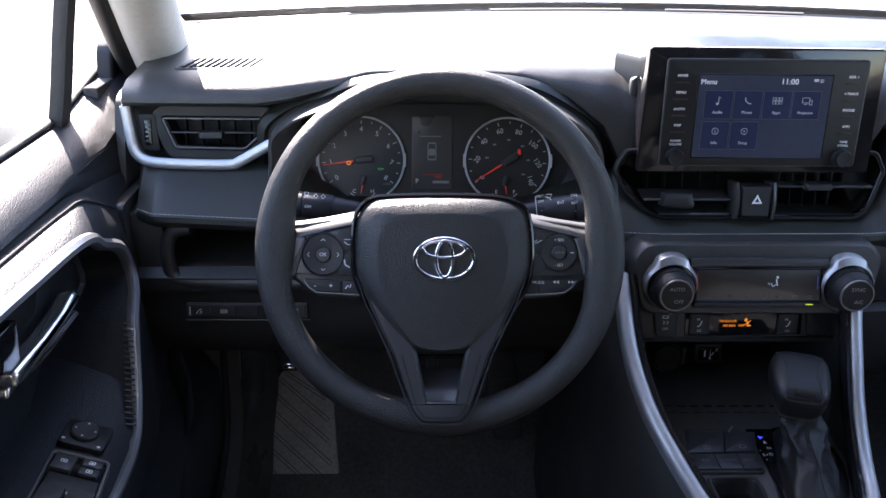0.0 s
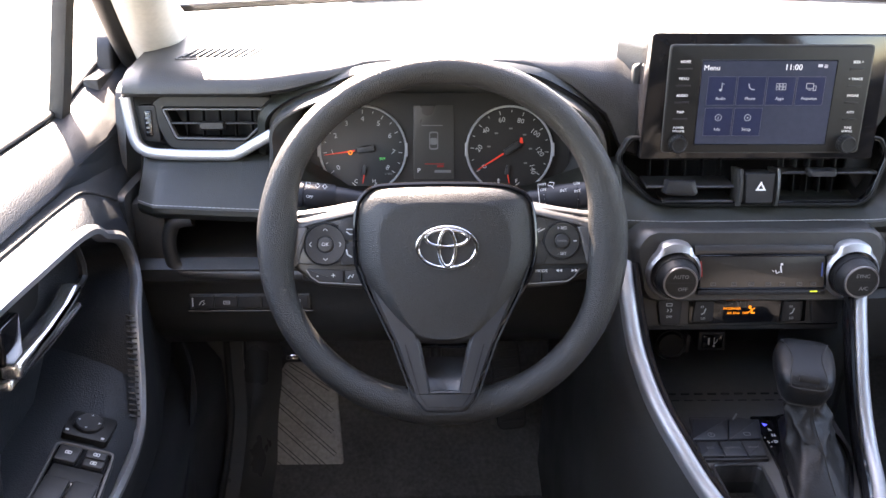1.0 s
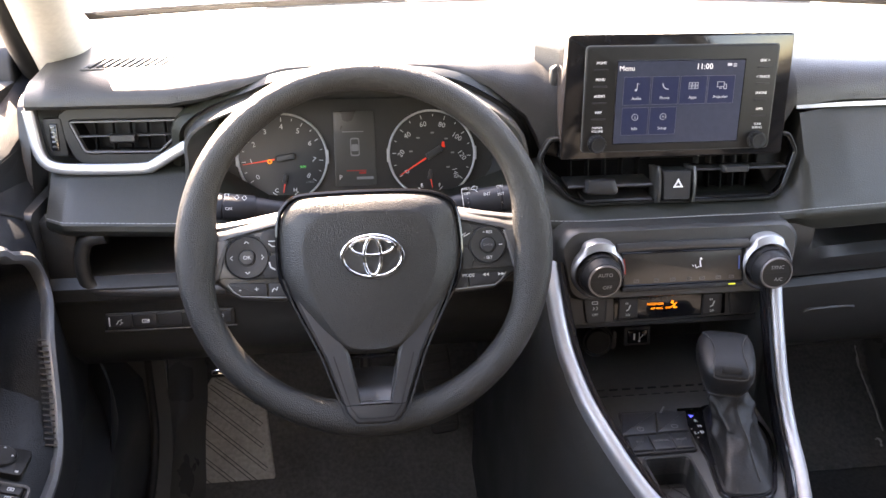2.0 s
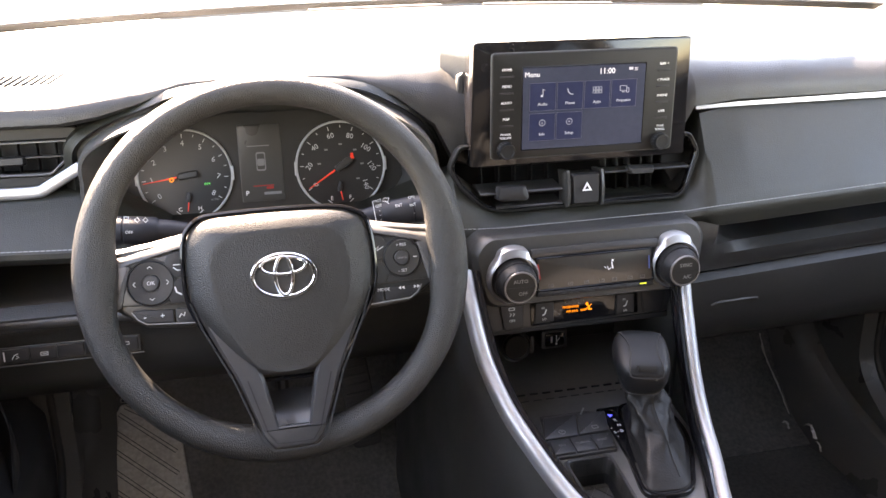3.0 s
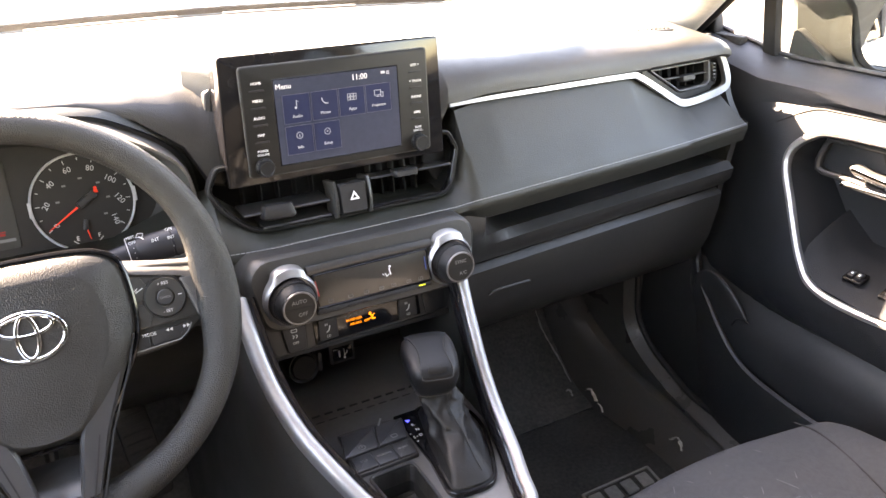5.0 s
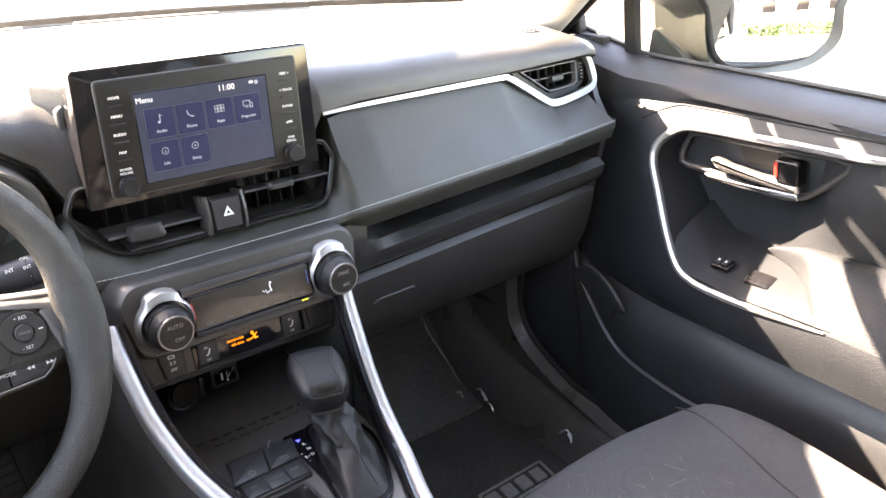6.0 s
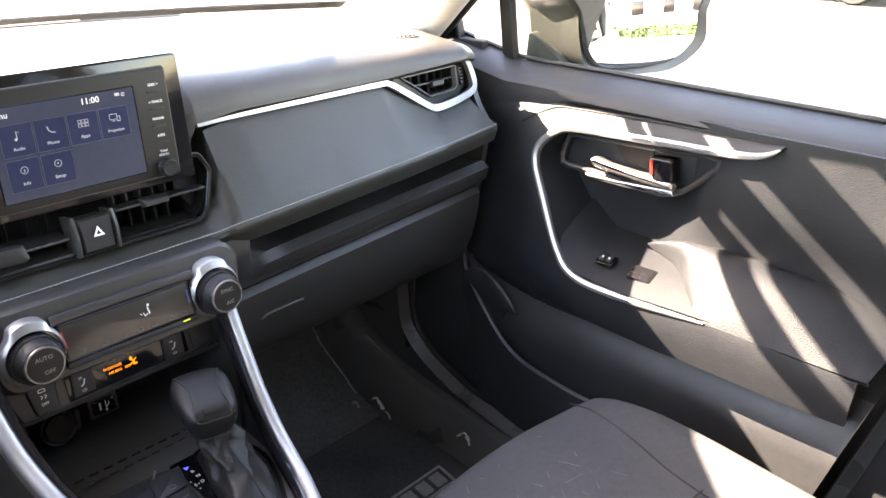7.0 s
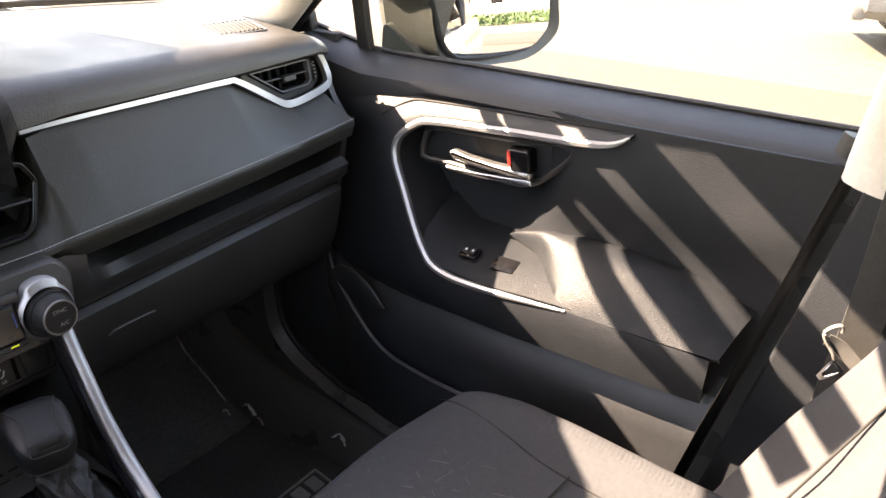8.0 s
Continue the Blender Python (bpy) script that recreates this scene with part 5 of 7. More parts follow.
part("seat_symbol", join(stroke([(0.0205, 0.0005), (0.0195, 0.0055), (0.0192, 0.0085)], 0.0014, Z), stroke([(0.0185, 0.0015), (0.0150, -0.0005), (0.0135, 0.0035)], 0.0011, Z), prism(circle(0.0015, 10, 0.0205, 0.0102), 0.0003, Z), stroke([(0.0120, 0.0015), (0.0098, 0.0035)], 0.0008, Z)), WHITE, disp)
for x in (-0.057, -0.033, -0.013, 0.0065, 0.0225, 0.0425, 0.0585):
    part("symbol", join(rim_of(rect(0.0062, 0.0040, x, -0.0128, 0.0008), rect(0.0050, 0.0028, x, -0.0128, 0.0006), 0.0003, Z), stroke([(x - 0.0015, -0.0128), (x + 0.0015, -0.0118)], 0.0006, Z)), surf_dim, disp)
bar = part("key_bar", prism(rounded([(-0.0750, -0.0255), (0.0730, -0.0250), (0.0720, -0.0192), (-0.0742, -0.0195)], 0.0012), 0.006, CF, 0.0012, 0.003), BUTTON, cc, "row of slim keys under the display")
for i in range(1, 8):
    x = -0.0745 + 0.1470 * i / 8
    part("key_gap", box((x, -0.0223, 0.0030), (0.0006, 0.0050, 0.0008), 0, CF), DKSEAM, bar)
part("key_lamp", prism(rect(0.0088, 0.0014, 0.0585, -0.0212, 0.0003), 0.0004, CF, 0, 0.0034), LITYELLOW, bar, "lit green-yellow key lamp")
part("red_mark", stroke([(-0.0705, -0.004), (-0.0725, 0.014)], 0.0016, Z), RED, disp)
part("blue_mark", stroke([(0.0672, -0.004), (0.0668, 0.012)], 0.0012, Z), surf("pale_blue_print", (0.05, 0.10, 0.30), 0.5, var=0.05), disp)
for s, cap in ((-1, ("AUTO", "OFF")), (1, ("SYNC", "A/C"))):
    M = CF @ T(s * 0.1018, 0.000, -0.006) @ Matrix.Rotation(radians(11), 4, "X")
    o = circle(0.0318, 64)
    # the collar carries a raised flat tab on top
    top = [(x, y + 0.0062 * min(1.0, max(0.0, (0.0205 - abs(x)) / 0.0035)) if y > 0 else y) for x, y in o]
    mid = [(x * 0.97, y * 0.97) for x, y in top]
    part("collar", stack([[(x, y, -0.022) for x, y in top], [(x, y, 0.0045) for x, y in top], [(x, y, 0.0075) for x, y in mid], [(x * 0.90, y * 0.90, 0.0105) for x, y in o], [(x * 0.86, y * 0.86, 0.0095) for x, y in o], [(x * 0.845, y * 0.845, 0.001) for x, y in o]], M), SILVER, cc, "satin silver collar")
    kn = part("knob", lathe([(0.0248, 0.001), (0.0246, 0.014), (0.0234, 0.021), (0.0212, 0.028), (0.0200, 0.0300), (0.0003, 0.0300)], M, 60), KNOBM, cc, "black knurled temperature knob")
    ribs = []
    for i in range(60):
        a = 2 * math.pi * i / 60
        ca, sa = math.cos(a), math.sin(a)
        ribs.append(box((0, 0, 0), (0.0015, 0.0012, 0.013), 0, M @ Matrix.Translation((0.0244 * ca, 0.0244 * sa, 0.0130)) @ Matrix.Rotation(a, 4, "Z") @ Matrix.Rotation(0.55, 4, "X")))
    kb = part("knurling", join(*ribs), BUTTON, kn)
    kb["kind"] = "stuff"
    part("knob_ring", lathe([(0.0172, 0.0300), (0.0176, 0.0322), (0.0188, 0.0322), (0.0194, 0.0298)], M, 48, False, False), KNOBRING, kn, "thin bright ring")
    part("knob_face", lathe([(0.0174, 0.0295), (0.0170, 0.0312), (0.0003, 0.0316)], M, 40), PANELM, kn)
    part("divider", stroke([(-0.0172, 0), (0.0172, 0)], 0.0008, M @ T(0, 0, 0.0315)), DKSEAM, kn)
    text(cap[0], 0.0062, M @ T(0, 0.0072, 0.0319), DIMP, kn)
    text(cap[1], 0.0062, M @ T(0.003, -0.0078, 0.0319), DIMP, kn)
# switch plate beneath
PF = F((0.3675, 0.088, 0.5655), 10)
pl = part("switch_plate", prism(rounded([(-0.1215, -0.0165), (0.1060, -0.0135), (0.1165, 0.0215), (-0.1345, 0.0215)], 0.003), 0.03, PF, 0.002), SATIN, cc, "satin black switch plate")
for pts in ([(-0.1075, -0.0145), (-0.0845, -0.0140), (-0.0835, 0.0185), (-0.1130, 0.0185)], [(0.0745, -0.0115), (0.1000, -0.0105), (0.1020, 0.0185), (0.0700, 0.0185)]):
    part("switch", prism(rounded(pts, 0.004), 0.006, PF, 0.0014, 0.0025), BUTTON, pl)
    part("switch_gap", rim_of(inset(rounded(pts, 0.004), -0.0012), inset(rounded(pts, 0.004), 0.0002), 0.003, PF, 0.0006), DKSEAM, pl)
part("insert", prism(rounded([(-0.0735, -0.0135), (0.0670, -0.0105), (0.0655, 0.0200), (-0.0745, 0.0200)], 0.002), 0.006, PF, 0.0008, 0.0012), GLOSS, pl, "gloss black insert")
for x, w in ((-0.0572, 0.0245), (0.0484, 0.0250)):
    b = part("seat_heater_switch", prism(rounded([(x - w / 2, -0.0100), (x + w / 2, -0.0092), (x + w / 2, 0.0160), (x - w / 2 + 0.001, 0.0160)], 0.002), 0.006, PF, 0.0014, 0.004), BUTTON, pl)
    part("symbol", join(stroke([(x - 0.0025, -0.001), (x + 0.0005, 0.0005), (x + 0.0025, 0.0062)], 0.0013, PF @ T(0, 0.001, 0.0041)), stroke([(x - 0.003, 0.0070), (x - 0.003, 0.0095)], 0.0007, PF @ T(0, 0.001, 0.0041)), stroke([(x - 0.0008, 0.0070), (x - 0.0008, 0.0095)], 0.0007, PF @ T(0, 0.001, 0.0041))), KEYPRINT, b)
    text("LO", 0.0040, PF @ T(x, -0.0052, 0.0042), KEYPRINT, b)
part("symbol", join(rim_of(rect(0.0075, 0.0038, -0.098, 0.0115, 0.001), rect(0.0060, 0.0024, -0.098, 0.0115, 0.001), 0.0003, PF @ T(0, 0, 0.0028)), stroke([(-0.1005, 0.0065), (-0.0985, 0.005), (-0.1005, 0.0025)], 0.0008, PF @ T(0, 0, 0.0028)), stroke([(-0.0965, 0.0065), (-0.0945, 0.005), (-0.0965, 0.0025)], 0.0008, PF @ T(0, 0, 0.0028))), KEYPRINT, pl)
text("OFF", 0.0044, PF @ T(-0.0975, -0.0035, 0.0028), KEYPRINT, pl)
text("PASSENGER", 0.0040, PF @ T(-0.0225, 0.0060, 0.0016), LITORANGE, pl)
text("AIR BAG   OFF", 0.0040, PF @ T(-0.0155, 0.0004, 0.0016), LITORANGE, pl)
part("warning_lamp", join(stroke([(-0.003, 0.0075), (0.002, 0.0045), (0.0005, 0.000)], 0.0016, PF @ T(0, 0, 0.0016)), stroke([(-0.004, 0.0005), (0.0045, 0.0070)], 0.0009, PF @ T(0, 0, 0.0018)), prism(circle(0.0017, 10, -0.0012, 0.0082), 0.0003, PF @ T(0, 0, 0.0018)), stroke([(0.0015, 0.0005), (0.005, 0.0008)], 0.0016, PF @ T(0, 0, 0.0016))), LITORANGE, pl, "lit amber airbag-off lamp")

# ---- centre console ----
con = thing("centre_console", "black centre console with satin silver side rails", "centre console", (0.37, 0.0, 0.02))
RL = [(0.210, 0.085, 0.634), (0.211, 0.055, 0.603), (0.214, 0.032, 0.575), (0.219, 0.008, 0.550), (0.229, -0.032, 0.523), (0.246, -0.072, 0.498), (0.270, -0.112, 0.468), (0.292, -0.155, 0.452), (0.30, -0.25, 0.448), (0.30, -0.55, 0.448)]
RR = [(0.486, 0.090, 0.636), (0.479, 0.062, 0.598), (0.475, 0.034, 0.558), (0.472, 0.002, 0.512), (0.469, -0.036, 0.473), (0.458, -0.085, 0.455), (0.434, -0.150, 0.450), (0.420, -0.22, 0.448), (0.418, -0.55, 0.448)]
rp = [(-0.0082, 0.0), (-0.0074, 0.004), (-0.0045, 0.0070), (0.0, 0.0082), (0.0045, 0.0070), (0.0074, 0.004), (0.0082, 0.0), (0.0075, -0.012), (-0.0075, -0.012)]
for nm, pts, s in (("side_rail", RL, -1), ("side_rail", RR, 1)):
    path = smooth_path(pts, 6)
    part(nm, sweep(path, rp, Vector((0, -0.6, 1))), RAILM, con, "satin silver side rail")
    # flank below the rail, down to the floor
    rows = []
    for p in path:
        x0 = p.x - s * 0.004
        rows.append([(x0, p.y, p.z - 0.002), (p.x + s * 0.008, p.y + 0.004, p.z - 0.02), (p.x + s * 0.012, p.y + 0.01, p.z - 0.08), (p.x + s * 0.018, p.y + 0.02, 0.22), (p.x + s * 0.02, p.y + 0.03, 0.008)])
    rows.insert(0, [(q[0], q[1] + 0.35, q[2]) for q in rows[0]])
    part("flank", sheet(rows, 0.006), HARD, con, "grained black flank")
    part("inner_edge", sweep([Vector((p.x - s * 0.012, p.y, p.z - 0.003)) for p in path], oval(0.005, 0.010, 10), Vector((0, -0.6, 1))), GLOSS, con)
# deck, with its tray


def radial(poly, c, n=72):
    """An outline's points along even directions from c."""
    out = []
    for i in range(n):
        d = Vector((math.cos(2 * math.pi * i / n), math.sin(2 * math.pi * i / n)))
        best = None
        for j in range(len(poly)):
            a, b = Vector(poly[j - 1]) - c, Vector(poly[j]) - c
            den = d.x * (a.y - b.y) - d.y * (a.x - b.x)
            if abs(den) < 1e-12:
                continue
            u = (d.x * a.y - d.y * a.x) / den
            r = (a + (b - a) * u).dot(d)
            if -1e-9 <= u <= 1 + 1e-9 and r > 0:
                best = max(best or 0, r)
        out.append(tuple(c + d * (best or 0.01)))
    return out


DECK = [(0.234, 0.085), (0.478, 0.085), (0.470, 0.0), (0.466, -0.036), (0.455, -0.085), (0.431, -0.150), (0.418, -0.22), (0.415, -0.50), (0.305, -0.50), (0.300, -0.25), (0.292, -0.155), (0.270, -0.112), (0.248, -0.072), (0.238, -0.03)]
TRAY = rounded([(0.3035, -0.146), (0.3475, -0.146), (0.3515, -0.0400), (0.3000, -0.0405)], 0.006)
tc = Vector((0.326, -0.09))
part("deck", rim_of(radial(DECK, tc), radial(TRAY, tc), 0.022, Matrix.Translation((0, 0, 0.443)), 0.0, 0.001), DECKM, con, "satin black deck")
tray = part("tray_floor", box((0.326, -0.09, 0.402), (0.08, 0.12, 0.006), 0.001), DECKM, con, "patterned rubber tray floor")
for a in range(3):
    for b in range(5):
        cx, cy = 0.308 + a * 0.018, -0.134 + b * 0.022
        part("rib", stroke([(cx - 0.0085, cy), (cx, cy + 0.0105), (cx + 0.0085, cy), (cx, cy - 0.0105)], 0.0013, Matrix.Translation((0, 0, 0.4051)), True, 0.0012), DECKM, tray)
        part("rib", stroke([(cx - 0.0085, cy), (cx + 0.0085, cy)], 0.0010, Matrix.Translation((0, 0, 0.4051)), False, 0.0011), DECKM, tray)
part("tray_rim", rim_of(inset(TRAY, -0.004), TRAY, 0.04, Matrix.Translation((0, 0, 0.4455)), 0.0, 0.001), SATIN, con)
bp = part("button_plate", prism(rounded([(0.2865, -0.0335), (0.3655, -0.0330), (0.3705, 0.0), (0.3790, 0.0385), (0.3560, 0.0455), (0.2970, 0.0465)], 0.003), 0.006, Matrix.Translation((0, 0, 0.4470)), 0.001), SATIN, con)
for i in range(3):
    a0, b0 = (0.2912, 0.3160, 0.3425)[i], (0.3152, 0.3416, 0.3670)[i]
    a1, b1 = (0.2895, 0.3160, 0.3420)[i], (0.3152, 0.3411, 0.3630)[i]
    k = part("drive_mode_key", prism(rounded([(a1, -0.0308), (b1, -0.0305), (b0, -0.0045), (a0, -0.0048)], 0.0012), 0.004, Matrix.Translation((0, 0, 0.4500)), 0.0010), KEYTOP, bp)
    text(("ECO", "NORMAL", "SPORT")[i], 0.0044, Matrix.Translation(((a0 + b1) / 2, -0.0165, 0.4502)), DIMP, k)
for i in range(2):
    pts = ([(0.2860, -0.0018), (0.3292, -0.0010), (0.3400, 0.0352), (0.2985, 0.0362)], [(0.3302, -0.0008), (0.3682, 0.0005), (0.3775, 0.0345), (0.3412, 0.0352)])[i]
    k = part("parking_brake_key", prism(rounded(pts, 0.002), 0.006, Matrix.Translation((0, 0, 0.4500)) @ Matrix.Rotation(radians(3), 4, "X"), 0.0014), KEYTOP, bp)
    cx = (0.3115, 0.3535)[i]
    part("symbol", rim_of(circle(0.0042, 18, cx, 0.0065), circle(0.0034, 18, cx, 0.0065), 0.0003, Matrix.Translation((0, 0, 0.4508))) if i == 0 else rim_of(rect(0.008, 0.0062, cx, 0.0075, 0.002), rect(0.0066, 0.0048, cx, 0.0075, 0.0015), 0.0003, Matrix.Translation((0, 0, 0.4508))), DIMP, k)
    if i == 0:
        text("P", 0.0050, Matrix.Translation((cx, 0.0065, 0.4510)), DIMP, k)
part("silver_mark", stroke([(0.3452, 0.0325), (0.3540, 0.0445)], 0.0022, Matrix.Translation((0, 0, 0.4520))), SILVER, bp)
part("plate_line", stroke([(0.2985, 0.0420), (0.3545, 0.0412)], 0.0010, Matrix.Translation((0, 0, 0.4473))), surf_grey, bp)
gate = part("gear_display", prism(rounded([(0.3690, -0.060), (0.3800, -0.064), (0.4020, 0.0440), (0.3700, 0.0440), (0.3730, 0.0)], 0.003), 0.006, Matrix.Translation((0, 0, 0.4490)), 0.001), GLOSS, con)
G = Matrix.Translation((0, 0, 0.4494))
for s, x, y in (("R", 0.3834, 0.0164), ("N", 0.3840, 0.0058), ("D", 0.3824, -0.0056), ("S", 0.3735, -0.0065)):
    text(s, 0.0062, G @ T(x, y), WHITE, gate)
part("gear_lamp", prism([(0.3790, 0.0292), (0.3850, 0.0270), (0.3802, 0.0232)], 0.0004, G), LITBLUE, gate, "lit blue park lamp")
for x, y in ((0.3775, -0.006), (0.3725, 0.0020), (0.3738, -0.0145)):
    part("dot", prism(circle(0.0008, 8, x, y), 0.0004, G), WHITE, gate)
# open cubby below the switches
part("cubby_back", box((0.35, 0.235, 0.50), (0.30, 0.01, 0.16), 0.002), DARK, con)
part("cubby_floor", box((0.353, 0.15, 0.437), (0.27, 0.17, 0.008), 0.002), DECKM, con, "ribbed rubber cubby floor")
for s in (0.085, 0.10):
    rows = [box((0.275 + 0.017 * i, s, 0.4425), (0.011, 0.0022, 0.002), 0.0005) for i in range(11)]
    part("cubby_rib", join(*rows), RUBBER, con)
for x in (0.224, 0.482):
    part("cubby_side", box((x, 0.15, 0.51), (0.008, 0.18, 0.16), 0.002), HARD, con)
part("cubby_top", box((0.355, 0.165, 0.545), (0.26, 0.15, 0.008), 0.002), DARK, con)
# sockets
US = F((0.3570, 0.160, 0.4835), 10)
sk = thing("usb_socket", "small black socket plate with a white symbol", "socket", (0.357, 0.18, 0.47))
part("plate", prism(rect(0.036, 0.026, 0, 0, 0.003), 0.06, US, 0.0015), SATIN, sk)
part("insert", prism(rect(0.027, 0.018, 0, 0, 0.002), 0.004, US, 0.0008, 0.002), GLOSS, sk)
part("symbol", join(stroke([(0.002, -0.006), (0.002, 0.006)], 0.0008, US @ T(0, 0, 0.0021)), stroke([(0.002, -0.003), (0.006, 0.001), (0.006, 0.003)], 0.0008, US @ T(0, 0, 0.0021)), prism(circle(0.0016, 10, 0.002, -0.006), 0.0003, US @ T(0, 0, 0.0023)), stroke([(-0.005, -0.004), (-0.005, 0.005)], 0.0022, US @ T(0, 0, 0.0021))), WHITE, sk)
sk = thing("power_socket", "round black power socket with a hinged cap", "socket", (0.305, 0.18, 0.47))
PS = F((0.3035, 0.162, 0.4775), 10)
part("ring", lathe([(0.0215, -0.05), (0.0215, 0.0), (0.0205, 0.002), (0.0180, 0.0), (0.0180, -0.004), (0.0003, -0.004)], PS, 32), SATIN, sk)
part("cap", lathe([(0.0172, -0.004), (0.0168, 0.002), (0.0155, 0.0035), (0.0003, 0.0030)], PS, 32), PANELM, sk)
part("hinge", prism(rounded([(0.0195, -0.012), (0.0245, -0.010), (0.0260, 0.012), (0.0205, 0.014)], 0.002), 0.010, PS, 0.001, 0.002), SATIN, sk)

# ---- gear lever ----
gl = thing("gear_lever", "black gear lever with a leather boot", "gear lever", (0.41, -0.03, 0.445))
KF = Matrix.Translation((0.399, 0.000, 0.539)) @ Matrix.Rotation(radians(-16), 4, "Z") @ Matrix.Rotation(radians(14), 4, "X")


def knob_at(d, k=1.0):
    """A point of the knob's rounded-box surface in direction d."""
    d = Vector(d).normalized()
    e = 4.2
    bx = 0.0315 * (1.0 - 0.34 * max(0, -d.z) - 0.10 * max(0, -d.y))
    r = (abs(d.x / bx) ** e + abs(d.y / 0.037) ** e + abs(d.z / 0.0225) ** e) ** (-1 / e)
    return KF @ (d * r * k)


rings = []
for i in range(1, 24):
    el = radians(-90 + 180 * i / 24)
    rings.append([knob_at((math.cos(el) * math.cos(2 * math.pi * j / 40), math.cos(el) * math.sin(2 * math.pi * j / 40), math.sin(el))) for j in range(40)])
part("knob", stack(rings), KNOBM, gl, "rounded black knob")


def pad_dir(u, v):
    a = radians(-62 + 128 * v)
    return (0.66 * u * (1 - 0.30 * v ** 3), -math.sin(a), math.cos(a))


rows = [[knob_at(pad_dir(u, v), 1.012) for u in np.linspace(-1, 1, 13)] for v in np.linspace(0, 1, 17)]
part("thumb_pad", sheet(rows, 0.0006), KNOBM, gl, "smooth pad on top of the knob")
edge = [knob_at(pad_dir(-1.06, v), 1.016) for v in np.linspace(0, 1.03, 12)] + [knob_at(pad_dir(u, 1.05), 1.016) for u in np.linspace(-0.85, 0.85, 7)] + [knob_at(pad_dir(1.06, v), 1.016) for v in np.linspace(1.03, 0, 12)]
part("knob_inlay", sweep(edge, oval(0.0011, 0.0011, 8)), DKSEAM, gl, "dark seam round the thumb pad")
part("thumb_button", sweep([knob_at(pad_dir(u, 0.93), 1.015) for u in np.linspace(-0.55, 0.55, 9)], oval(0.0022, 0.0052, 8)), DKSEAM, gl, "dark finger slot of the release button")
lip = [knob_at((0.9 * math.sin(a), -math.cos(a), -0.42), 1.006) for a in np.linspace(-1.1, 1.1, 13)]
part("knob_lip", sweep(lip, oval(0.0010, 0.0010, 8)), SATIN, gl, "thin lip under the knob")
bo = [(0.3735, -0.035), (0.3585, -0.117), (0.4150, -0.121), (0.4470, -0.058), (0.4610, -0.015), (0.4560, 0.032), (0.4320, 0.047), (0.3980, 0.046)]
bp2 = rounded(bo, 0.02, 5)
BC = Vector((0.405, -0.042))
foot = radial(inset(bp2, 0.005), BC, 96)
rings = []
for k in range(28):
    t = k / 27
    u = t ** 2.1
    c = Vector((0.401 + 0.004 * t, -0.003 - 0.022 * t, 0.524 - 0.074 * t))
    amp = math.sin(math.pi * t ** 0.8)
    row = []
    for i in range(96):
        ang = 2 * math.pi * i / 96
        # soft sags between sharp gathered ridges
        ridge = 1 - abs(math.sin(2.5 * ang + 2.2 * t + 0.5 * math.sin(7 * t)))
        sag = 1 - abs(math.sin(7.5 * t + 0.9 * math.sin(2 * ang + 1.3)))
        crease = 1 - abs(math.sin(13 * t + 1.6 * math.sin(3 * ang) + 0.6 * ang))
        fold = 1 + amp * (0.20 * ridge ** 1.5 + 0.17 * sag ** 2 + 0.10 * crease ** 2 - 0.17)
        top = c + Vector((0.0222 * math.cos(ang), 0.0225 * math.sin(ang), 0))
        low = Vector((*foot[i], c.z))
        p = top.lerp(low, u)
        mid = Vector((c.x, c.y, c.z)).lerp(Vector((BC.x, BC.y, c.z)), u)
        p = mid + (p - mid) * fold
        row.append((p.x, p.y, p.z + 0.003 * amp * math.sin(2 * ang + 6 * t)))
    rings.append(row)
part("boot", stack(rings), LEATHER, gl, "creased black leather boot", angle=70)
part("boot_plate", prism(inset(bp2, 0.003), 0.006, Matrix.Translation((0, 0, 0.4475)), 0.001), DARK, gl, "dark plate under the boot")
part("boot_frame", rim_of(inset(bp2, -0.0012), inset(bp2, 0.0035), 0.008, Matrix.Translation((0, 0, 0.448)), 0.0012, 0.0008), GLOSS, gl, "gloss black boot frame")
part("boot_seam", sweep([Vector(rings[k][72]) + Vector((0, -0.0006, 0.0004)) for k in range(3, 26)], oval(0.0008, 0.0006, 6), Vector((0, -1, 0))), DKSEAM, gl)


# ---- doors ----
TRIM = [(1.122, -0.300, 0.731), (1.119, -0.257, 0.714), (1.118, -0.11, 0.707), (1.116, 0.020, 0.700), (1.114, 0.058, 0.690), (1.111, 0.090, 0.662), (1.106, 0.093, 0.630), (1.090, 0.064, 0.586), (1.065, 0.012, 0.511), (1.050, -0.033, 0.481), (1.042, -0.118, 0.477), (1.040, -0.264, 0.484), (1.040, -0.40, 0.480), (1.043, -0.476, 0.476)]
OUT1 = [(1.131, -0.305, 0.737), (1.131, -0.257, 0.735), (1.131, -0.11, 0.732), (1.130, 0.030, 0.728), (1.130, 0.080, 0.722), (1.128, 0.140, 0.690), (1.126, 0.160, 0.640), (1.122, 0.165, 0.56), (1.105, 0.130, 0.45), (1.080, 0.050, 0.405), (1.058, -0.13, 0.403), (1.050, -0.264, 0.405), (1.050, -0.40, 0.402), (1.052, -0.470, 0.402)]
OUT2 = [(1.142, -0.31, 0.739), (1.142, -0.257, 0.737), (1.142, -0.11, 0.734), (1.142, 0.03, 0.731), (1.142, 0.10, 0.727), (1.142, 0.26, 0.70), (1.140, 0.30, 0.64), (1.138, 0.30, 0.52), (1.130, 0.24, 0.40), (1.125, 0.10, 0.365), (1.122, -0.13, 0.37), (1.120, -0.264, 0.375), (1.120, -0.40, 0.375), (1.120, -0.46, 0.375)]
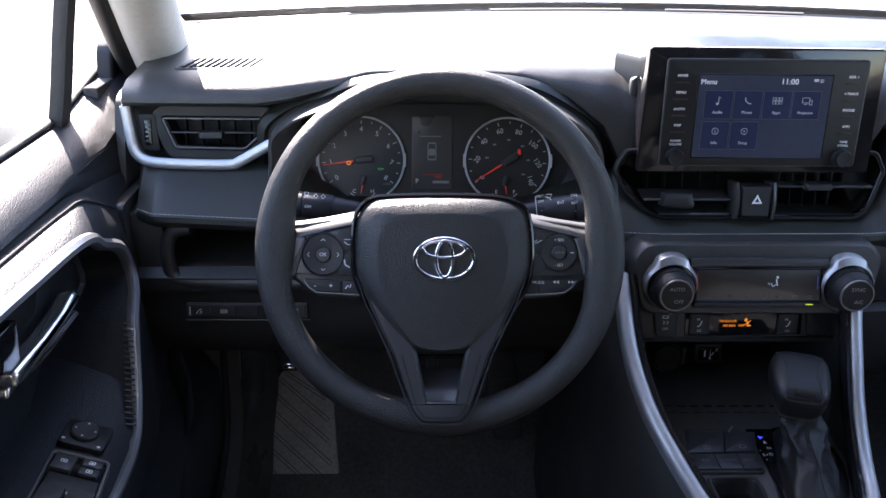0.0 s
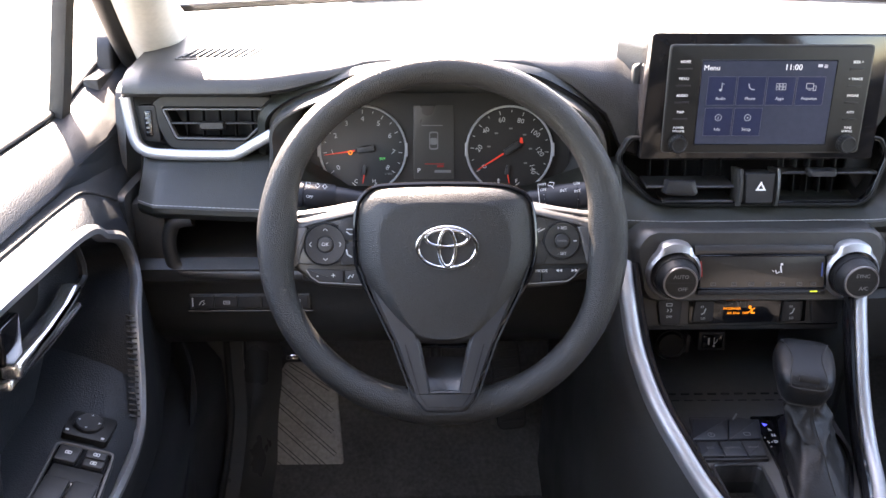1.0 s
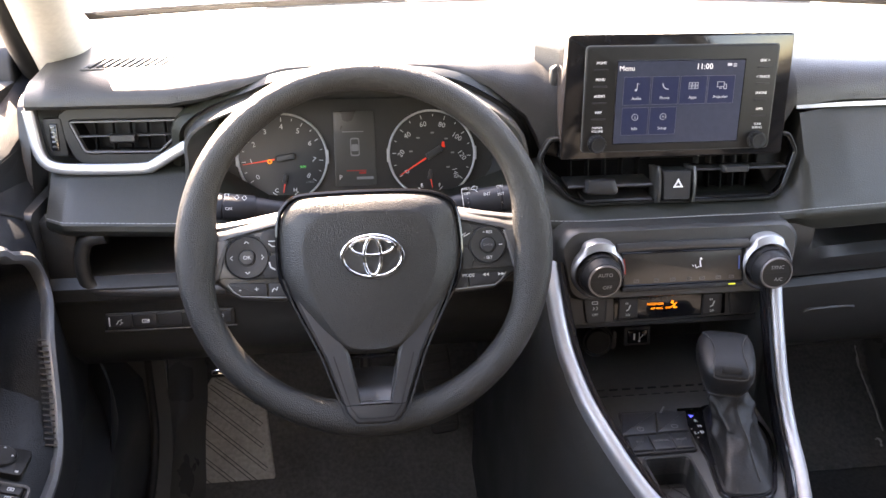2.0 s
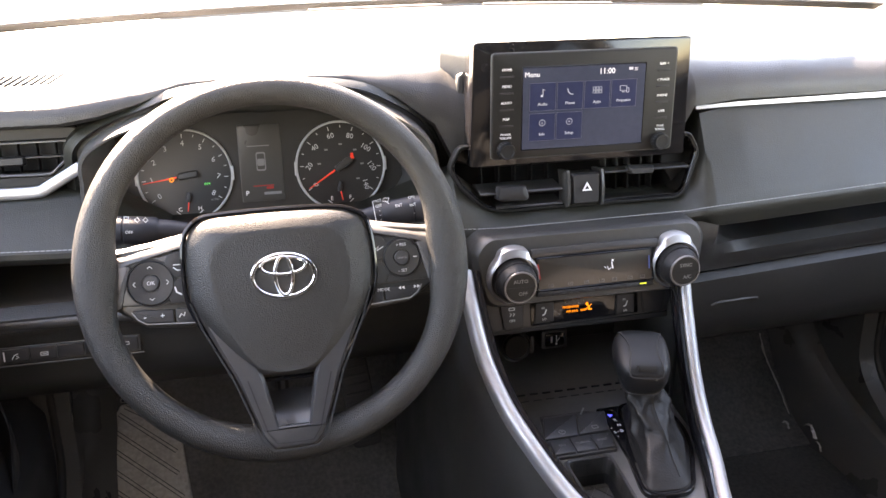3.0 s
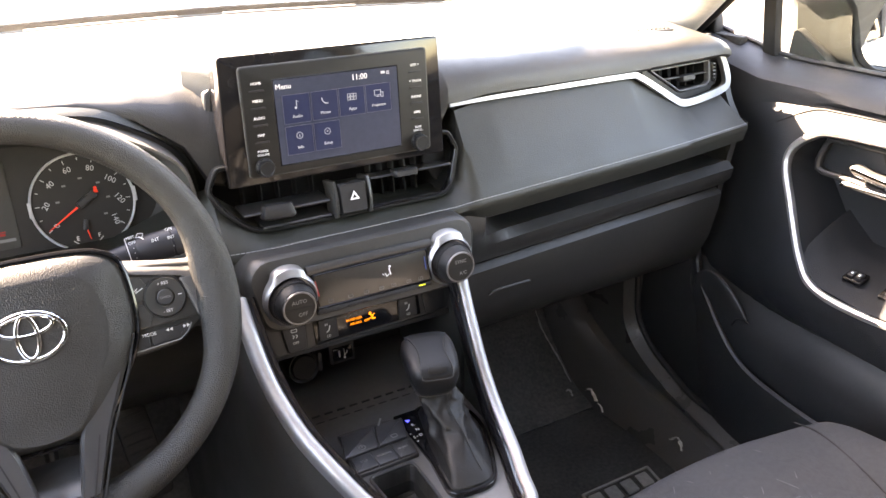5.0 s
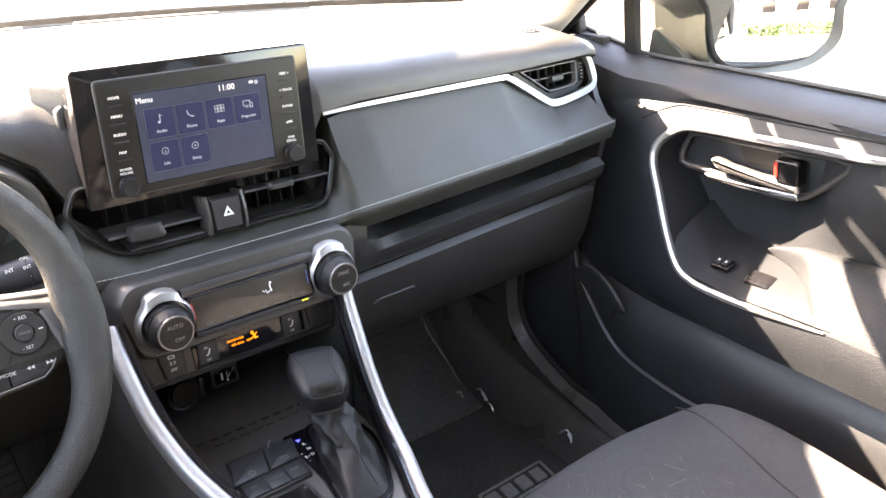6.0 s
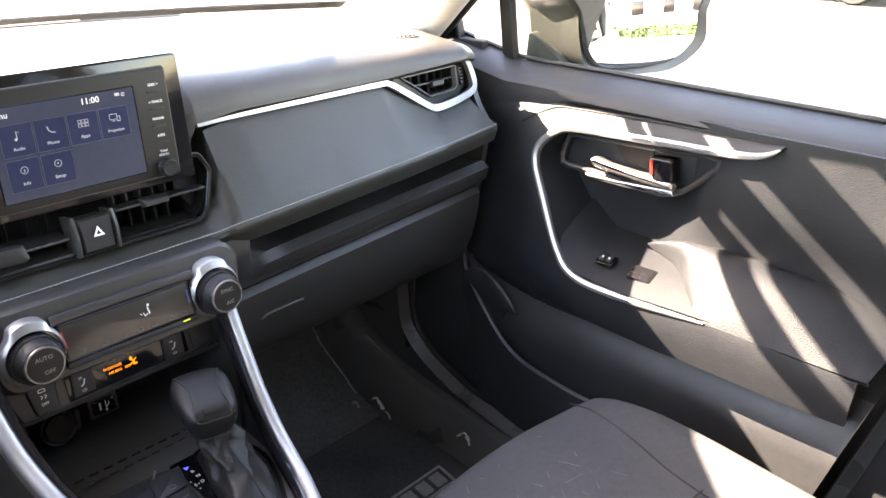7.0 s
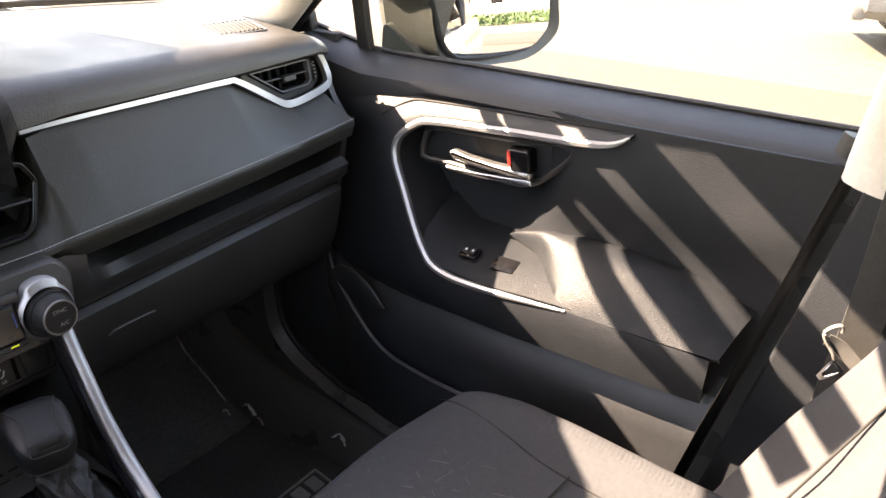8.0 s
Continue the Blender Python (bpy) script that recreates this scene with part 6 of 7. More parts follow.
POCK = [(1.110, 0.255, 0.43), (1.092, 0.225, 0.385), (1.075, 0.150, 0.315), (1.066, 0.085, 0.276), (1.060, 0.0, 0.262), (1.055, -0.10, 0.258), (1.052, -0.25, 0.258), (1.055, -0.43, 0.262)]


def rear_y(z):
    """The door's slanting rear edge."""
    return -0.430 - 0.265 * (z - 0.20)


def car_door(right):
    side = "passenger's" if right else "driver's"
    d = thing("door_1" if right else "door_2", f"closed {side} car door, black with silver trim", "car door", (sideways(1.15, right), -0.1, -0.2), kind="structure")

    def W(p):
        if not right and p[0] < 1.10:
            p = (1.10 - (1.10 - p[0]) * 0.4, p[1], p[2])
        lean = 0.0 if right else -0.008 * min(1.0, max(0.0, (1.19 - p[0]) / 0.05)) * min(1.0, max(0.0, (p[2] - 0.70) / 0.03))
        return Vector((sideways(p[0], right) + lean, p[1], p[2]))

    def rowsW(rows):
        return [[W(p) for p in r] for r in rows]
    # inner skin
    rows = []
    for z in np.linspace(0.40, 0.745, 18):
        x = 1.150 if z > 0.41 else 1.096 + 0.054 * max(0, (z - 0.33) / 0.08) if z > 0.33 else 1.096
        row = []
        for y in np.linspace(0.36, rear_y(z), 40):
            deep = min(1, max(0, (y + 0.20) / 0.10)) * min(1, max(0, (z - 0.46) / 0.05)) * min(1, max(0, (0.735 - z) / 0.03)) * min(1, max(0, (0.13 - y) / 0.03))
            proud = 0.013 * min(1, max(0, (-0.16 - y) / 0.08)) * min(1, max(0, (z - 0.57) / 0.06)) if right else 0.0
            row.append((x + 0.040 * deep * deep * (3 - 2 * deep) - proud, y, z))
        rows.append(row)
    part("inner_panel", sheet(rowsW(rows), 0.008), DOORP, d, "dark inner panel")
    rows = [[(1.096 + 0.054 * max(0, (z - 0.33) / 0.08), y, z) for y in np.linspace(0.36, rear_y(z), 40)] for z in np.linspace(-0.12, 0.402, 16)]
    part("lower_panel", sheet(rowsW(rows), 0.008), POCKETM, d, "hard black lower panel")
    # rolled top under the glass
    rows = []
    for y in np.linspace(0.42, -0.60, 24):
        lift = 0.0 if y < 0.2 else (y - 0.2) * 0.20
        row = []
        for x, z in ((1.225, 0.70), (1.215, 0.772), (1.200, 0.775), (1.188, 0.772), (1.170, 0.766), (1.153, 0.757), (1.142, 0.748), (1.137, 0.738), (1.142, 0.732), (1.155, 0.728)):
            yy = max(y, rear_y(z) - 0.0)
            k = min(1.0, max(0.0, (y - 0.07) / 0.07))
            down = {0.738: 0.03, 0.732: 0.08, 0.728: 0.15}.get(z, 0.0) * k * (1.0 if right else 0.4)
            row.append((x + (0.003 if z == 0.738 else -0.008 if z == 0.728 else 0.0) * k, yy, z + lift - down - 0.008 * max(0, -y)))
        rows.append(row)
    part("top_roll", sheet(rowsW(rows), 0.004), DOORG, d, "grained black window ledge")
    part("glass_seal", sweep([W((1.205, y, 0.778 + (0.0 if y < 0.2 else (y - 0.2) * 0.2) - 0.008 * max(0, -y))) for y in np.linspace(0.42, -0.57, 20)], oval(0.005, 0.004, 10)), RUBBER, d)
    # padded surround of the trim
    trim = TRIM if right else TRIM[:4] + [(1.117, 0.058, 0.681), (1.1155, 0.104, 0.657), (1.110, 0.114, 0.622)] + TRIM[7:]
    if not right:
        # the driver's surround lies flatter
        trim = [(x - 0.013 * k, y - 0.026 * k, z + 0.012 * k) for (x, y, z), k in zip(trim, [1, 1, 1, 1, 0.7, 0.4, 0.15] + [0] * 7)]
    tr, o1, o2 = (smooth_path(p, 5) for p in (trim, OUT1, OUT2))
    rows = []
    for a, b, c in zip(tr, o1, o2):
        rows.append([a, a + (b - a) * 0.15 + Vector((-0.003, 0, 0)), a + (b - a) * 0.55 + Vector((-0.004, 0, 0)), b, b + (c - b) * 0.3 + Vector((0.003, 0, 0)), c])
    part("surround", sheet(rowsW(rows), 0.004), DOORG, d, "grained black surround")
    part("silver_trim", sweep([W(p) for p in smooth_path(trim[:12], 6)], [(-0.0065, 0.0), (-0.005, 0.005), (0.0, 0.007), (0.005, 0.005), (0.0065, 0.0), (0.005, -0.006), (-0.005, -0.006)], Vector((-1 if right else 1, 0, 0.35)), scale=[min(1, 0.25 + i / 9, 0.3 + (66 - i) / 9) for i in range(67)]), SILVER, d, "satin silver trim bow")
    part("groove", sweep([W(p + Vector((-0.0012, 0, 0.0006))) for p in smooth_path(OUT1[:6], 5)], oval(0.0016, 0.0014, 8), Vector((1, 0, 0))), DKSEAM, d, "dark joint above the surround")
    # walls of the grip bowl
    rows = []
    for p in smooth_path(trim[1:9], 5):
        c = Vector((0, -0.06, 0.585))
        q = Vector((1.192, p.y + (c.y - p.y) * 0.16, p.z + (c.z - p.z) * 0.16))
        rows.append([p, p + (q - p) * 0.25, p + (q - p) * 0.7, q])
    part("bowl_wall", sheet(rowsW(rows), 0.003), DOORP, d)
    # switch shelf
    rows = []
    for (a, b) in (((1.068, 0.016, 0.516), (1.192, 0.02, 0.57)), ((1.053, -0.030, 0.486), (1.192, -0.030, 0.530)), ((1.045, -0.118, 0.483), (1.192, -0.118, 0.524)), ((1.043, -0.20, 0.487), (1.150, -0.20, 0.526)), ((1.043, -0.27, 0.488), (1.150, -0.27, 0.53))):
        a, b = Vector(a), Vector(b)
        rows.append([a + (b - a) * t + Vector((0, 0, 0.006 * math.sin(math.pi * t))) for t in (0, 0.2, 0.4, 0.6, 0.8, 1)])
    shelf = part("switch_shelf", sheet(rowsW(rows), 0.004), DOORP, d, "hard black switch shelf")
    SW = Matrix.Translation(W((1.088, -0.070, 0.509) if right else (1.112, -0.072, 0.5135))) @ Matrix.Rotation(radians(-18 if right else 18), 4, "Y")
    if right:
        k = part("lock_switch", prism(rect(0.024, 0.030, 0, 0, 0.002), 0.006, SW, 0.001, 0.0002), GLOSS, shelf, "small lock switch")
        for yy in (-0.006, 0.006):
            part("lock_key", prism(rect(0.014, 0.010, 0, yy, 0.001), 0.004, SW, 0.0008, 0.004), BUTTON, k)
            part("symbol", prism(rect(0.004, 0.003, 0, yy, 0.0005), 0.0003, SW @ T(0, 0, 0.0043)), WHITE, k)
        SW2 = Matrix.Translation(W((1.088, -0.135, 0.5045))) @ Matrix.Rotation(radians(-18), 4, "Y")
        k = part("window_switch", prism(rect(0.030, 0.040, 0, 0, 0.003), 0.010, SW2, 0.0004, 0.0004), GLOSS, shelf, "window switch in a dark recess")
        part("window_key", prism(rect(0.024, 0.018, 0, -0.008, 0.003), 0.006, SW2, 0.0010, 0.0010), GLOSS, k)
    else:
        po = rounded([(-0.014, -0.125), (0.040, -0.125), (0.030, -0.020), (-0.021, -0.020)], 0.005)
        k = part("switch_plate", prism(po, 0.010, SW, 0.001, 0.003), GLOSS, shelf, "gloss black window switch plate")
        P = SW
        part("plate_edge", rim_of(inset(po, -0.004), po, 0.010, P, 0.0045, 0.001), SATIN, k)
        for (x0, y0, w, h) in ((-0.008, -0.034, 0.021, 0.022), (0.0175, -0.028, 0.020, 0.0105), (0.0185, -0.040, 0.020, 0.0105), (-0.004, -0.088, 0.023, 0.040), (0.022, -0.088, 0.023, 0.040)):
            part("window_key", prism(rect(w, h, x0, y0, 0.0025), 0.006, P, 0.0012, 0.0065 if h < 0.03 else 0.0075), BUTTON, k)
        part("key_trough", prism(rect(0.048, 0.020, 0.008, -0.058, 0.002), 0.002, P, 0.0005, 0.0034), PANELM, k)
        for x0, y0 in ((-0.008, -0.033), (0.0175, -0.028), (0.0185, -0.040)):
            part("symbol", join(rim_of(rect(0.0062, 0.0044, x0, y0, 0.001), rect(0.0046, 0.0028, x0, y0, 0.0008), 0.0003, P @ T(0, 0, 0.0068)), prism(rect(0.0022, 0.0016, x0, y0, 0.0003), 0.0003, P @ T(0, 0, 0.0068))), KEYPRINT, k)
        MS = SW @ T(-0.004, 0.016)
        k = part("mirror_switch", prism(rect(0.046, 0.038, 0, 0, 0.005), 0.008, MS, 0.001, 0.002), PANELM, shelf, "round mirror switch on a dark plate")
        kk = part("mirror_knob", lathe([(0.0145, 0.0), (0.0140, 0.003), (0.0125, 0.0042), (0.0003, 0.0036)], MS @ T(-0.002, 0.002, 0.002), 32), BUTTON, k)
        for a in range(4):
            part("arrow", prism([(-0.0014, 0.0092), (0.0014, 0.0092), (0, 0.0114)], 0.0003, MS @ T(-0.002, 0.002, 0.0064, 90 * a)), KEYPRINT, kk)
        for x0, y0 in ((0.0175, -0.0145), (-0.0185, -0.0125)):
            part("symbol", prism(rect(0.0032, 0.0026, x0, y0, 0.0005), 0.0003, MS @ T(0, 0, 0.0023)), KEYPRINT, k)
    # armrest: a padded leaf that grows out of the panel
    top = smooth_path([(1.152, -0.105, 0.528), (1.152, -0.161, 0.541), (1.152, -0.256, 0.552), (1.152, -0.337, 0.551), (1.152, -0.405, 0.545), (1.152, -0.506, 0.518)], 6)
    low = smooth_path([(1.150, -0.107, 0.527), (1.122, -0.172, 0.518), (1.075, -0.217, 0.502), (1.044, -0.258, 0.484), (1.041, -0.37, 0.482), (1.044, -0.486, 0.480)], 6)
    rows = []
    for k, (a, b) in enumerate(zip(top, low)):
        s = k / (len(top) - 1)
        h = 0.030 * min(1, s * 4) * (1 - 0.85 * max(0, (s - 0.65) / 0.35) ** 1.5)
        row = [a + (b - a) * v + Vector((-0.45, 0, 0.9)) * h * math.sin(math.pi * v ** 0.8) ** 0.8 for v in np.linspace(0, 1, 12)]
        rows.append([a + Vector((0.006, 0, -0.012))] + row + [b + Vector((0.010, 0, -0.010))])
    if right:
        part("armrest", sheet(rowsW(rows), 0.003), DOORP, d, "padded black armrest", angle=60)
    # pull handle in its recess
    rec = [(0.060, 0.632), (0.050, 0.680), (0.030, 0.686), (-0.100, 0.692), (-0.215, 0.696), (-0.170, 0.640), (-0.140, 0.624), (-0.105, 0.620), (0.0, 0.628)]
    yz = Matrix(((0, 0, -1 if right else 1, 0), (1, 0, 0, 0), (0, 1, 0, 0), (0, 0, 0, 1)))

    def at_x(x):
        m = yz.copy()
        m[0][3] = W((x, 0, 0)).x
        return m
    ro = [(p.x, p.y) for p in smooth_path([(a, b, 0) for a, b in rec], 3, True)]
    hs = part("handle_recess", rim_of(inset(ro, -0.003), inset(ro, 0.006), 0.012, at_x(1.132 if right else 1.140), 0.0, 0.003), SATIN, d, "smooth edge of the handle recess")
    part("recess_floor", prism(ro, 0.002, at_x(1.147), 0.0), DOORP, hs)
    bar_o = rounded([(0.000, 0.654), (-0.012, 0.6605), (-0.040, 0.653), (-0.085, 0.650), (-0.150, 0.651), (-0.152, 0.635), (-0.112, 0.6345), (-0.060, 0.638), (-0.012, 0.643)], 0.006, 5)
    ph = part("pull_handle", prism(bar_o if right else bar_o[::-1], 0.016, at_x(1.119), 0.006), CHROMEH, d, "inside door handle, silver")
    # flat near-black patch painted as the shade of a hollow behind the handle
    part("hollow_shade", prism(rounded([(-0.030, 0.690), (-0.100, 0.690), (-0.105, 0.655), (-0.050, 0.655)], 0.008), 0.002, at_x(1.1445)), VENTD, hs)
    part("handle_base", prism(rounded([(0.016, 0.618), (0.012, 0.626), (-0.060, 0.627), (-0.145, 0.633), (-0.150, 0.623), (-0.060, 0.617)], 0.003), 0.012, at_x(1.131), 0.003), CHROMEH, ph)
    lk = part("lock_block", prism(rounded([(-0.108, 0.682), (-0.148, 0.684), (-0.152, 0.647), (-0.117, 0.646)], 0.006), 0.024, at_x(1.116 if right else 1.130), 0.004), GLOSS, d, "gloss black lock block")
    if right:
        part("lock_flag", prism(rounded([(-0.111, 0.679), (-0.1165, 0.679), (-0.1195, 0.656), (-0.1145, 0.656)], 0.001), 0.003, at_x(1.1145), 0.0005), RED, lk, "red unlocked flag")
    # lower pocket
    rows = []
    for p in smooth_path(POCK, 5):
        rows.append([(p.x + 0.02, p.y, p.z - 0.03), (p.x + 0.010, p.y, p.z - 0.002), (p.x + 0.004, p.y, p.z + 0.002), (p.x, p.y + 0.001, p.z - 0.002), (p.x - 0.002, p.y + 0.004, p.z - 0.03), (p.x + 0.004, p.y + 0.01, p.z - 0.10), (p.x + 0.02, p.y + 0.015, max(-0.10, p.z - 0.34))])
    part("door_pocket", sheet(rowsW(rows), 0.004), POCKETM, d, "hard black map pocket")
    # boss and finger slot at the pocket's front end
    if right:
        bm = bmesh.new()
        bmesh.ops.create_uvsphere(bm, u_segments=28, v_segments=18, radius=1.0)
        ax = Vector((0.0, -0.94, -0.34))
        for v in bm.verts:
            a, b, c = v.co
            v.co = W(Vector((1.094, 0.172, 0.360)) + ax * (a * 0.066) + Vector((0.0, -0.34, 0.94)) * (b * (0.036 - 0.012 * a)) + Vector((-0.007 * c, 0, 0)))
        bs = part("pocket_boss", bm, POCKETM, d, "rounded boss at the front of the map pocket")
        part("finger_slot", sweep(smooth_path([W((1.085, 0.132, 0.330)), W((1.083, 0.122, 0.346)), W((1.082, 0.108, 0.351)), W((1.086, 0.099, 0.348))], 5), oval(0.0022, 0.0022, 8)), DKSEAM, bs)
    # ribbed strip down the front of the driver's bowl
    if not right:
        a, b, nr = Vector((-0.3505, 0.056, 0.584)), Vector((-0.336, -0.016, 0.500)), Vector((0.28, -0.78, 0.55)).normalized()
        run = (b - a).normalized()
        nr = (nr - run * nr.dot(run)).normalized()
        across = nr.cross(run)
        turn = Matrix((across, run, nr)).transposed().to_4x4()
        for i in range(19):
            part("rib", box((0.0015, 0, 0.001), (0.011, 0.0017, 0.003), 0.0005, Matrix.Translation(a.lerp(b, i / 18)) @ turn @ Matrix.Rotation(radians(14), 4, "Z")), SATIN, d)
    # outer skin, window, division bar
    rows = [[(x, y, z) for y in np.linspace(0.50, rear_y(z) - 0.05, 8)] for x, z in ((1.26, -0.14), (1.30, 0.1), (1.31, 0.4), (1.285, 0.66), (1.235, 0.768), (1.222, 0.766))]
    part("outer_skin", sheet(rowsW(rows), 0.004), PAINT, d, "grey painted outer skin")
    rows = [[(x, y, z) for y in np.linspace(0.30 - 0.42 * t, -0.60 - 0.10 * t, 8)] for t, x, z in ((0, 1.207, 0.76), (0.4, 1.185, 0.94), (0.7, 1.135, 1.10), (1, 1.02, 1.29))]
    gl = part("window_glass", sheet(rowsW(rows), 0.003), CLEAR2, d, "clear side window")
    gl.visible_shadow = False
    back = 0.0 if right else 0.026
    part("division_bar", sweep([W(p) for p in smooth_path([(1.205, 0.226 - back, 0.755), (1.196, 0.228 - back * 0.9, 0.80), (1.180, 0.226 - back * 0.6, 0.88), (1.150, 0.215 - back * 0.3, 0.985)], 5)], [(-0.012, 0.008), (0.012, 0.008), (0.014, 0.0), (0.012, -0.008), (-0.012, -0.008), (-0.014, 0.0)], Vector((1, 0.0, 0))), RUBBER, d, "black division bar of the quarter window")
    part("corner_block", prism(rounded([(0.405, 0.80), (0.335, 0.79), (0.345, 0.835), (0.385, 0.86)], 0.012), 0.02, at_x(1.18), 0.005), RUBBER, d)
    path = smooth_path([W((1.16, rear_y(z) + 0.004, z)) for z in (0.0, 0.15, 0.30, 0.50, 0.70, 0.775)], 4)
    part("edge_seal", sweep(path, oval(0.012, 0.020, 12), Vector((0, 1, 0))), RUBBER, d, "thick black rear edge seal")
    # mirror outside
    def Q(u, v, z):
        """A point of the mirror: u along it from the car, v forwards from its glass."""
        c, sn = math.cos(radians(-20)), math.sin(radians(-20))
        return W((1.258 + u * c - v * sn + (0.0 if right else 0.075), 0.125 + u * sn + v * c, z - (0.0 if right else 0.03)))
    mo = [(-0.027, 0.915), (-0.020, 0.863), (-0.010, 0.805), (0.006, 0.767), (0.040, 0.748), (0.095, 0.744), (0.150, 0.743), (0.200, 0.745), (0.247, 0.762), (0.283, 0.796), (0.278, 0.850), (0.275, 0.915)]
    mg = [(-0.023, 0.907), (-0.016, 0.863), (-0.005, 0.830), (0.008, 0.793), (0.030, 0.770), (0.060, 0.762), (0.127, 0.760), (0.199, 0.767), (0.232, 0.787), (0.247, 0.812), (0.248, 0.850), (0.246, 0.907)]
    mo, mg = ([(p.x, p.y) for p in smooth_path([(u, z, 0) for u, z in o], 4, True)] for o in (mo, mg))

    def shrunk(k, v, base=None, du=0.0):
        return [Q(0.125 + (u - 0.125) * k - (du if right else 0.0), v, 0.835 + (z - 0.835) * k) for u, z in base or mo]
    mh = part("door_mirror", stack([shrunk(1.06, 0.012, mg), shrunk(1.035, -0.008, mg), shrunk(0.985, -0.014), shrunk(1.0, -0.006), shrunk(1.0, 0.03, None, 0.012), shrunk(0.96, 0.08, None, 0.04), shrunk(0.78, 0.12, None, 0.05)]), surf_mh, d, "grey-green door mirror housing")
    rings = [[Q(0.116 + (u - 0.116) * k, -0.002 - 0.172 * (u - 0.116) * k + 0.072 * (z - 0.83) * k + ((u - 0.116) ** 2 + (z - 0.83) ** 2) * k * k / 4, 0.83 + (z - 0.83) * k) for u, z in mg] for k in [1 - n / 14 for n in range(14)]]
    part("mirror_glass", stack([shrunk(1.0, 0.03, mg)] + rings), MIRROR, mh, "convex mirror glass", angle=80)
    part("mirror_rim", sweep([Q(u, -0.012, z) for u, z in mg], oval(0.0035, 0.008, 8), Vector((0, 1, 0)), closed=True), DARK, mh, "dark inner rim")
    zf = -0.012 if right else -0.06
    part("mirror_foot", stack([[W((x, y, z + zf)) for y, z in rounded([(0.205 + k, 0.768), (0.11 + k, 0.758 + k * 0.2), (0.125 + k, 0.790), (0.20 + k, 0.838)], 0.015, 4)] for k, x in ((0, 1.212), (0.01, 1.24), (0.03, 1.285 if right else 1.345))]), surf_mh, mh, "grey-green mirror foot")


surf_mh = surf("grey_green_mirror_housing", (0.030, 0.032, 0.029), 0.42, var=0.08)
for r in (True, False):
    car_door(r)

# body sides behind the front doors, and the pillars there
for r in (True, False):
    X = 1.115 if r else 0.75 - 1.145
    o = [(-0.575, 0.78), (-0.43, 0.21), (-0.40, -0.12), (-1.42, -0.12), (-1.42, 0.78)]
    m = Matrix(((0, 0, -1 if r else 1, X), (1, 0, 0, -0.040), (0, 1, 0, 0), (0, 0, 0, 1)))
    tagged(part("wall_side", prism(rounded(o, 0.01), 0.05, m, 0.006), DOORP, None), "dark lower trim of the centre pillar", "pillar", kind="structure")
    path = smooth_path([(sideways(x, r), y, z) for x, y, z in ((1.13, -0.645, 0.722), (1.13, -0.655, 0.80), (1.11, -0.68, 0.95), (1.05, -0.70, 1.15), (0.97, -0.72, 1.29))], 5)
    tagged(part("pillar_trim", sweep(path, oval(0.045, 0.075, 16), Vector((0, 1, 0))), CLOTH, None), "beige upper trim of the centre pillar", "pillar", kind="structure")
    pv = part("window_rear_side", sheet([[(sideways(x, r), y, z) for y in (-0.74, -1.10, -1.42)] for x, z in ((1.19, 0.75), (1.16, 0.95), (1.08, 1.15), (0.97, 1.30))], 0.004), TINTED, None)
    tagged(pv, "dark privacy glass of the rear side", "window", kind="structure")
    out = 0.035 if r else 0.06
    ridge = smooth_path([(1.02 + out, 0.60, 0.32), (1.02 + out, 0.51, 0.20), (1.02 + out, 0.38, 0.135), (1.02 + out, 0.20, 0.102), (1.02, -0.1, 0.09), (1.02, -0.5, 0.09)], 5)
    lip2 = smooth_path([(1.085, 0.37, 0.50), (1.088, 0.368, 0.31), (1.088, 0.345, 0.22), (1.088, 0.25, 0.16), (1.088, 0.10, 0.13), (1.088, -0.45, 0.12)], 5)
    rows = [[(sideways(x, r), y, z) for x, y, z in ((a.x - 0.035, a.y, max(0.0, a.z - 0.12)), (a.x - 0.018, a.y, a.z - 0.03), (a.x, a.y, a.z), (a.x + 0.02, a.y - 0.004, a.z + 0.004), (b.x - 0.02, b.y + 0.02, b.z - 0.012), (b.x, b.y, b.z), (b.x + 0.05, b.y, b.z - 0.02))] for a, b in zip(ridge, lip2)]
    tagged(part("sill", sheet(rows, 0.004), SILLM, None), "black plastic sill and kick trim", "sill", kind="structure")
    tagged(part("door_seal", sweep([(sideways(p.x - 0.004, r), p.y, p.z + 0.004) for p in lip2], oval(0.006, 0.006, 10)), RUBBER, None), "black rubber lower door seal", "seal", kind="structure")

# ---- passenger seat ----
seat = thing("bucket_seat", "dark grey cloth passenger seat with patterned centre", "car seat", (0.74, -0.4, 0.01))
SEC = [(-0.098, 0.17, 0.93), (-0.094, 0.25, 0.96), (-0.100, 0.305, 0.985), (-0.118, 0.338, 1.0), (-0.150, 0.352, 1.0), (-0.22, 0.356, 1.0), (-0.32, 0.352, 1.0), (-0.42, 0.345, 0.98), (-0.52, 0.338, 0.96), (-0.66, 0.332, 0.94)]
fine = smooth_path([(y, z, k) for y, z, k in SEC], 5)
rows = []
